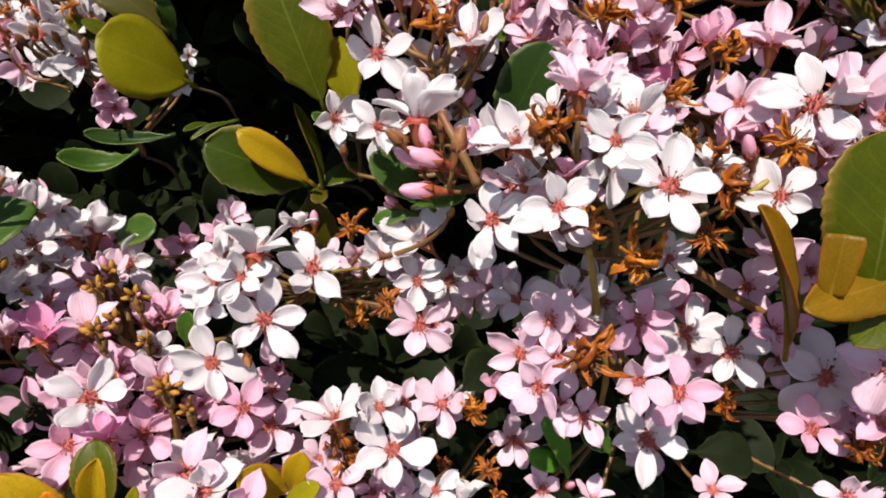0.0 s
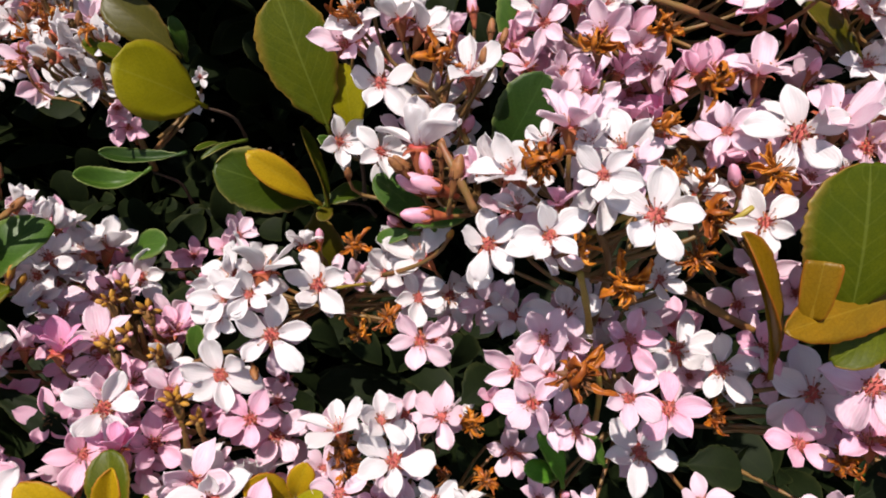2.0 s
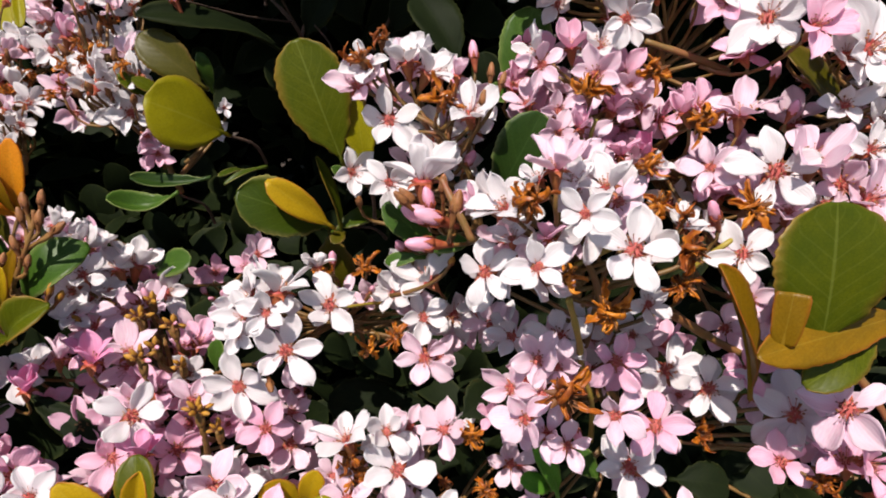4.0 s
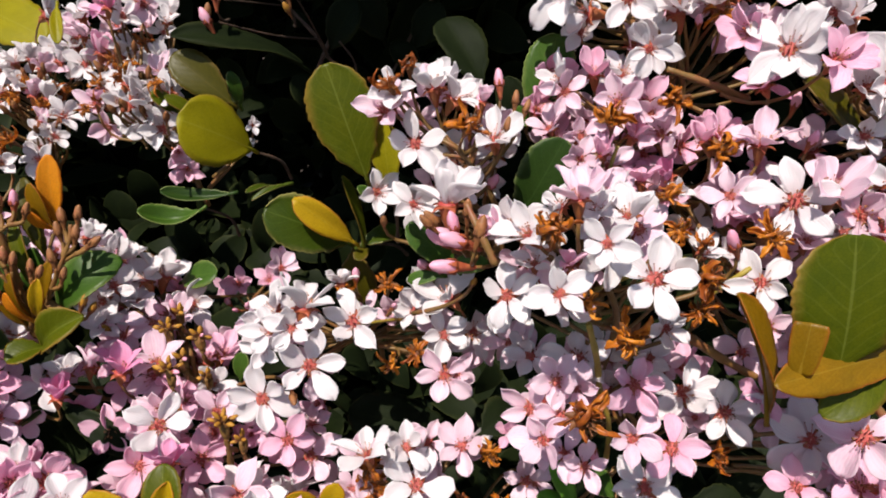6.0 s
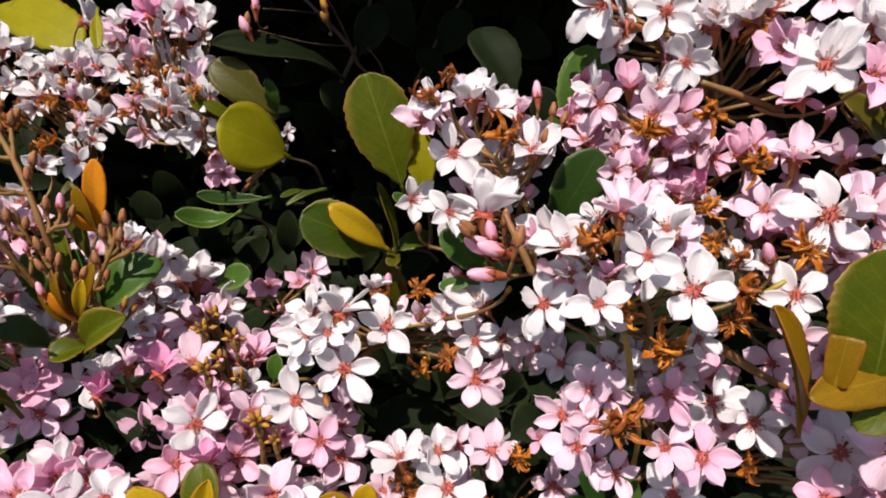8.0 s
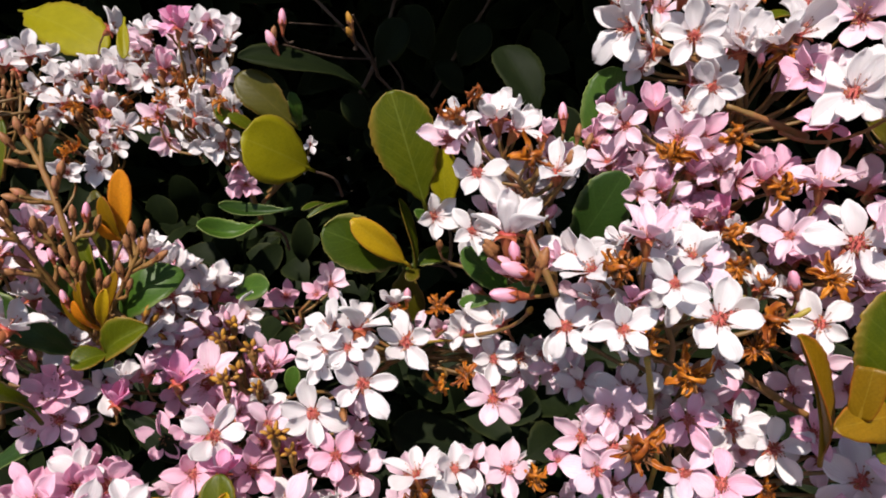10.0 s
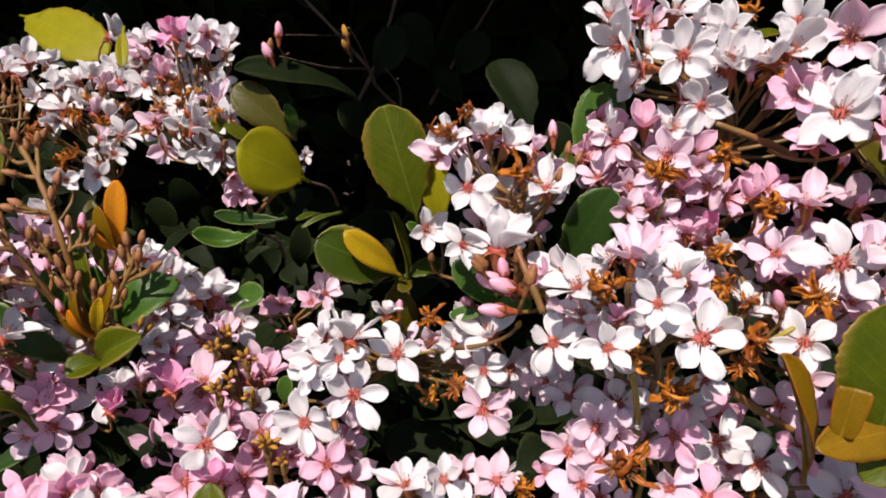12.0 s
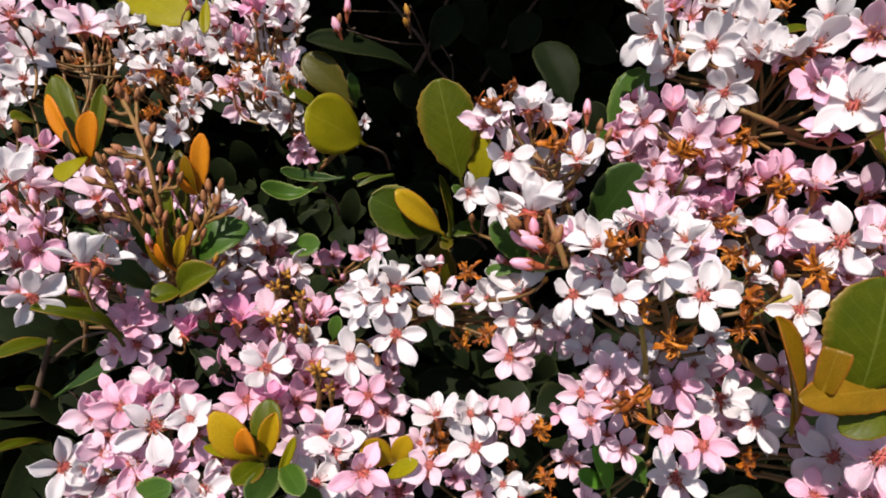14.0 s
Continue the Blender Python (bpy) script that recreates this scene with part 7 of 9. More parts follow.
bud(c, (-0.2038, 0.2734, 0.7765), (0.3, -0.35, 0.89), 0.0060, "r")
bud(c, (-0.2235, 0.2642, 0.7672), (-0.16, -0.56, 0.81), 0.0060, "r")
withered(c, (-0.2068, 0.2653, 0.7707), (0.24, -0.45, 0.86), 0.0140)
withered(c, (-0.222, 0.279, 0.7793), (-0.02, -0.55, 0.83), 0.0130)
withered(c, (-0.2388, 0.2768, 0.7749), (-0.02, -0.92, 0.39), 0.0140)
withered(c, (-0.1965, 0.2615, 0.7694), (0.36, -0.72, 0.6), 0.0130)
bud(c, (-0.2037, 0.2524, 0.7613), (0.25, -0.59, 0.77), 0.0054, "r")

c = cluster("leaning corymb of white flowers beside a yellow leaf", (-0.1166, 0.2257, 0.736), (-0.1376, 0.2244, 0.7834))
flower(c, (-0.1805, 0.2702, 0.8115), (0.04, -0.66, 0.75), 0.0179, 72, "w", 0.40)
flower(c, (-0.1378, 0.2144, 0.8207), (0.26, -0.13, 0.96), 0.0168, 51, "d", 0.62)
flower(c, (-0.1392, 0.2270, 0.8161), (0.62, -0.74, 0.25), 0.0164, 48, "w", 0.30)
flower(c, (-0.1350, 0.2373, 0.8201), (0.53, -0.81, -0.25), 0.0191, -108, "b", 0.30)
flower(c, (-0.1336, 0.2534, 0.8115), (0.34, -0.49, 0.81), 0.0140, 75, "w", 0.35)
flower(c, (-0.1385, 0.2599, 0.8061), (0.21, -0.97, 0.15), 0.0124, 171, "w", 0.30)
flower(c, (-0.1861, 0.2788, 0.8015), (0.26, -0.08, 0.96), 0.0164, 45, "b", 0.50)
flower(c, (-0.1707, 0.2628, 0.7966), (0.25, -0.07, 0.97), 0.0214, 42, "p", 0.50)
flower(c, (-0.1523, 0.2452, 0.7984), (0.54, 0.06, 0.84), 0.0229, 21, "w", 0.45)
flower(c, (-0.1944, 0.2891, 0.7864), (0.41, -0.84, 0.36), 0.0215, 138, "w", 0.20)
flower(c, (-0.1609, 0.2387, 0.7857), (0.38, -0.38, 0.84), 0.0148, 48, "w", 0.40)
flower(c, (-0.1589, 0.2300, 0.7806), (0.22, -0.01, 0.98), 0.0145, 30, "p", 0.60)
flower(c, (-0.1367, 0.2149, 0.7917), (0.64, 0.13, 0.76), 0.0184, 21, "w", 0.50)
flower(c, (-0.1335, 0.2103, 0.7852), (0.86, -0.21, 0.47), 0.0242, 153, "w", 0.35)
flower(c, (-0.1633, 0.2422, 0.7671), (0.34, -0.94, -0.05), 0.0185, -120, "b", 0.35)
flower(c, (-0.1271, 0.2248, 0.7940), (-0.31, -0.31, 0.90), 0.0215, 159, "b", 0.45)
flower(c, (-0.1221, 0.2171, 0.7881), (-0.25, -0.71, 0.66), 0.0199, 174, "w", 0.45)
flower(c, (-0.1246, 0.2120, 0.7748), (0.31, -0.94, 0.16), 0.0200, -105, "w", 0.12)
flower(c, (-0.1295, 0.2117, 0.7804), (0.34, -0.84, 0.43), 0.0136, 93, "w", 0.40)
flower(c, (-0.1153, 0.2080, 0.7592), (0.43, -0.90, -0.12), 0.0152, -99, "p", 0.45)
flower(c, (-0.1178, 0.2073, 0.7669), (0.35, -0.93, -0.13), 0.0156, -126, "b", 0.40)
flower(c, (-0.0884, 0.2142, 0.7762), (0.30, -0.85, 0.44), 0.0094, 72, "w", 0.40)
flower(c, (-0.0922, 0.2116, 0.7693), (0.30, -0.95, 0.08), 0.0088, -105, "w", 0.40)
flower(c, (-0.1819, 0.2832, 0.7935), (-0.03, -0.73, 0.69), 0.0202, 30, "w", 0.35)
flower(c, (-0.1592, 0.2667, 0.7974), (0.17, -0.69, 0.7), 0.0202, 60, "w", 0.35)
flower(c, (-0.1385, 0.2464, 0.7935), (0.28, -0.73, 0.62), 0.0202, 16, "w", 0.35)
flower(c, (-0.1676, 0.2496, 0.7757), (-0.08, -0.9, 0.43), 0.0202, 30, "w", 0.30)
flower(c, (-0.1475, 0.2299, 0.7807), (0.2, -0.82, 0.54), 0.0224, 41, "w", 0.25)
flower(c, (-0.1757, 0.2662, 0.7562), (0.04, -0.97, 0.25), 0.0168, 25, "w", 0.45)
flower(c, (-0.1264, 0.2275, 0.7544), (0.34, -0.92, 0.17), 0.0179, 21, "p", 0.40)
flower(c, (-0.1489, 0.2359, 0.8202), (-0.04, -0.65, 0.76), 0.0179, 31, "d", 0.50)
flower(c, (-0.1470, 0.2573, 0.8163), (0.25, -0.59, 0.77), 0.0202, 32, "w", 0.35)
flower(c, (-0.1520, 0.2346, 0.8175), (0.06, -0.64, 0.77), 0.0179, 24, "b", 0.40)
flower(c, (-0.1912, 0.2894, 0.8061), (-0.03, -0.73, 0.69), 0.0202, 30, "b", 0.35)
flower(c, (-0.2019, 0.2994, 0.7993), (0.06, -0.64, 0.77), 0.0190, 24, "b", 0.40)
flower(c, (-0.1557, 0.2649, 0.7935), (0.15, -0.62, 0.77), 0.0179, 18, "w", 0.40)
flower(c, (-0.1316, 0.2373, 0.7847), (0.41, -0.8, 0.45), 0.0190, 16, "w", 0.40)
flower(c, (-0.1349, 0.2319, 0.7765), (0.32, -0.87, 0.36), 0.0179, 20, "w", 0.40)
flower(c, (-0.1445, 0.2299, 0.7730), (0.14, -0.95, 0.26), 0.0179, 23, "w", 0.35)
flower(c, (-0.1654, 0.2581, 0.7801), (0.1, -0.84, 0.54), 0.0190, 4, "w", 0.35)
flower(c, (-0.1283, 0.2305, 0.7672), (0.42, -0.83, 0.36), 0.0179, 18, "w", 0.40)
flower(c, (-0.1357, 0.2479, 0.7963), (0.27, -0.66, 0.7), 0.0190, 14, "w", 0.40)
flower(c, (-0.1519, 0.2460, 0.8102), (0.06, -0.64, 0.77), 0.0190, 24, "b", 0.40)
flower(c, (-0.1551, 0.2809, 0.8047), (0.15, -0.62, 0.77), 0.0190, 18, "b", 0.35)
flower(c, (-0.1406, 0.2761, 0.8130), (0.36, -0.62, 0.69), 0.0168, 8, "w", 0.45)
flower(c, (-0.0985, 0.2304, 0.7626), (0.33, -0.9, 0.27), 0.0123, 20, "w", 0.50)
flower(c, (-0.2037, 0.3089, 0.7819), (0.09, -0.78, 0.62), 0.0190, 24, "w", 0.40)
flower(c, (-0.1793, 0.2816, 0.7900), (0.09, -0.78, 0.62), 0.0179, 24, "b", 0.35)
withered(c, (-0.1399, 0.2251, 0.7964), (-0.02, -0.8, 0.6), 0.0130)
withered(c, (-0.1596, 0.2355, 0.7886), (0.48, -0.75, 0.46), 0.0130)
withered(c, (-0.1699, 0.2388, 0.7756), (-0.25, -0.73, 0.63), 0.0120)
withered(c, (-0.1203, 0.2165, 0.7855), (0.35, -0.86, 0.37), 0.0130)
withered(c, (-0.1375, 0.223, 0.7982), (0.02, -0.48, 0.88), 0.0110)
bud(c, (-0.1414, 0.2354, 0.8016), (0.3, -0.35, 0.89), 0.0054, "r")
bud(c, (-0.0997, 0.2134, 0.8143), (-0.34, -0.16, 0.93), 0.0075, "p", BARK, 0.0004, (-0.0965, 0.2230, 0.8090))
bud(c, (-0.1004, 0.2139, 0.8174), (0.13, 0.08, 0.99), 0.0054, "r", BARK, 0.0004, (-0.0965, 0.2230, 0.8090))
bud(c, (-0.0957, 0.2119, 0.8225), (0.03, 0.03, 1), 0.0068, "p", BARK, 0.0004, (-0.0950, 0.2217, 0.8160))
bud(c, (-0.0708, 0.2207, 0.8229), (-0.27, 0.02, 0.96), 0.0056, "g", BARK, 0.0004, (-0.0718, 0.2300, 0.8130))
bud(c, (-0.0706, 0.2194, 0.8187), (-0.29, -0.44, 0.85), 0.0050, "g", BARK, 0.0004, (-0.0718, 0.2300, 0.8130))
stem(c, [(-0.0772, 0.3205, 0.7864), (-0.0791, 0.3088, 0.7973), (-0.0942, 0.3097, 0.8134), (-0.1212, 0.3192, 0.8375), (-0.1503, 0.3331, 0.872)], 0.0011, BARK)
stem(c, [(-0.0791, 0.3088, 0.7973), (-0.0857, 0.252, 0.8062), (-0.098, 0.218, 0.8153)], 0.0005, BARK)
stem(c, [(-0.0769, 0.308, 0.7952), (-0.0736, 0.2573, 0.8164), (-0.0711, 0.2258, 0.8266)], 0.0005, BARK)
stem(c, [(-0.0942, 0.3097, 0.8134), (-0.0942, 0.2574, 0.8192), (-0.0958, 0.2217, 0.8231)], 0.0004, BARK)
stem(c, [(-0.0354, 0.3482, 0.7454), (-0.0623, 0.335, 0.7681), (-0.0772, 0.3205, 0.7864)], 0.0013, BARK)
bud(c, (-0.1453, 0.2283, 0.8003), (0.16, -0.12, 0.98), 0.0060, "r")
bud(c, (-0.1619, 0.2443, 0.7911), (-0.31, -0.32, 0.9), 0.0060, "r")
bud(c, (-0.1285, 0.2162, 0.7938), (0.28, -0.22, 0.93), 0.0060, "r")
bud(c, (-0.1361, 0.2104, 0.7831), (-0.06, -0.56, 0.83), 0.0060, "r")
bud(c, (-0.1192, 0.2052, 0.7801), (0.34, -0.54, 0.77), 0.0054, "r")
withered(c, (-0.1501, 0.2325, 0.7981), (0.1, -0.88, 0.47), 0.0130)
withered(c, (-0.1349, 0.2312, 0.805), (-0.09, -0.61, 0.79), 0.0130)
withered(c, (-0.1403, 0.216, 0.7941), (0, -0.75, 0.67), 0.0120)
withered(c, (-0.1232, 0.2108, 0.7929), (-0.16, -0.53, 0.83), 0.0120)
withered(c, (-0.1563, 0.2307, 0.7829), (0.09, -0.62, 0.78), 0.0130)
bud(c, (-0.1445, 0.2156, 0.7802), (-0.14, -0.65, 0.75), 0.0054, "r")
bud(c, (-0.1288, 0.2073, 0.7822), (0.13, -0.53, 0.84), 0.0054, "r")
flower(c, (-0.1343, 0.2216, 0.7734), (0.18, -0.95, 0.27), 0.0188, 57, "w", 0.42)
flower(c, (-0.2004, 0.3037, 0.7895), (0.3, -0.92, 0.26), 0.0178, 6, "w", 0.33)
flower(c, (-0.1697, 0.2476, 0.7764), (0.12, -0.95, 0.28), 0.0192, 10, "b", 0.42)
flower(c, (-0.1525, 0.2552, 0.7914), (0.27, -0.55, 0.79), 0.0194, 32, "w", 0.29)
flower(c, (-0.1434, 0.2311, 0.7910), (-0.08, -0.74, 0.66), 0.0201, 39, "w", 0.34)

c = cluster("few pale flowers half hidden in the shade", (-0.1006, 0.2321, 0.6556), (-0.0993, 0.2175, 0.6932))
flower(c, (-0.1082, 0.2262, 0.6959), (0.31, -0.78, 0.55), 0.0183, 81, "p", 0.30)
flower(c, (-0.0792, 0.2006, 0.7181), (0.44, -0.74, 0.51), 0.0159, 48, "b", 0.20)
flower(c, (-0.1198, 0.2423, 0.6841), (0.06, -0.64, 0.77), 0.0190, 24, "p", 0.45)
flower(c, (-0.0841, 0.2191, 0.7107), (0.07, -0.71, 0.7), 0.0202, 64, "b", 0.40)
bud(c, (-0.091, 0.1884, 0.7055), (0.15, -0.62, 0.77), 0.0061, "p")
bud(c, (-0.1089, 0.213, 0.6927), (-0.06, -0.56, 0.83), 0.0054, "p")
bud(c, (-0.0998, 0.1992, 0.6977), (-0.32, -0.77, 0.56), 0.0041, "p")

c = bud_spray("upright spray of russet flower buds with green leaves", (-0.1576, 0.1545, 0.7065), (-0.1513, 0.1508, 0.7421))
stem(c, [(-0.1554, 0.1512, 0.7144), (-0.1532, 0.1477, 0.7314), (-0.1535, 0.1475, 0.7467), (-0.1547, 0.1468, 0.7613), (-0.1599, 0.1516, 0.7741), (-0.1668, 0.1575, 0.7830), (-0.1739, 0.1631, 0.7892)], 0.0013, SPRAY)
stem(c, [(-0.1639, 0.1547, 0.7791), (-0.1656, 0.1587, 0.7850), (-0.1672, 0.1622, 0.7901)], 0.0008, SPRAY)
stem(c, [(-0.1583, 0.1498, 0.7703), (-0.1627, 0.1470, 0.7725), (-0.1661, 0.1443, 0.7746)], 0.0008, SPRAY)
stem(c, [(-0.1531, 0.1465, 0.7581), (-0.1502, 0.1494, 0.7609), (-0.1500, 0.1520, 0.7658)], 0.0007, SPRAY)
stem(c, [(-0.1560, 0.1507, 0.7159), (-0.1579, 0.1444, 0.7349), (-0.1605, 0.1404, 0.7477), (-0.1630, 0.1374, 0.7581), (-0.1662, 0.1348, 0.7671)], 0.0010, SPRAY)
stem(c, [(-0.1599, 0.1429, 0.7392), (-0.1620, 0.1392, 0.7480), (-0.1672, 0.1359, 0.7516)], 0.0008, SPRAY)
stem(c, [(-0.1585, 0.1451, 0.7544), (-0.1594, 0.1442, 0.7594), (-0.1623, 0.1440, 0.7642)], 0.0008, SPRAY)
stem(c, [(-0.1537, 0.1499, 0.7181), (-0.1428, 0.1462, 0.7348), (-0.1355, 0.1450, 0.7464), (-0.1311, 0.1466, 0.7552), (-0.1304, 0.1481, 0.7602)], 0.0009, SPRAY)
stem(c, [(-0.1344, 0.1459, 0.7479), (-0.1284, 0.1451, 0.7515), (-0.1235, 0.1452, 0.7549)], 0.0007, SPRAY)
stem(c, [(-0.1536, 0.1511, 0.7160), (-0.1489, 0.1530, 0.7320), (-0.1466, 0.1565, 0.7449), (-0.1431, 0.1594, 0.7543)], 0.0008, PEDICEL)
stem(c, [(-0.1530, 0.1474, 0.7263), (-0.1530, 0.1440, 0.7396), (-0.1535, 0.1442, 0.7469)], 0.0008, SPRAY)
stem(c, [(-0.1533, 0.1469, 0.7211), (-0.1460, 0.1444, 0.7366), (-0.1453, 0.1439, 0.7444)], 0.0008, SPRAY)
bud(c, (-0.1762, 0.1594, 0.7867), (-0.49, -0.09, 0.87), 0.0056, "r", SPRAY, 0.0007, (-0.1695, 0.1596, 0.7853))
bud(c, (-0.1743, 0.1627, 0.7906), (-0.17, 0.05, 0.98), 0.0056, "r", SPRAY, 0.0007, (-0.1713, 0.1610, 0.7868))
bud(c, (-0.1727, 0.1641, 0.7863), (-0.08, 0.07, 0.99), 0.0056, "r", SPRAY, 0.0007, (-0.1704, 0.1603, 0.7861))
bud(c, (-0.1671, 0.1620, 0.7897), (0.21, 0.10, 0.97), 0.0056, "r", SPRAY, 0.0007, (-0.1658, 0.1591, 0.7857))
bud(c, (-0.1681, 0.1657, 0.7905), (0.48, 0.10, 0.87), 0.0056, "r", SPRAY, 0.0007, (-0.1668, 0.1613, 0.7888))
bud(c, (-0.1699, 0.1543, 0.7819), (-0.85, -0.40, 0.35), 0.0056, "r", SPRAY, 0.0007, (-0.1651, 0.1560, 0.7808))
bud(c, (-0.1577, 0.1542, 0.7788), (0.32, 0.12, 0.94), 0.0056, "r", SPRAY, 0.0007, (-0.1599, 0.1516, 0.7741))
bud(c, (-0.1574, 0.1499, 0.7747), (0.11, 0.09, 0.99), 0.0056, "r", SPRAY, 0.0007, (-0.1573, 0.1492, 0.7677))
bud(c, (-0.1662, 0.1447, 0.7731), (-0.83, -0.40, 0.40), 0.0056, "r", SPRAY, 0.0007, (-0.1611, 0.1481, 0.7717))
bud(c, (-0.1660, 0.1480, 0.7730), (-0.77, -0.28, 0.57), 0.0056, "r", SPRAY, 0.0007, (-0.1594, 0.1491, 0.7708))
bud(c, (-0.1536, 0.1498, 0.7646), (0.09, 0.10, 0.99), 0.0056, "r", SPRAY, 0.0007, (-0.1527, 0.1469, 0.7584))
bud(c, (-0.1464, 0.1505, 0.7621), (0.37, 0.11, 0.92), 0.0050, "r", SPRAY, 0.0007, (-0.1513, 0.1483, 0.7598))
bud(c, (-0.1674, 0.1368, 0.7712), (-0.41, -0.09, 0.91), 0.0056, "r", SPRAY, 0.0007, (-0.1654, 0.1355, 0.7648))
bud(c, (-0.1658, 0.1349, 0.7671), (-0.57, -0.16, 0.81), 0.0056, "r", SPRAY, 0.0007, (-0.1642, 0.1365, 0.7615))
bud(c, (-0.1682, 0.1326, 0.7654), (-0.80, -0.37, 0.47), 0.0056, "r", SPRAY, 0.0007, (-0.1646, 0.1361, 0.7626))
bud(c, (-0.1623, 0.1424, 0.7632), (0.02, 0.09, 1.00), 0.0056, "r", SPRAY, 0.0007, (-0.1592, 0.1444, 0.7581))
bud(c, (-0.1610, 0.1449, 0.7612), (-0.18, 0.04, 0.98), 0.0056, "r", SPRAY, 0.0007, (-0.1586, 0.1450, 0.7550))
bud(c, (-0.1597, 0.1453, 0.7594), (0.27, 0.13, 0.95), 0.0052, "r", SPRAY, 0.0007, (-0.1585, 0.1451, 0.7544))
bud(c, (-0.1666, 0.1356, 0.7509), (-0.85, -0.43, 0.32), 0.0056, "r", SPRAY, 0.0007, (-0.1620, 0.1392, 0.7480))
bud(c, (-0.1639, 0.1378, 0.7524), (-0.68, -0.20, 0.71), 0.0056, "r", SPRAY, 0.0007, (-0.1618, 0.1397, 0.7469))
bud(c, (-0.1642, 0.1412, 0.7524), (-0.08, 0.08, 0.99), 0.0050, "r", SPRAY, 0.0007, (-0.1615, 0.1401, 0.7458))
bud(c, (-0.1556, 0.1444, 0.7522), (-0.19, 0.05, 0.98), 0.0056, "r", SPRAY, 0.0007, (-0.1534, 0.1442, 0.7460))
bud(c, (-0.1536, 0.1447, 0.7479), (0.08, 0.11, 0.99), 0.0056, "r", SPRAY, 0.0007, (-0.1531, 0.1440, 0.7414))
bud(c, (-0.1517, 0.1451, 0.7460), (0.25, 0.14, 0.96), 0.0056, "r", SPRAY, 0.0007, (-0.1530, 0.1440, 0.7396))
bud(c, (-0.1549, 0.1424, 0.7458), (-0.39, -0.02, 0.92), 0.0052, "r", SPRAY, 0.0007, (-0.1530, 0.1440, 0.7396))
bud(c, (-0.1453, 0.1439, 0.7444), (0.16, 0.13, 0.98), 0.0052, "r", SPRAY, 0.0007, (-0.1458, 0.1443, 0.7385))
bud(c, (-0.1437, 0.1443, 0.7425), (0.43, 0.13, 0.89), 0.0050, "r", SPRAY, 0.0007, (-0.1460, 0.1444, 0.7366))
bud(c, (-0.1326, 0.1481, 0.7606), (-0.03, 0.09, 1.00), 0.0056, "r", SPRAY, 0.0007, (-0.1317, 0.1464, 0.7541))
bud(c, (-0.1288, 0.1498, 0.7609), (0.24, 0.12, 0.96), 0.0056, "r", SPRAY, 0.0007, (-0.1311, 0.1466, 0.7552))
bud(c, (-0.1294, 0.1469, 0.7553), (0.23, 0.13, 0.96), 0.0056, "r", SPRAY, 0.0007, (-0.1333, 0.1458, 0.7508))
bud(c, (-0.1238, 0.1447, 0.7541), (0.79, 0.03, 0.62), 0.0056, "r", SPRAY, 0.0007, (-0.1292, 0.1452, 0.7510))
bud(c, (-0.1369, 0.1444, 0.7477), (-0.12, 0.08, 0.99), 0.0056, "r", SPRAY, 0.0007, (-0.1383, 0.1455, 0.7421))
bud(c, (-0.1346, 0.1477, 0.7558), (-0.12, 0.08, 0.99), 0.0056, "r", SPRAY, 0.0007, (-0.1339, 0.1456, 0.7497))
bud(c, (-0.1360, 0.1448, 0.7415), (0.35, 0.12, 0.93), 0.0052, "r", SPRAY, 0.0007, (-0.1410, 0.1459, 0.7377))
bud(c, (-0.1498, 0.1513, 0.7645), (0.13, 0.11, 0.99), 0.0062, "p", SPRAY, 0.0007, (-0.1509, 0.1487, 0.7602))
bud(c, (-0.1589, 0.1429, 0.7523), (-0.19, 0.03, 0.98), 0.0048, "p", SPRAY, 0.0007, (-0.1598, 0.1414, 0.7445))
bud(c, (-0.1565, 0.1410, 0.7368), (-0.20, 0.04, 0.98), 0.0056, "p", SPRAY, 0.0007, (-0.1576, 0.1452, 0.7326))
bud(c, (-0.1318, 0.1444, 0.7309), (0.41, 0.14, 0.90), 0.0056, "g", SPRAY, 0.0007, (-0.1442, 0.1466, 0.7328))
bud(c, (-0.1307, 0.1464, 0.7279), (0.57, 0.12, 0.81), 0.0050, "g", SPRAY, 0.0007, (-0.1455, 0.1471, 0.7307))
leaf(c, (-0.1432, 0.1597, 0.7549), (-0.1405, 0.1612, 0.7795), (0.3, -0.82, 0.5), 0.0078, "o", 0.05, 0.25)
leaf(c, (-0.1438, 0.1593, 0.7542), (-0.1465, 0.1572, 0.7708), (-0.2, -0.84, 0.5), 0.0064, "a", 0.08, 0.20)
leaf(c, (-0.1441, 0.1589, 0.7536), (-0.1483, 0.1547, 0.7620), (-0.3, -0.7, 0.6), 0.0042, "o", 0.10, 0.30)
leaf(c, (-0.1475, 0.1567, 0.7434), (-0.1544, 0.1657, 0.7696), (0, -0.8, 0.6), 0.0080, "n", 0.08, 0.15)
leaf(c, (-0.1523, 0.1543, 0.7309), (-0.1589, 0.1614, 0.7553), (-0.1, -0.85, 0.5), 0.0060, "v", 0.08, 0.20)
leaf(c, (-0.1497, 0.1513, 0.7287), (-0.1444, 0.1530, 0.7442), (0.3, -0.8, 0.5), 0.0044, "a", 0.08, 0.30)
leaf(c, (-0.1514, 0.1467, 0.7247), (-0.1518, 0.1431, 0.7444), (-0.3, -0.8, 0.5), 0.0050, "a", 0.10, 0.30)
leaf(c, (-0.1486, 0.1456, 0.7262), (-0.1431, 0.1433, 0.7425), (0.35, -0.8, 0.5), 0.0050, "t", 0.10, 0.30)
leaf(c, (-0.1502, 0.1447, 0.7249), (-0.1532, 0.1401, 0.7387), (-0.2, -0.8, 0.5), 0.0042, "o", 0.10, 0.30)
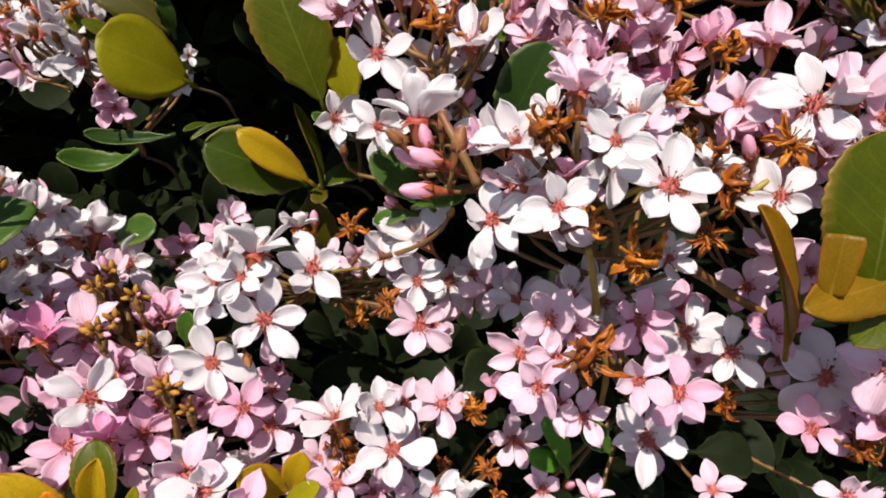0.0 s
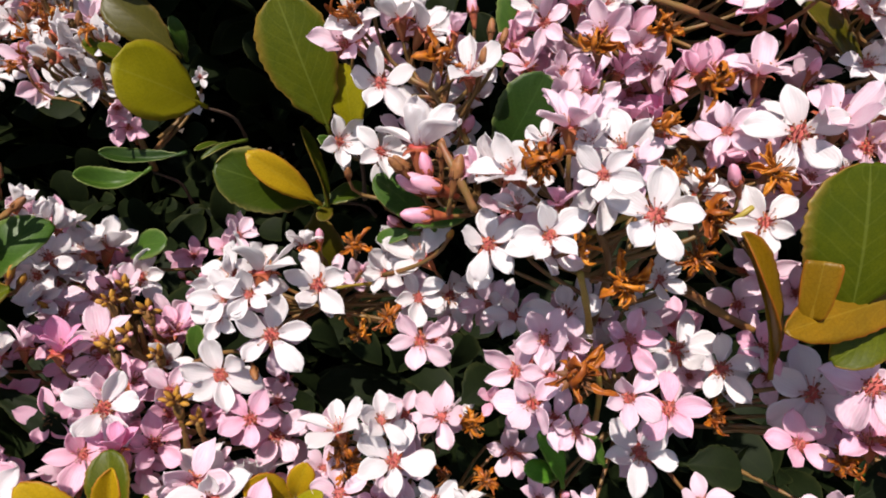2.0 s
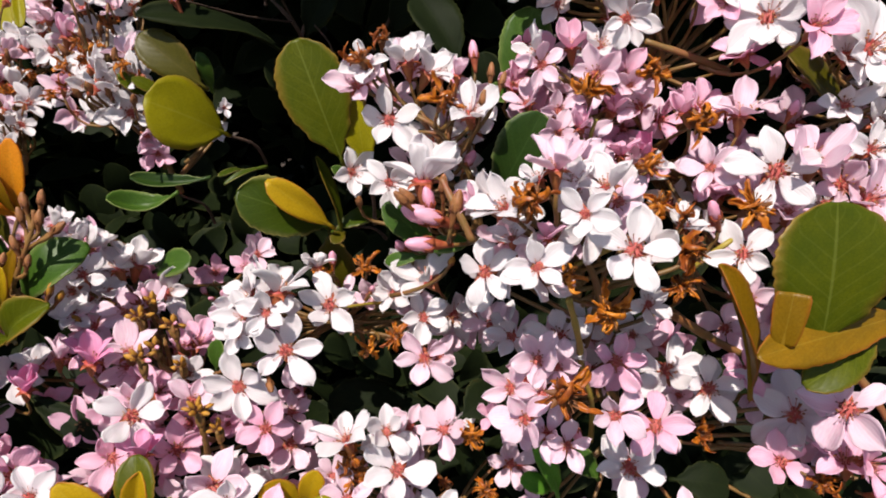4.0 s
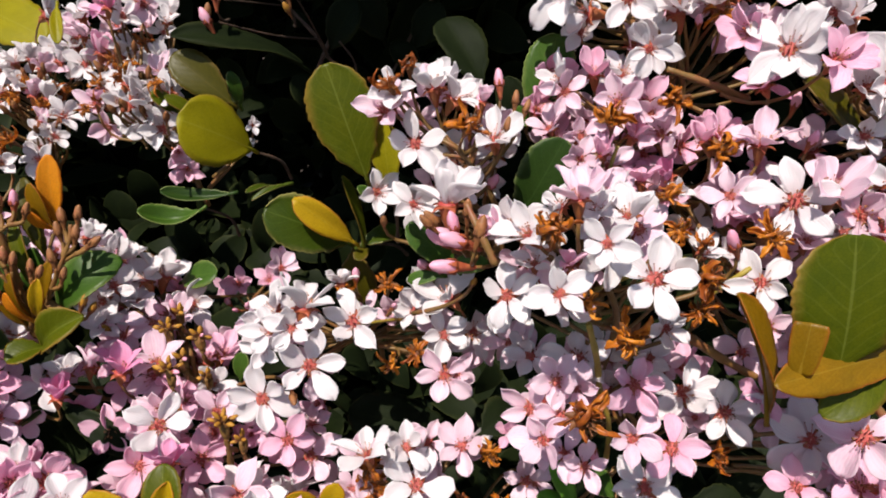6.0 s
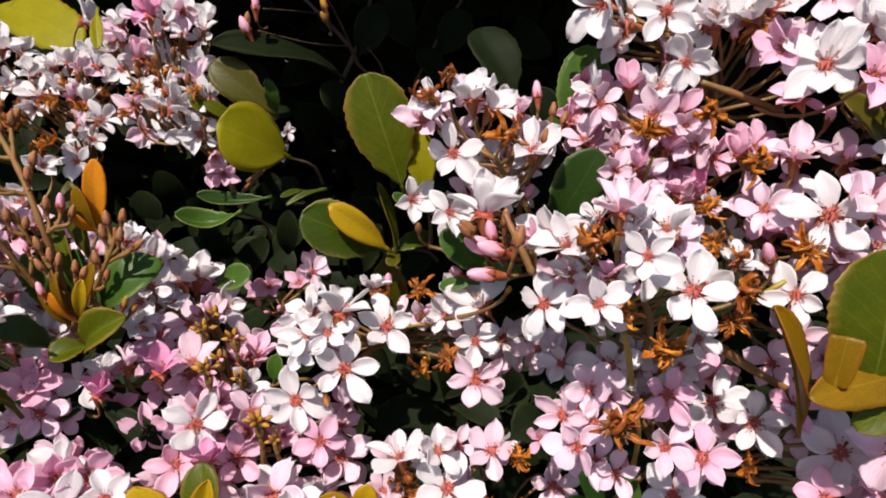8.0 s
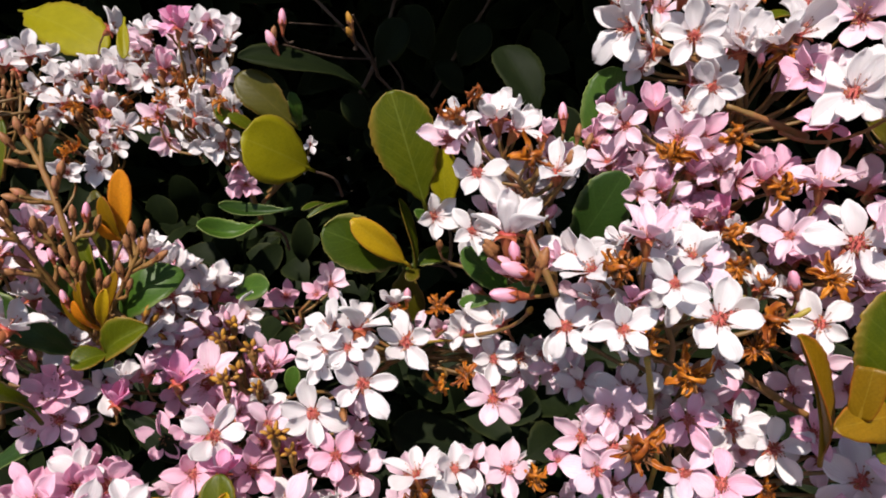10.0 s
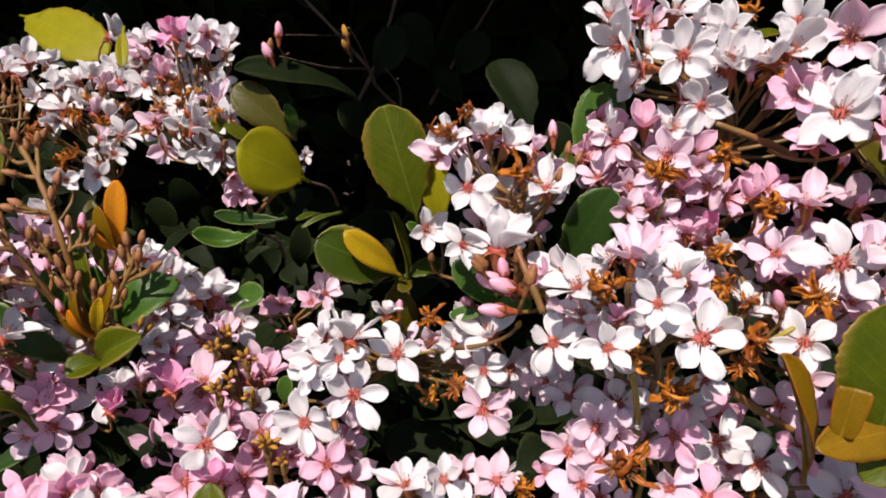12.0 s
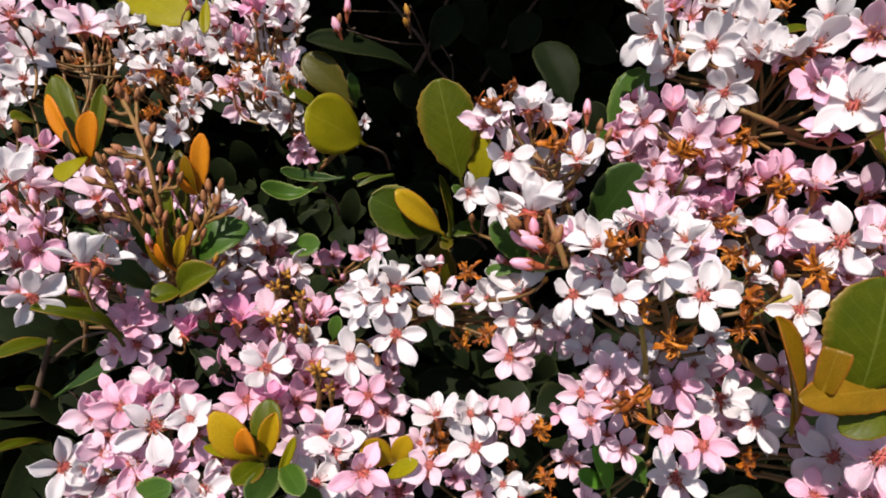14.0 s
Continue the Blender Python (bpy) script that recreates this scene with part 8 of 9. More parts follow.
leaf(c, (-0.1541, 0.1486, 0.7201), (-0.1594, 0.1439, 0.7388), (-0.3, -0.75, 0.55), 0.0046, "a", 0.10, 0.30)
leaf(c, (-0.1449, 0.1522, 0.7249), (-0.1218, 0.1575, 0.7433), (0.25, -0.55, 0.8), 0.0165, "g", 0.24, 0.10)
leaf(c, (-0.1453, 0.1402, 0.7169), (-0.1259, 0.1360, 0.7330), (0.25, -0.62, 0.74), 0.0135, "v", 0.16, 0.60)
leaf(c, (-0.1449, 0.1396, 0.7179), (-0.1534, 0.1315, 0.7174), (-0.16, -0.56, 0.81), 0.0110, "v", 0.10, 0.40)
leaf(c, (-0.1600, 0.1462, 0.7123), (-0.1874, 0.1391, 0.7405), (-0.15, -0.66, 0.74), 0.0130, "h", 0.16, 0.25)
leaf(c, (-0.1586, 0.1564, 0.7166), (-0.1701, 0.1552, 0.7458), (-0.1, -0.85, 0.52), 0.0120, "g", 0.08, 0.20)
leaf(c, (-0.1589, 0.1596, 0.7163), (-0.1645, 0.1565, 0.7426), (0.05, -0.85, 0.53), 0.0090, "g", 0.08, 0.20)
leaf(c, (-0.1569, 0.1606, 0.7177), (-0.1531, 0.1587, 0.7465), (0.2, -0.82, 0.54), 0.0090, "g", 0.08, 0.20)

c = sprig("young orange and yellow leaves at a twig tip", (-0.2007, 0.1691, 0.7465), (-0.1932, 0.161, 0.7619))
leaf(c, (-0.1916, 0.1591, 0.7623), (-0.184, 0.1569, 0.7848), (0.15, -0.83, 0.54), 0.0097, "o", 0.05, 0.20)
leaf(c, (-0.193, 0.1589, 0.7622), (-0.2076, 0.1632, 0.7878), (-0.2, -0.84, 0.5), 0.0070, "o", 0.06, 0.30)
leaf(c, (-0.1958, 0.1625, 0.7611), (-0.2156, 0.1787, 0.7915), (-0.01, -0.79, 0.61), 0.0135, "v", 0.05, 0.10)
leaf(c, (-0.193, 0.1633, 0.7619), (-0.1906, 0.1761, 0.7909), (0.39, -0.75, 0.54), 0.0067, "v", 0.05, 0.30)
leaf(c, (-0.1914, 0.1582, 0.7648), (-0.1879, 0.1388, 0.7614), (-0.03, -0.73, 0.69), 0.0118, "y", 0.10, 0.10)
leaf(c, (-0.1955, 0.1592, 0.7635), (-0.1927, 0.152, 0.7774), (-0.2, -0.84, 0.5), 0.0060, "n", 0.08, 0.15)
leaf(c, (-0.2406, 0.1907, 0.7659), (-0.2431, 0.1809, 0.7695), (0.06, -0.64, 0.77), 0.0104, "v", 0.08, 0.15)
leaf(c, (-0.1826, 0.1516, 0.7295), (-0.1874, 0.1372, 0.7403), (0.06, -0.64, 0.77), 0.0089, "g", 0.15, 0.10)
leaf(c, (-0.1656, 0.1249, 0.7015), (-0.1834, 0.1039, 0.7249), (0.02, -0.28, 0.96), 0.0120, "v", 0.16, 0.35)
leaf(c, (-0.1728, 0.1355, 0.6954), (-0.1759, 0.1202, 0.7104), (0.02, -0.45, 0.89), 0.0070, "s", 0.10, 0.20)
bud(c, (-0.1854, 0.1542, 0.7595), (0.11, -0.42, 0.9), 0.0054, "r")
bud(c, (-0.1732, 0.1449, 0.7666), (0.03, 0.03, 1), 0.0060, "r")
bud(c, (-0.2323, 0.1709, 0.7659), (0.03, 0.03, 1), 0.0072, "r")
stem(c, [(-0.2367, 0.168, 0.7424), (-0.2338, 0.1707, 0.7605), (-0.2334, 0.1725, 0.7682)], 0.0007, PEDICEL)
stem(c, [(-0.2078, 0.1531, 0.7279), (-0.2009, 0.1538, 0.7497), (-0.1971, 0.1529, 0.758)], 0.0008, BARK)

c = sprig("round yellow leaf and bronze leaf on a twig", (-0.0806, 0.2356, 0.7461), (-0.0887, 0.2108, 0.7662))
leaf(c, (-0.0869, 0.2046, 0.7691), (-0.1059, 0.1848, 0.7861), (0.1, -0.83, 0.55), 0.0268, "y", 0.05, 0.04, False)
leaf(c, (-0.0935, 0.2072, 0.7869), (-0.1141, 0.2089, 0.8045), (-0.06, -0.79, 0.6), 0.0156, "n", 0.05, 0.15)
leaf(c, (-0.0706, 0.2343, 0.7965), (-0.1122, 0.2058, 0.8114), (0.12, -0.48, 0.87), 0.0143, "k", 0.10, 0.20)
leaf(c, (-0.1168, 0.214, 0.7798), (-0.1266, 0.2121, 0.7897), (0.27, -0.66, 0.7), 0.0068, "v", 0.08, 0.15)
leaf(c, (-0.1079, 0.2119, 0.7799), (-0.1193, 0.2071, 0.7889), (0.27, -0.66, 0.7), 0.0057, "v", 0.08, 0.15)
leaf(c, (-0.0936, 0.2184, 0.7825), (-0.0952, 0.2145, 0.7974), (0.28, -0.73, 0.62), 0.0057, "g", 0.08, 0.15)

c = sprig("broad olive leaf standing behind white flowers", (-0.0267, 0.1738, 0.7438), (-0.0353, 0.1689, 0.7698))
leaf(c, (-0.0363, 0.1673, 0.7715), (-0.048, 0.1698, 0.8083), (-0, -0.82, 0.57), 0.0225, "v", 0.05, 0.08)
leaf(c, (-0.0287, 0.1684, 0.7672), (-0.0311, 0.1733, 0.7886), (0.3, -0.79, 0.54), 0.0115, "y", 0.05, 0.10)
leaf(c, (-0.0307, 0.1721, 0.7594), (-0.0394, 0.1672, 0.7676), (-0.11, -0.79, 0.6), 0.0045, "g", 0.08, 0.15)

c = sprig("green leaf with a small yellow leaf over it", (-0.0253, 0.199, 0.7264), (-0.0423, 0.1836, 0.7384))
leaf(c, (-0.0466, 0.1814, 0.7397), (-0.073, 0.1681, 0.758), (-0.01, -0.79, 0.61), 0.0211, "e", 0.08, 0.05)
leaf(c, (-0.0435, 0.1751, 0.7431), (-0.0623, 0.1683, 0.7625), (-0.15, -0.80, 0.58), 0.0100, "t", 0.05, 0.25, False)
leaf(c, (-0.0403, 0.1818, 0.7387), (-0.046, 0.1748, 0.7688), (0.67, -0.56, 0.48), 0.0048, "v", 0.05, 0.50)
leaf(c, (-0.0421, 0.1824, 0.7382), (-0.0262, 0.1896, 0.7415), (0.11, -0.42, 0.9), 0.0090, "e", 0.10, 0.20)
leaf(c, (-0.0453, 0.1847, 0.7347), (-0.044, 0.1854, 0.7113), (0.1, -0.84, 0.54), 0.0159, "n", 0.05, 0.10)
leaf(c, (-0.0049, 0.1556, 0.7426), (-0.0218, 0.1588, 0.7576), (-0.03, -0.73, 0.69), 0.0110, "g", 0.06, 0.10)
leaf(c, (-0.0395, 0.182, 0.7368), (-0.0427, 0.1744, 0.7359), (0.07, -0.71, 0.7), 0.0054, "n", 0.08, 0.15)
leaf(c, (-0.0097, 0.1576, 0.7388), (-0.022, 0.1591, 0.7361), (0.07, -0.71, 0.7), 0.0054, "g", 0.08, 0.15)

c = sprig("green leaves behind the white flowers, some toned for shade", (0.0256, 0.2016, 0.7629), (0.0141, 0.191, 0.7851))
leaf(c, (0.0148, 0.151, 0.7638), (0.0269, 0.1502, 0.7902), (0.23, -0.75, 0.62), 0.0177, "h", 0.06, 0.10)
# k here: shade from the flowers in front is put into its colour
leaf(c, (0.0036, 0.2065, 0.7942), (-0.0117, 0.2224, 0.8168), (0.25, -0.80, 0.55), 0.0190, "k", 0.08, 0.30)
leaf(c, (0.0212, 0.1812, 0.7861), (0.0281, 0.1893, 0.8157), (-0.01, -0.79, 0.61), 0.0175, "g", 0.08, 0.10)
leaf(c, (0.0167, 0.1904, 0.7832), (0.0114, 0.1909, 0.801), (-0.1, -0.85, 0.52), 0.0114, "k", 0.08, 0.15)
leaf(c, (-0.0089, 0.1534, 0.7436), (0.0056, 0.1469, 0.7492), (0.06, -0.64, 0.77), 0.0073, "g", 0.08, 0.15)

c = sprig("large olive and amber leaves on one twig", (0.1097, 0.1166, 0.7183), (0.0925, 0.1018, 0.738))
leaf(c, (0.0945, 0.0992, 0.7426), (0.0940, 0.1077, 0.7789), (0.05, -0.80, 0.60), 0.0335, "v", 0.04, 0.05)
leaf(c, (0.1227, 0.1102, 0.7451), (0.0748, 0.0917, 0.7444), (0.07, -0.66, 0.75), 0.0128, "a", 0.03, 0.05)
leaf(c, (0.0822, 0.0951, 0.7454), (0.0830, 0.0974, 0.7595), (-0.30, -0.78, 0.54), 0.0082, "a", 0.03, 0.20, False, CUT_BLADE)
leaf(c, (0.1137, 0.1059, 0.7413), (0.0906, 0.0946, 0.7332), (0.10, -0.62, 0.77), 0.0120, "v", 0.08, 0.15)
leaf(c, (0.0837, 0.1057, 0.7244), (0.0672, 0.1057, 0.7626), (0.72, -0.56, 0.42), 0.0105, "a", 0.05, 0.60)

c = sprig("tawny young leaves in a rosette", (-0.0907, 0.104, 0.6454), (-0.0886, 0.0971, 0.6758))
leaf(c, (-0.0945, 0.0958, 0.6794), (-0.1083, 0.0912, 0.7026), (-0.09, -0.69, 0.72), 0.0130, "t", 0.14, 0.25)
leaf(c, (-0.0934, 0.0987, 0.6761), (-0.0963, 0.1111, 0.6945), (0.05, -0.82, 0.57), 0.0125, "v", 0.06, 0.20)
leaf(c, (-0.0917, 0.0951, 0.6820), (-0.0866, 0.0954, 0.7034), (0.1, -0.79, 0.54), 0.0078, "t", 0.05, 0.70)
leaf(c, (-0.0939, 0.0928, 0.6846), (-0.0947, 0.0869, 0.7020), (-0.04, -0.65, 0.76), 0.0080, "o", 0.12, 0.40)
leaf(c, (-0.0961, 0.0944, 0.6793), (-0.1111, 0.0875, 0.6893), (0.02, -0.45, 0.89), 0.0048, "y", 0.06, 0.20)
leaf(c, (-0.0866, 0.0919, 0.6744), (-0.0810, 0.0970, 0.6919), (0.49, -0.7, 0.52), 0.0040, "y", 0.05, 0.30)
leaf(c, (-0.0924, 0.0938, 0.6795), (-0.0962, 0.0793, 0.6828), (-0.06, -0.56, 0.83), 0.0110, "v", 0.08, 0.20)
leaf(c, (-0.0869, 0.0939, 0.6784), (-0.0872, 0.0731, 0.6819), (0.04, -0.55, 0.84), 0.0118, "h", 0.08, 0.20)
leaf(c, (-0.0851, 0.0949, 0.6798), (-0.0721, 0.0801, 0.6832), (0.25, -0.59, 0.77), 0.0092, "g", 0.06, 0.25)

c = sprig("tawny leaf trio low on the shrub", (-0.0472, 0.1241, 0.6405), (-0.0477, 0.1156, 0.6683))
leaf(c, (-0.0485, 0.1149, 0.6694), (-0.0593, 0.1089, 0.6825), (-0.03, -0.73, 0.69), 0.0114, "t", 0.06, 0.10)
leaf(c, (-0.0477, 0.1154, 0.67), (-0.0429, 0.1159, 0.6832), (0.28, -0.73, 0.62), 0.0084, "t", 0.08, 0.15)
leaf(c, (-0.0493, 0.109, 0.6668), (-0.0372, 0.1085, 0.6783), (0.11, -0.42, 0.9), 0.0069, "y", 0.06, 0.20)

c = sprig("yellow leaf at the top of the shrub", (-0.2736, 0.4064, 0.8433), (-0.3087, 0.3674, 0.8201))
leaf(c, (-0.3193, 0.3823, 0.8079), (-0.2466, 0.3458, 0.791), (0.19, -0.76, 0.62), 0.0343, "y", 0.06, 0.10)
leaf(c, (-0.1896, 0.2682, 0.8164), (-0.1859, 0.2554, 0.8012), (0.3, -0.79, 0.54), 0.0059, "y", 0.04, 0.30)
leaf(c, (-0.2249, 0.3425, 0.8053), (-0.2198, 0.3243, 0.7887), (0.3, -0.79, 0.54), 0.0072, "y", 0.08, 0.15)

c = sprig("green curled leaves in the shaded gap", (-0.1061, 0.2301, 0.7197), (-0.1116, 0.2116, 0.7404))
leaf(c, (-0.1092, 0.1984, 0.7450), (-0.1307, 0.1909, 0.7471), (0.0, -0.55, 0.83), 0.0098, "g", -0.26, 0.75)
leaf(c, (-0.0999, 0.2092, 0.7484), (-0.1251, 0.2012, 0.7519), (0.05, -0.60, 0.80), 0.0070, "h", -0.12, 0.60)
leaf(c, (-0.1235, 0.2014, 0.7105), (-0.1047, 0.1947, 0.7184), (0.05, -0.62, 0.77), 0.0130, "g", 0.08, 0.10)
leaf(c, (-0.0728, 0.202, 0.7559), (-0.0856, 0.1928, 0.7522), (0.11, -0.42, 0.9), 0.0026, "e", 0.08, 0.15)
leaf(c, (-0.0816, 0.2054, 0.7536), (-0.0877, 0.1939, 0.7548), (0.11, -0.42, 0.9), 0.0031, "e", 0.08, 0.15)
leaf(c, (-0.0846, 0.1531, 0.696), (-0.0821, 0.1537, 0.7077), (-0.11, -0.79, 0.6), 0.0068, "g", 0.08, 0.15)

c = sprig("leaves under the flowers, some toned dark for shade", (-0.0019, 0.1822, 0.6208), (-0.0188, 0.1782, 0.6505))
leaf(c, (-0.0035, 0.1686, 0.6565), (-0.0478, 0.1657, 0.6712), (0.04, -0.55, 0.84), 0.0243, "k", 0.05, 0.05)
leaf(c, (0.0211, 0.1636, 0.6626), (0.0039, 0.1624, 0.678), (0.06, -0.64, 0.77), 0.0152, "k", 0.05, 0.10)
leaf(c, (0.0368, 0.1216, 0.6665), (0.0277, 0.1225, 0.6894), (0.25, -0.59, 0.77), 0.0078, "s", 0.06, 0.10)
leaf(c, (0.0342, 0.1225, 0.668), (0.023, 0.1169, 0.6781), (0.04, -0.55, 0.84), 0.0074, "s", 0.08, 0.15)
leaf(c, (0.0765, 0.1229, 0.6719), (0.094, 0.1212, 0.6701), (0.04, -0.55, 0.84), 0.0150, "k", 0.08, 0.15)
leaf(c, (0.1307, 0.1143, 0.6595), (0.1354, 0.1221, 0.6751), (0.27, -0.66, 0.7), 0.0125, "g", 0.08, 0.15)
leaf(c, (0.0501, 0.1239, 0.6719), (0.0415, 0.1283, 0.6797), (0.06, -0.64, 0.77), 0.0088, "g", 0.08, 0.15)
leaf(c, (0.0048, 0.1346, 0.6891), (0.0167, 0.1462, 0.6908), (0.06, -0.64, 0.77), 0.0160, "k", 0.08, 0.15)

c = sprig("long green leaves at the shrub's open side", (-0.2027, 0.136, 0.6486), (-0.1989, 0.1282, 0.6656))
leaf(c, (-0.2009, 0.1277, 0.665), (-0.1561, 0.145, 0.6875), (0.02, -0.45, 0.89), 0.0100, "h", 0.06, 0.25)
leaf(c, (-0.2113, 0.1401, 0.6811), (-0.2212, 0.1188, 0.6861), (0.02, -0.45, 0.89), 0.0089, "v", 0.08, 0.25)
leaf(c, (-0.2029, 0.1132, 0.6482), (-0.2088, 0.095, 0.6583), (0.02, -0.45, 0.89), 0.0052, "v", 0.10, 0.25)
leaf(c, (-0.193, 0.1456, 0.6426), (-0.2115, 0.1382, 0.6552), (0.06, -0.64, 0.77), 0.0241, "k", 0.08, 0.15)
leaf(c, (-0.1476, 0.1428, 0.692), (-0.1209, 0.133, 0.677), (0.25, -0.59, 0.77), 0.0098, "k", 0.08, 0.15)
leaf(c, (-0.1407, 0.0773, 0.6614), (-0.1188, 0.0776, 0.6785), (0.13, -0.53, 0.84), 0.0121, "g", 0.08, 0.15)
leaf(c, (-0.2095, 0.1293, 0.6594), (-0.21, 0.1143, 0.6745), (0.02, -0.45, 0.89), 0.0059, "v", 0.08, 0.15)
leaf(c, (-0.1558, 0.1615, 0.7087), (-0.1561, 0.1458, 0.7003), (0.07, -0.71, 0.7), 0.0085, "k", 0.08, 0.15)
leaf(c, (-0.0719, 0.0922, 0.6618), (-0.0744, 0.0887, 0.6779), (0.27, -0.66, 0.7), 0.0083, "g", 0.08, 0.15)
stem(c, [(-0.2234, 0.1326, 0.6473), (-0.2181, 0.1367, 0.6649), (-0.2093, 0.1368, 0.6852)], 0.0016, BARK)
stem(c, [(-0.2128, 0.1374, 0.6717), (-0.1969, 0.1388, 0.686), (-0.1796, 0.1392, 0.6932)], 0.0010, BARK)

c = sprig("olive leaves among the upper flowers", (0.1253, 0.1905, 0.7819), (0.1151, 0.1783, 0.7939))
leaf(c, (0.1259, 0.1602, 0.7815), (0.099, 0.1599, 0.8066), (0.31, -0.64, 0.7), 0.0127, "n", 0.06, 0.30)
stem(c, [(0.1146, 0.1662, 0.793), (0.1226, 0.1669, 0.7949), (0.1296, 0.1685, 0.7983)], 0.0014, BARK)
leaf(c, (0.0874, 0.1966, 0.8303), (0.0722, 0.1891, 0.8327), (0.02, -0.45, 0.89), 0.0045, "v", 0.20, 0.20)
leaf(c, (0.0812, 0.2051, 0.8331), (0.0688, 0.1982, 0.8339), (0.07, -0.71, 0.7), 0.0098, "k", 0.08, 0.15)
leaf(c, (0.0264, 0.1936, 0.7869), (0.0135, 0.1841, 0.7871), (0.07, -0.71, 0.7), 0.0091, "g", 0.08, 0.15)

c = cluster("broad corymb of large white and pale pink flowers", (0.1599, 0.1616, 0.7632), (0.1313, 0.1543, 0.7923))
flower(c, (0.1150, 0.1487, 0.7926), (-0.35, -0.82, 0.45), 0.0182, 171, "w", 0.30)
flower(c, (0.1120, 0.1495, 0.8066), (-0.21, -0.88, 0.43), 0.0196, -150, "w", 0.30)
flower(c, (0.1105, 0.1653, 0.8241), (-0.31, -0.09, 0.95), 0.0275, 138, "w", 0.40)
flower(c, (0.1054, 0.1646, 0.8258), (-0.78, -0.62, -0.02), 0.0154, -165, "w", 0.20)
flower(c, (0.1203, 0.1790, 0.7958), (-0.50, -0.78, 0.38), 0.0110, 75, "b", 0.30)
flower(c, (0.1090, 0.1311, 0.7749), (-0.24, -0.93, 0.29), 0.0232, -153, "b", 0.30)
flower(c, (0.116, 0.1464, 0.8093), (0.05, -0.84, 0.53), 0.0280, -154, "w", 0.15)
flower(c, (0.1324, 0.1698, 0.7893), (-0.38, -0.89, 0.27), 0.0235, -166, "w", 0.40)
flower(c, (0.1208, 0.1404, 0.7819), (0.19, -0.76, 0.62), 0.0202, 20, "w", 0.30)
flower(c, (0.1123, 0.1228, 0.7733), (-0.03, -0.73, 0.69), 0.0258, 120, "b", 0.30)
flower(c, (0.1123, 0.1484, 0.7749), (0.17, -0.69, 0.7), 0.0202, 9, "p", 0.35)
flower(c, (0.1310, 0.1982, 0.7890), (0.12, -0.89, 0.45), 0.0157, 24, "w", 0.35)
flower(c, (0.1279, 0.1513, 0.7861), (0.2, -0.82, 0.54), 0.0190, 61, "w", 0.30)
bud(c, (0.0995, 0.1485, 0.7897), (0.02, -0.45, 0.89), 0.0061, "p")
flower(c, (0.1297, 0.1374, 0.7583), (0.2, -0.82, 0.54), 0.0157, 1, "d", 0.50)
flower(c, (0.1182, 0.1878, 0.8271), (0.09, -0.78, 0.62), 0.0258, 74, "w", 0.20)
flower(c, (0.1105, 0.1636, 0.8122), (0.27, -0.66, 0.7), 0.0190, 14, "p", 0.35)
flower(c, (0.1247, 0.1253, 0.7563), (0.31, -0.84, 0.45), 0.0190, 19, "b", 0.30)
flower(c, (0.1307, 0.1506, 0.8072), (0.28, -0.73, 0.62), 0.0224, 16, "w", 0.30)
flower(c, (0.1326, 0.1471, 0.7891), (0.3, -0.79, 0.54), 0.0202, 17, "w", 0.30)
flower(c, (0.1204, 0.1785, 0.8049), (-0.16, -0.81, 0.56), 0.0174, 22, "b", 0.33)
flower(c, (0.1288, 0.1733, 0.8111), (0.28, -0.93, 0.25), 0.0195, 33, "w", 0.29)
flower(c, (0.1227, 0.1647, 0.8097), (0.13, -0.78, 0.61), 0.0192, 10, "w", 0.31)
flower(c, (0.1303, 0.1423, 0.7701), (-0.07, -0.71, 0.7), 0.0200, 24, "b", 0.45)
flower(c, (0.1303, 0.1548, 0.7732), (0.18, -0.72, 0.67), 0.0173, 11, "b", 0.38)
flower(c, (0.1283, 0.1635, 0.7865), (0.11, -0.84, 0.53), 0.0178, 25, "b", 0.42)
flower(c, (0.1414, 0.1598, 0.7946), (0.4, -0.65, 0.65), 0.0197, 52, "w", 0.34)
flower(c, (0.1169, 0.1499, 0.7756), (0.24, -0.53, 0.81), 0.0199, 19, "w", 0.36)
flower(c, (0.1319, 0.1484, 0.7626), (-0.12, -0.95, 0.29), 0.0194, 59, "w", 0.42)
flower(c, (0.124, 0.1565, 0.803), (0.21, -0.74, 0.64), 0.0174, 3, "b", 0.27)

c = cluster("shaded corymb of pink flowers low on the shrub", (0.1552, 0.1073, 0.6542), (0.127, 0.1045, 0.6922))
flower(c, (0.1139, 0.1015, 0.7008), (-0.23, 0.08, 0.97), 0.0230, 177, "p", 0.30)
flower(c, (0.1173, 0.0971, 0.7039), (0.31, -0.84, 0.45), 0.0224, 39, "p", 0.30)
flower(c, (0.1227, 0.0941, 0.6937), (0.3, -0.79, 0.54), 0.0213, 17, "p", 0.30)
withered(c, (0.1083, 0.101, 0.6934), (0.23, -0.88, 0.42), 0.0160)
flower(c, (0.1267, 0.1012, 0.7082), (0.3, -0.79, 0.54), 0.0202, 17, "b", 0.30)
flower(c, (0.1256, 0.1177, 0.6875), (-0.13, -0.73, 0.67), 0.0179, 35, "p", 0.50)
leaf(c, (0.1153, 0.0995, 0.6817), (0.1279, 0.1031, 0.6895), (0.15, -0.62, 0.77), 0.0113, "k", 0.08, 0.15)
stem(c, [(0.1142, 0.1107, 0.7265), (0.1189, 0.1077, 0.7209), (0.1239, 0.1041, 0.7138)], 0.0014, PEDICEL)
stem(c, [(0.0675, 0.1316, 0.7329), (0.0854, 0.1358, 0.7197), (0.1004, 0.1368, 0.7112)], 0.0016, SPRAY)

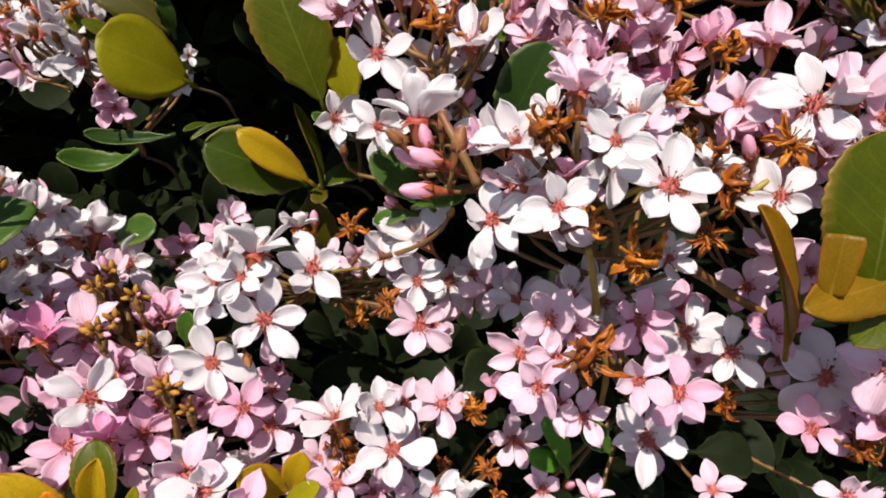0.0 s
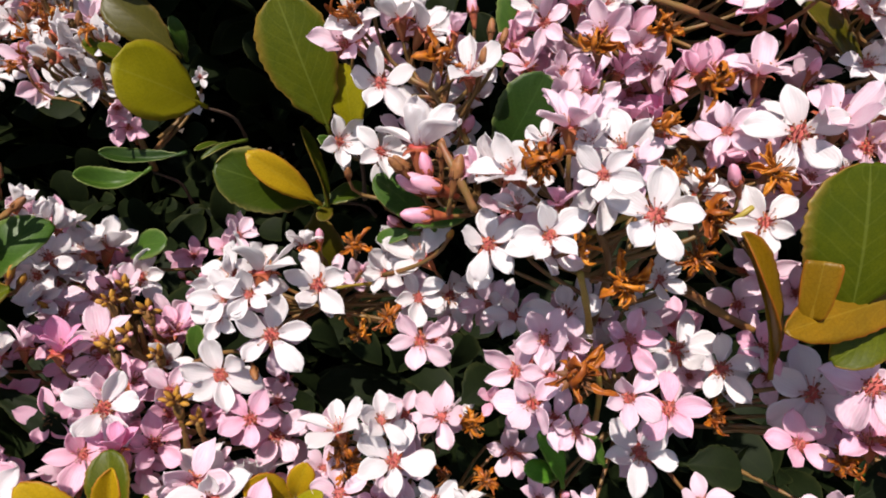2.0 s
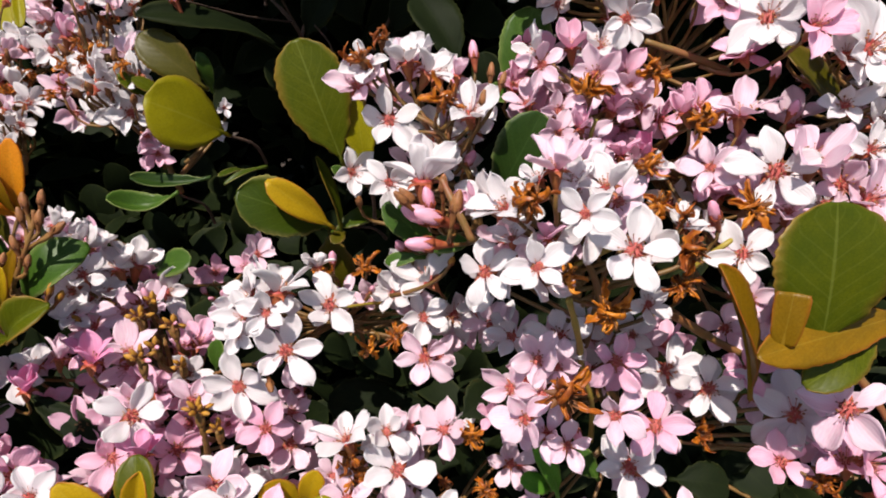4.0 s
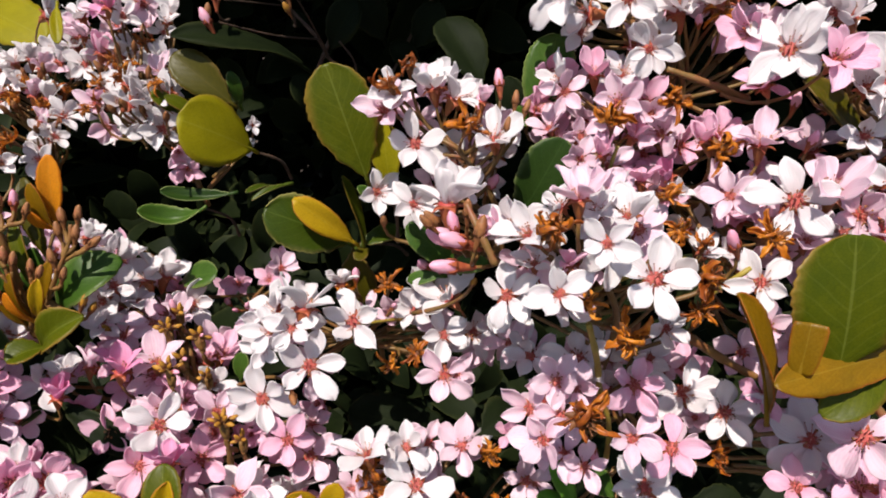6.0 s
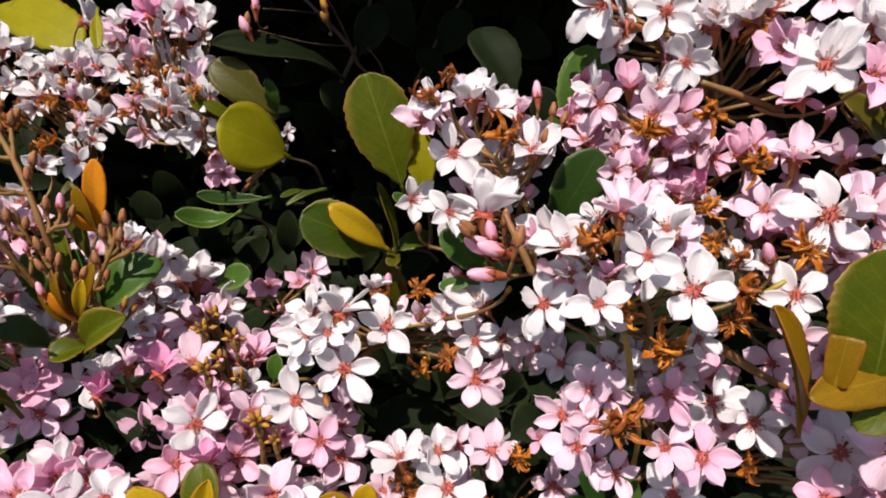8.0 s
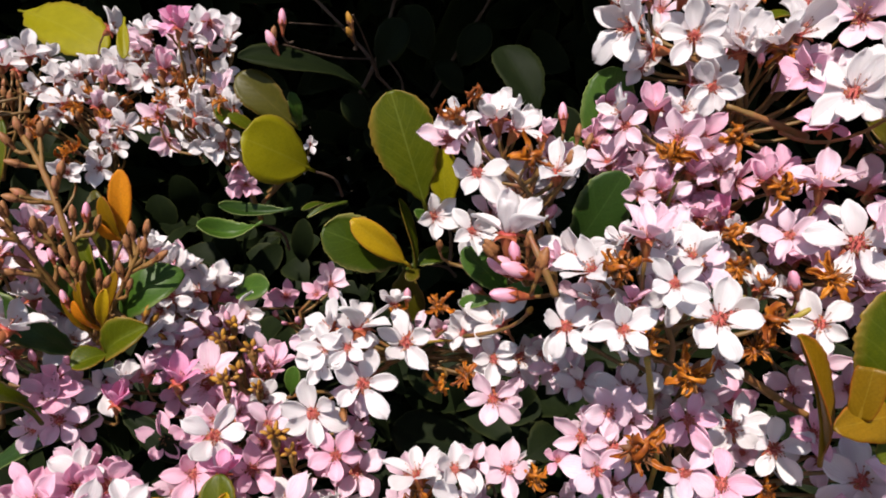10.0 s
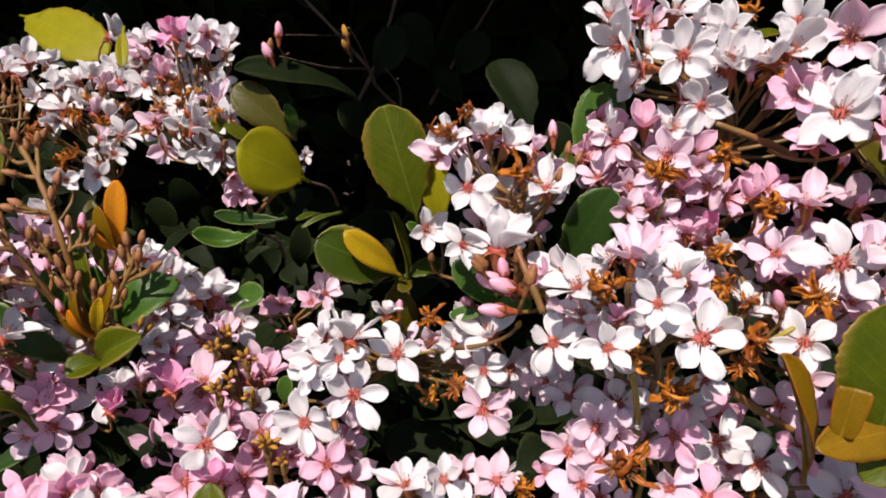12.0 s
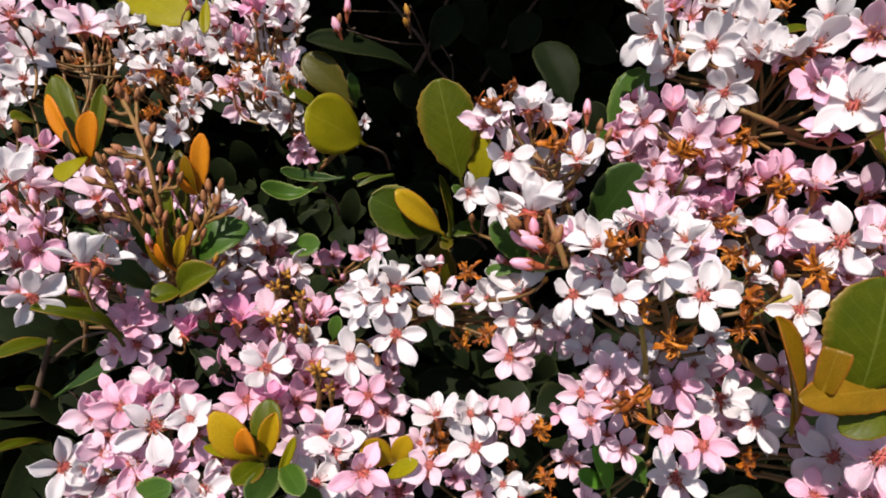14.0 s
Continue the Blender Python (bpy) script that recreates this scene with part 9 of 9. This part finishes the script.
c = sprig("leaves toned dark for shade and reddish twigs in the hollow", (-0.0692, 0.3679, 0.7591), (-0.0776, 0.3597, 0.7895))
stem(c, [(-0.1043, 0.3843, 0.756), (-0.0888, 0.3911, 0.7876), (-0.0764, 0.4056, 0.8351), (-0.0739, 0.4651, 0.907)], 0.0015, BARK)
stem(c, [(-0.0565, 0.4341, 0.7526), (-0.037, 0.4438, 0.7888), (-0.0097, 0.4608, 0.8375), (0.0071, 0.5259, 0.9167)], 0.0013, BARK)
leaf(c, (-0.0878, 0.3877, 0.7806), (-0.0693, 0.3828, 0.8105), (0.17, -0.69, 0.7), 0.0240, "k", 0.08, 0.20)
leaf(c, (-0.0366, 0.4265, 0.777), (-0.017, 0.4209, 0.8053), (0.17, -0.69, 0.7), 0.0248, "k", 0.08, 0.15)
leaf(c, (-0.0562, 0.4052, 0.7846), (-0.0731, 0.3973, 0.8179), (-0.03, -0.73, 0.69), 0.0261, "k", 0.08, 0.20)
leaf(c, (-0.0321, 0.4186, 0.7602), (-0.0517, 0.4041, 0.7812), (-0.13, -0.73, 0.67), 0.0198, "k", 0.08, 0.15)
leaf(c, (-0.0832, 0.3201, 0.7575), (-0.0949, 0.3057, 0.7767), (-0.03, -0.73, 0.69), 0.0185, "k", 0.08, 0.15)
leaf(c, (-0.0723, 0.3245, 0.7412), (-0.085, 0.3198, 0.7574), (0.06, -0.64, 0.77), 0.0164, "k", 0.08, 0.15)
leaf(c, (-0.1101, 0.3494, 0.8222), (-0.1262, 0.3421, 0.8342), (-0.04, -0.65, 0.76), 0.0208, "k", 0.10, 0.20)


# ---- the shrub behind, and the ground ----
rng = random.Random(11)


def loose_leaf(bm, at, y, z, long, wide):
    """A low-cost folded leaf blade with a midrib crease."""
    y = y.normalized()
    z = (z - y * z.dot(y)).normalized()
    x = y.cross(z)
    uv = bm.loops.layers.uv.verify()
    rows = []
    for v in (0.0, 0.12, 0.3, 0.5, 0.7, 0.86, 0.96, 1.0):
        w = lerp_table(BLADE, v) * wide
        rows.append([(bm.verts.new(at + x * (u * w) + y * (v * long) + z * (0.12 * long * 4 * v * (1 - v) + 0.25 * abs(u) * w)), u, v) for u in (-1, 0, 1)])
    for a, b in zip(rows, rows[1:]):
        for i in range(2):
            q = (a[i], a[i + 1], b[i + 1], b[i])
            f = bm.faces.new([p[0] for p in q])
            f.smooth = True
            for loop, p in zip(f.loops, q):
                loop[uv].uv = (p[1], p[2])


def foliage(name, count, spot, kind, label, big=1.0):
    bm = bmesh.new()
    for _ in range(count):
        at = Vector(spot())
        y = Vector((rng.uniform(-1, 1), rng.uniform(-1, 0.4), rng.uniform(-0.2, 1)))
        z = Vector((rng.uniform(-0.8, 0.8), rng.uniform(-1, 0.3), rng.uniform(0.1, 1.2)))
        loose_leaf(bm, at, y, z, big * rng.uniform(0.028, 0.055), big * rng.uniform(0.016, 0.028))
    data = bpy.data.meshes.new(name)
    bm.to_mesh(data)
    bm.free()
    data.materials.append(LEAVES[kind])
    tagged(new(name, data), label, "foliage", "", "stuff")


def depth_of(x, z=1.0):
    """How far back the foliage starts behind the flowers, over the shrub's face."""
    if z < 0.70:
        return 0.265 + 0.75 * max(0.0, min(0.12, -0.06 - x)) + 0.02 * math.sin(23 * x)
    return 0.275 + 0.60 * max(0.0, -0.06 - x) + 0.015 * math.sin(23 * x)


def near_spot():
    x, z = rng.uniform(-0.6, 0.45), rng.uniform(0.40, 0.74)
    while ((-0.36 < x < 0.02 and z > 0.60) or (x >= 0.02 and z > 0.56)) and rng.random() < 0.92:
        x, z = rng.uniform(-0.6, 0.45), rng.uniform(0.40, 0.74)
    return (x, depth_of(x, z) + (0.06 if z > 0.68 or x < -0.08 else 0.03) + rng.uniform(0.0, 0.14) + 0.25 * max(0.0, 0.62 - z) * 0.3, z)


# unseen leaves added above the view, to keep sun off the gap
def shading_spot():
    # a few reach forward, placed along the sun's way into the hollow
    if rng.random() < 0.05:
        z = rng.uniform(0.905, 1.02)
        return (rng.uniform(-0.13, 0.01), rng.uniform(0.235, 0.36) - 0.5 * (z - 0.92), z)
    x = rng.uniform(-0.62, 0.40)
    return (x, depth_of(x) - 0.02 + rng.uniform(0.0, 0.42), rng.uniform(0.885 if x > -0.28 else 0.94, 1.18))


def far_spot():
    while True:
        x, y, z = rng.uniform(-1.3, 1.3), rng.uniform(-0.75, 0.75), rng.uniform(0.02, 1.32)
        swell = (x / 1.3) ** 2 + (y / 0.75) ** 2 + (max(0.0, z - 0.55) / 0.77) ** 2 + 0.10 * math.sin(9 * x + 5 * z) * math.cos(7 * y - 4 * z)
        at = (x, 1.12 + y, z)
        if 0.35 < swell < 1.0 and at[1] > (0.56 if abs(x) < 0.5 and z < 0.98 else 0.46) + 0.2 * max(0.0, -0.1 - x):
            return at


def low_spot():
    if rng.random() < 0.12:
        return (rng.uniform(-0.42, -0.14), rng.uniform(0.20, 0.34), rng.uniform(0.42, 0.60))
    x, z = rng.uniform(-0.8, 0.7), rng.uniform(0.05, 0.58)
    return (x, 0.30 + (0.05 if x < -0.08 else 0.02) + 0.3 * max(0.0, -0.1 - x) + rng.uniform(0.0, 0.2), z)


def back_spot():
    return (rng.uniform(-0.75, 0.65), rng.uniform(0.62, 0.90), rng.uniform(0.25, 1.18))


# all in k, whose colour carries the shade inside the shrub
foliage("inner_foliage", 700, near_spot, "k", "leathery leaves inside the shrub, toned dark for shade")
foliage("crown_foliage", 7000, shading_spot, "k", "unseen leaves added above the view to shade the gap")
foliage("low_foliage", 3400, low_spot, "k", "leaves low on the shrub, toned dark for shade", 1.3)
foliage("deep_foliage", 6500, back_spot, "k", "leaves deep inside the shrub, toned dark for shade", 1.5)
foliage("shrub_foliage", 14000, far_spot, "k", "dense leaves of the shrub's mass, toned dark for shade", 1.7)

shrub = thing("shrub_branches", (0.0, 0.85, 0.0), "brown woody branches inside the flowering shrub", "branches")
for i in range(12):
    x = rng.uniform(-0.8, 0.7)
    foot = Vector((x * 0.3, 0.85 + rng.uniform(-0.1, 0.1), 0.0))
    knee = Vector((x * 0.8, 0.72 + rng.uniform(-0.05, 0.12), rng.uniform(0.35, 0.55)))
    top = Vector((x, 0.68 + rng.uniform(-0.04, 0.12), rng.uniform(0.75, 0.98)))
    stem(shrub, [foot, knee, top], 0.007, BARK, 0.3)

bm = bmesh.new()
n, reach = 40, 60.0
grid = [[None] * (n + 1) for _ in range(n + 1)]
for j in range(n + 1):
    for i in range(n + 1):
        x, y = (-1 + 2 * i / n), (-1 + 2 * j / n)
        x, y = reach * x * abs(x) ** 2, reach * y * abs(y) ** 2
        z = 0.012 * noise.noise((x * 3, y * 3, 0)) if abs(x) + abs(y) < 8 else 0.0
        grid[j][i] = bm.verts.new((x, y, z))
for j in range(n):
    for i in range(n):
        bm.faces.new((grid[j][i], grid[j][i + 1], grid[j + 1][i + 1], grid[j + 1][i]))
tagged(new("ground", mesh_of("ground", bm, SOIL)), "dark garden soil under the shrub", "ground", "", "structure")
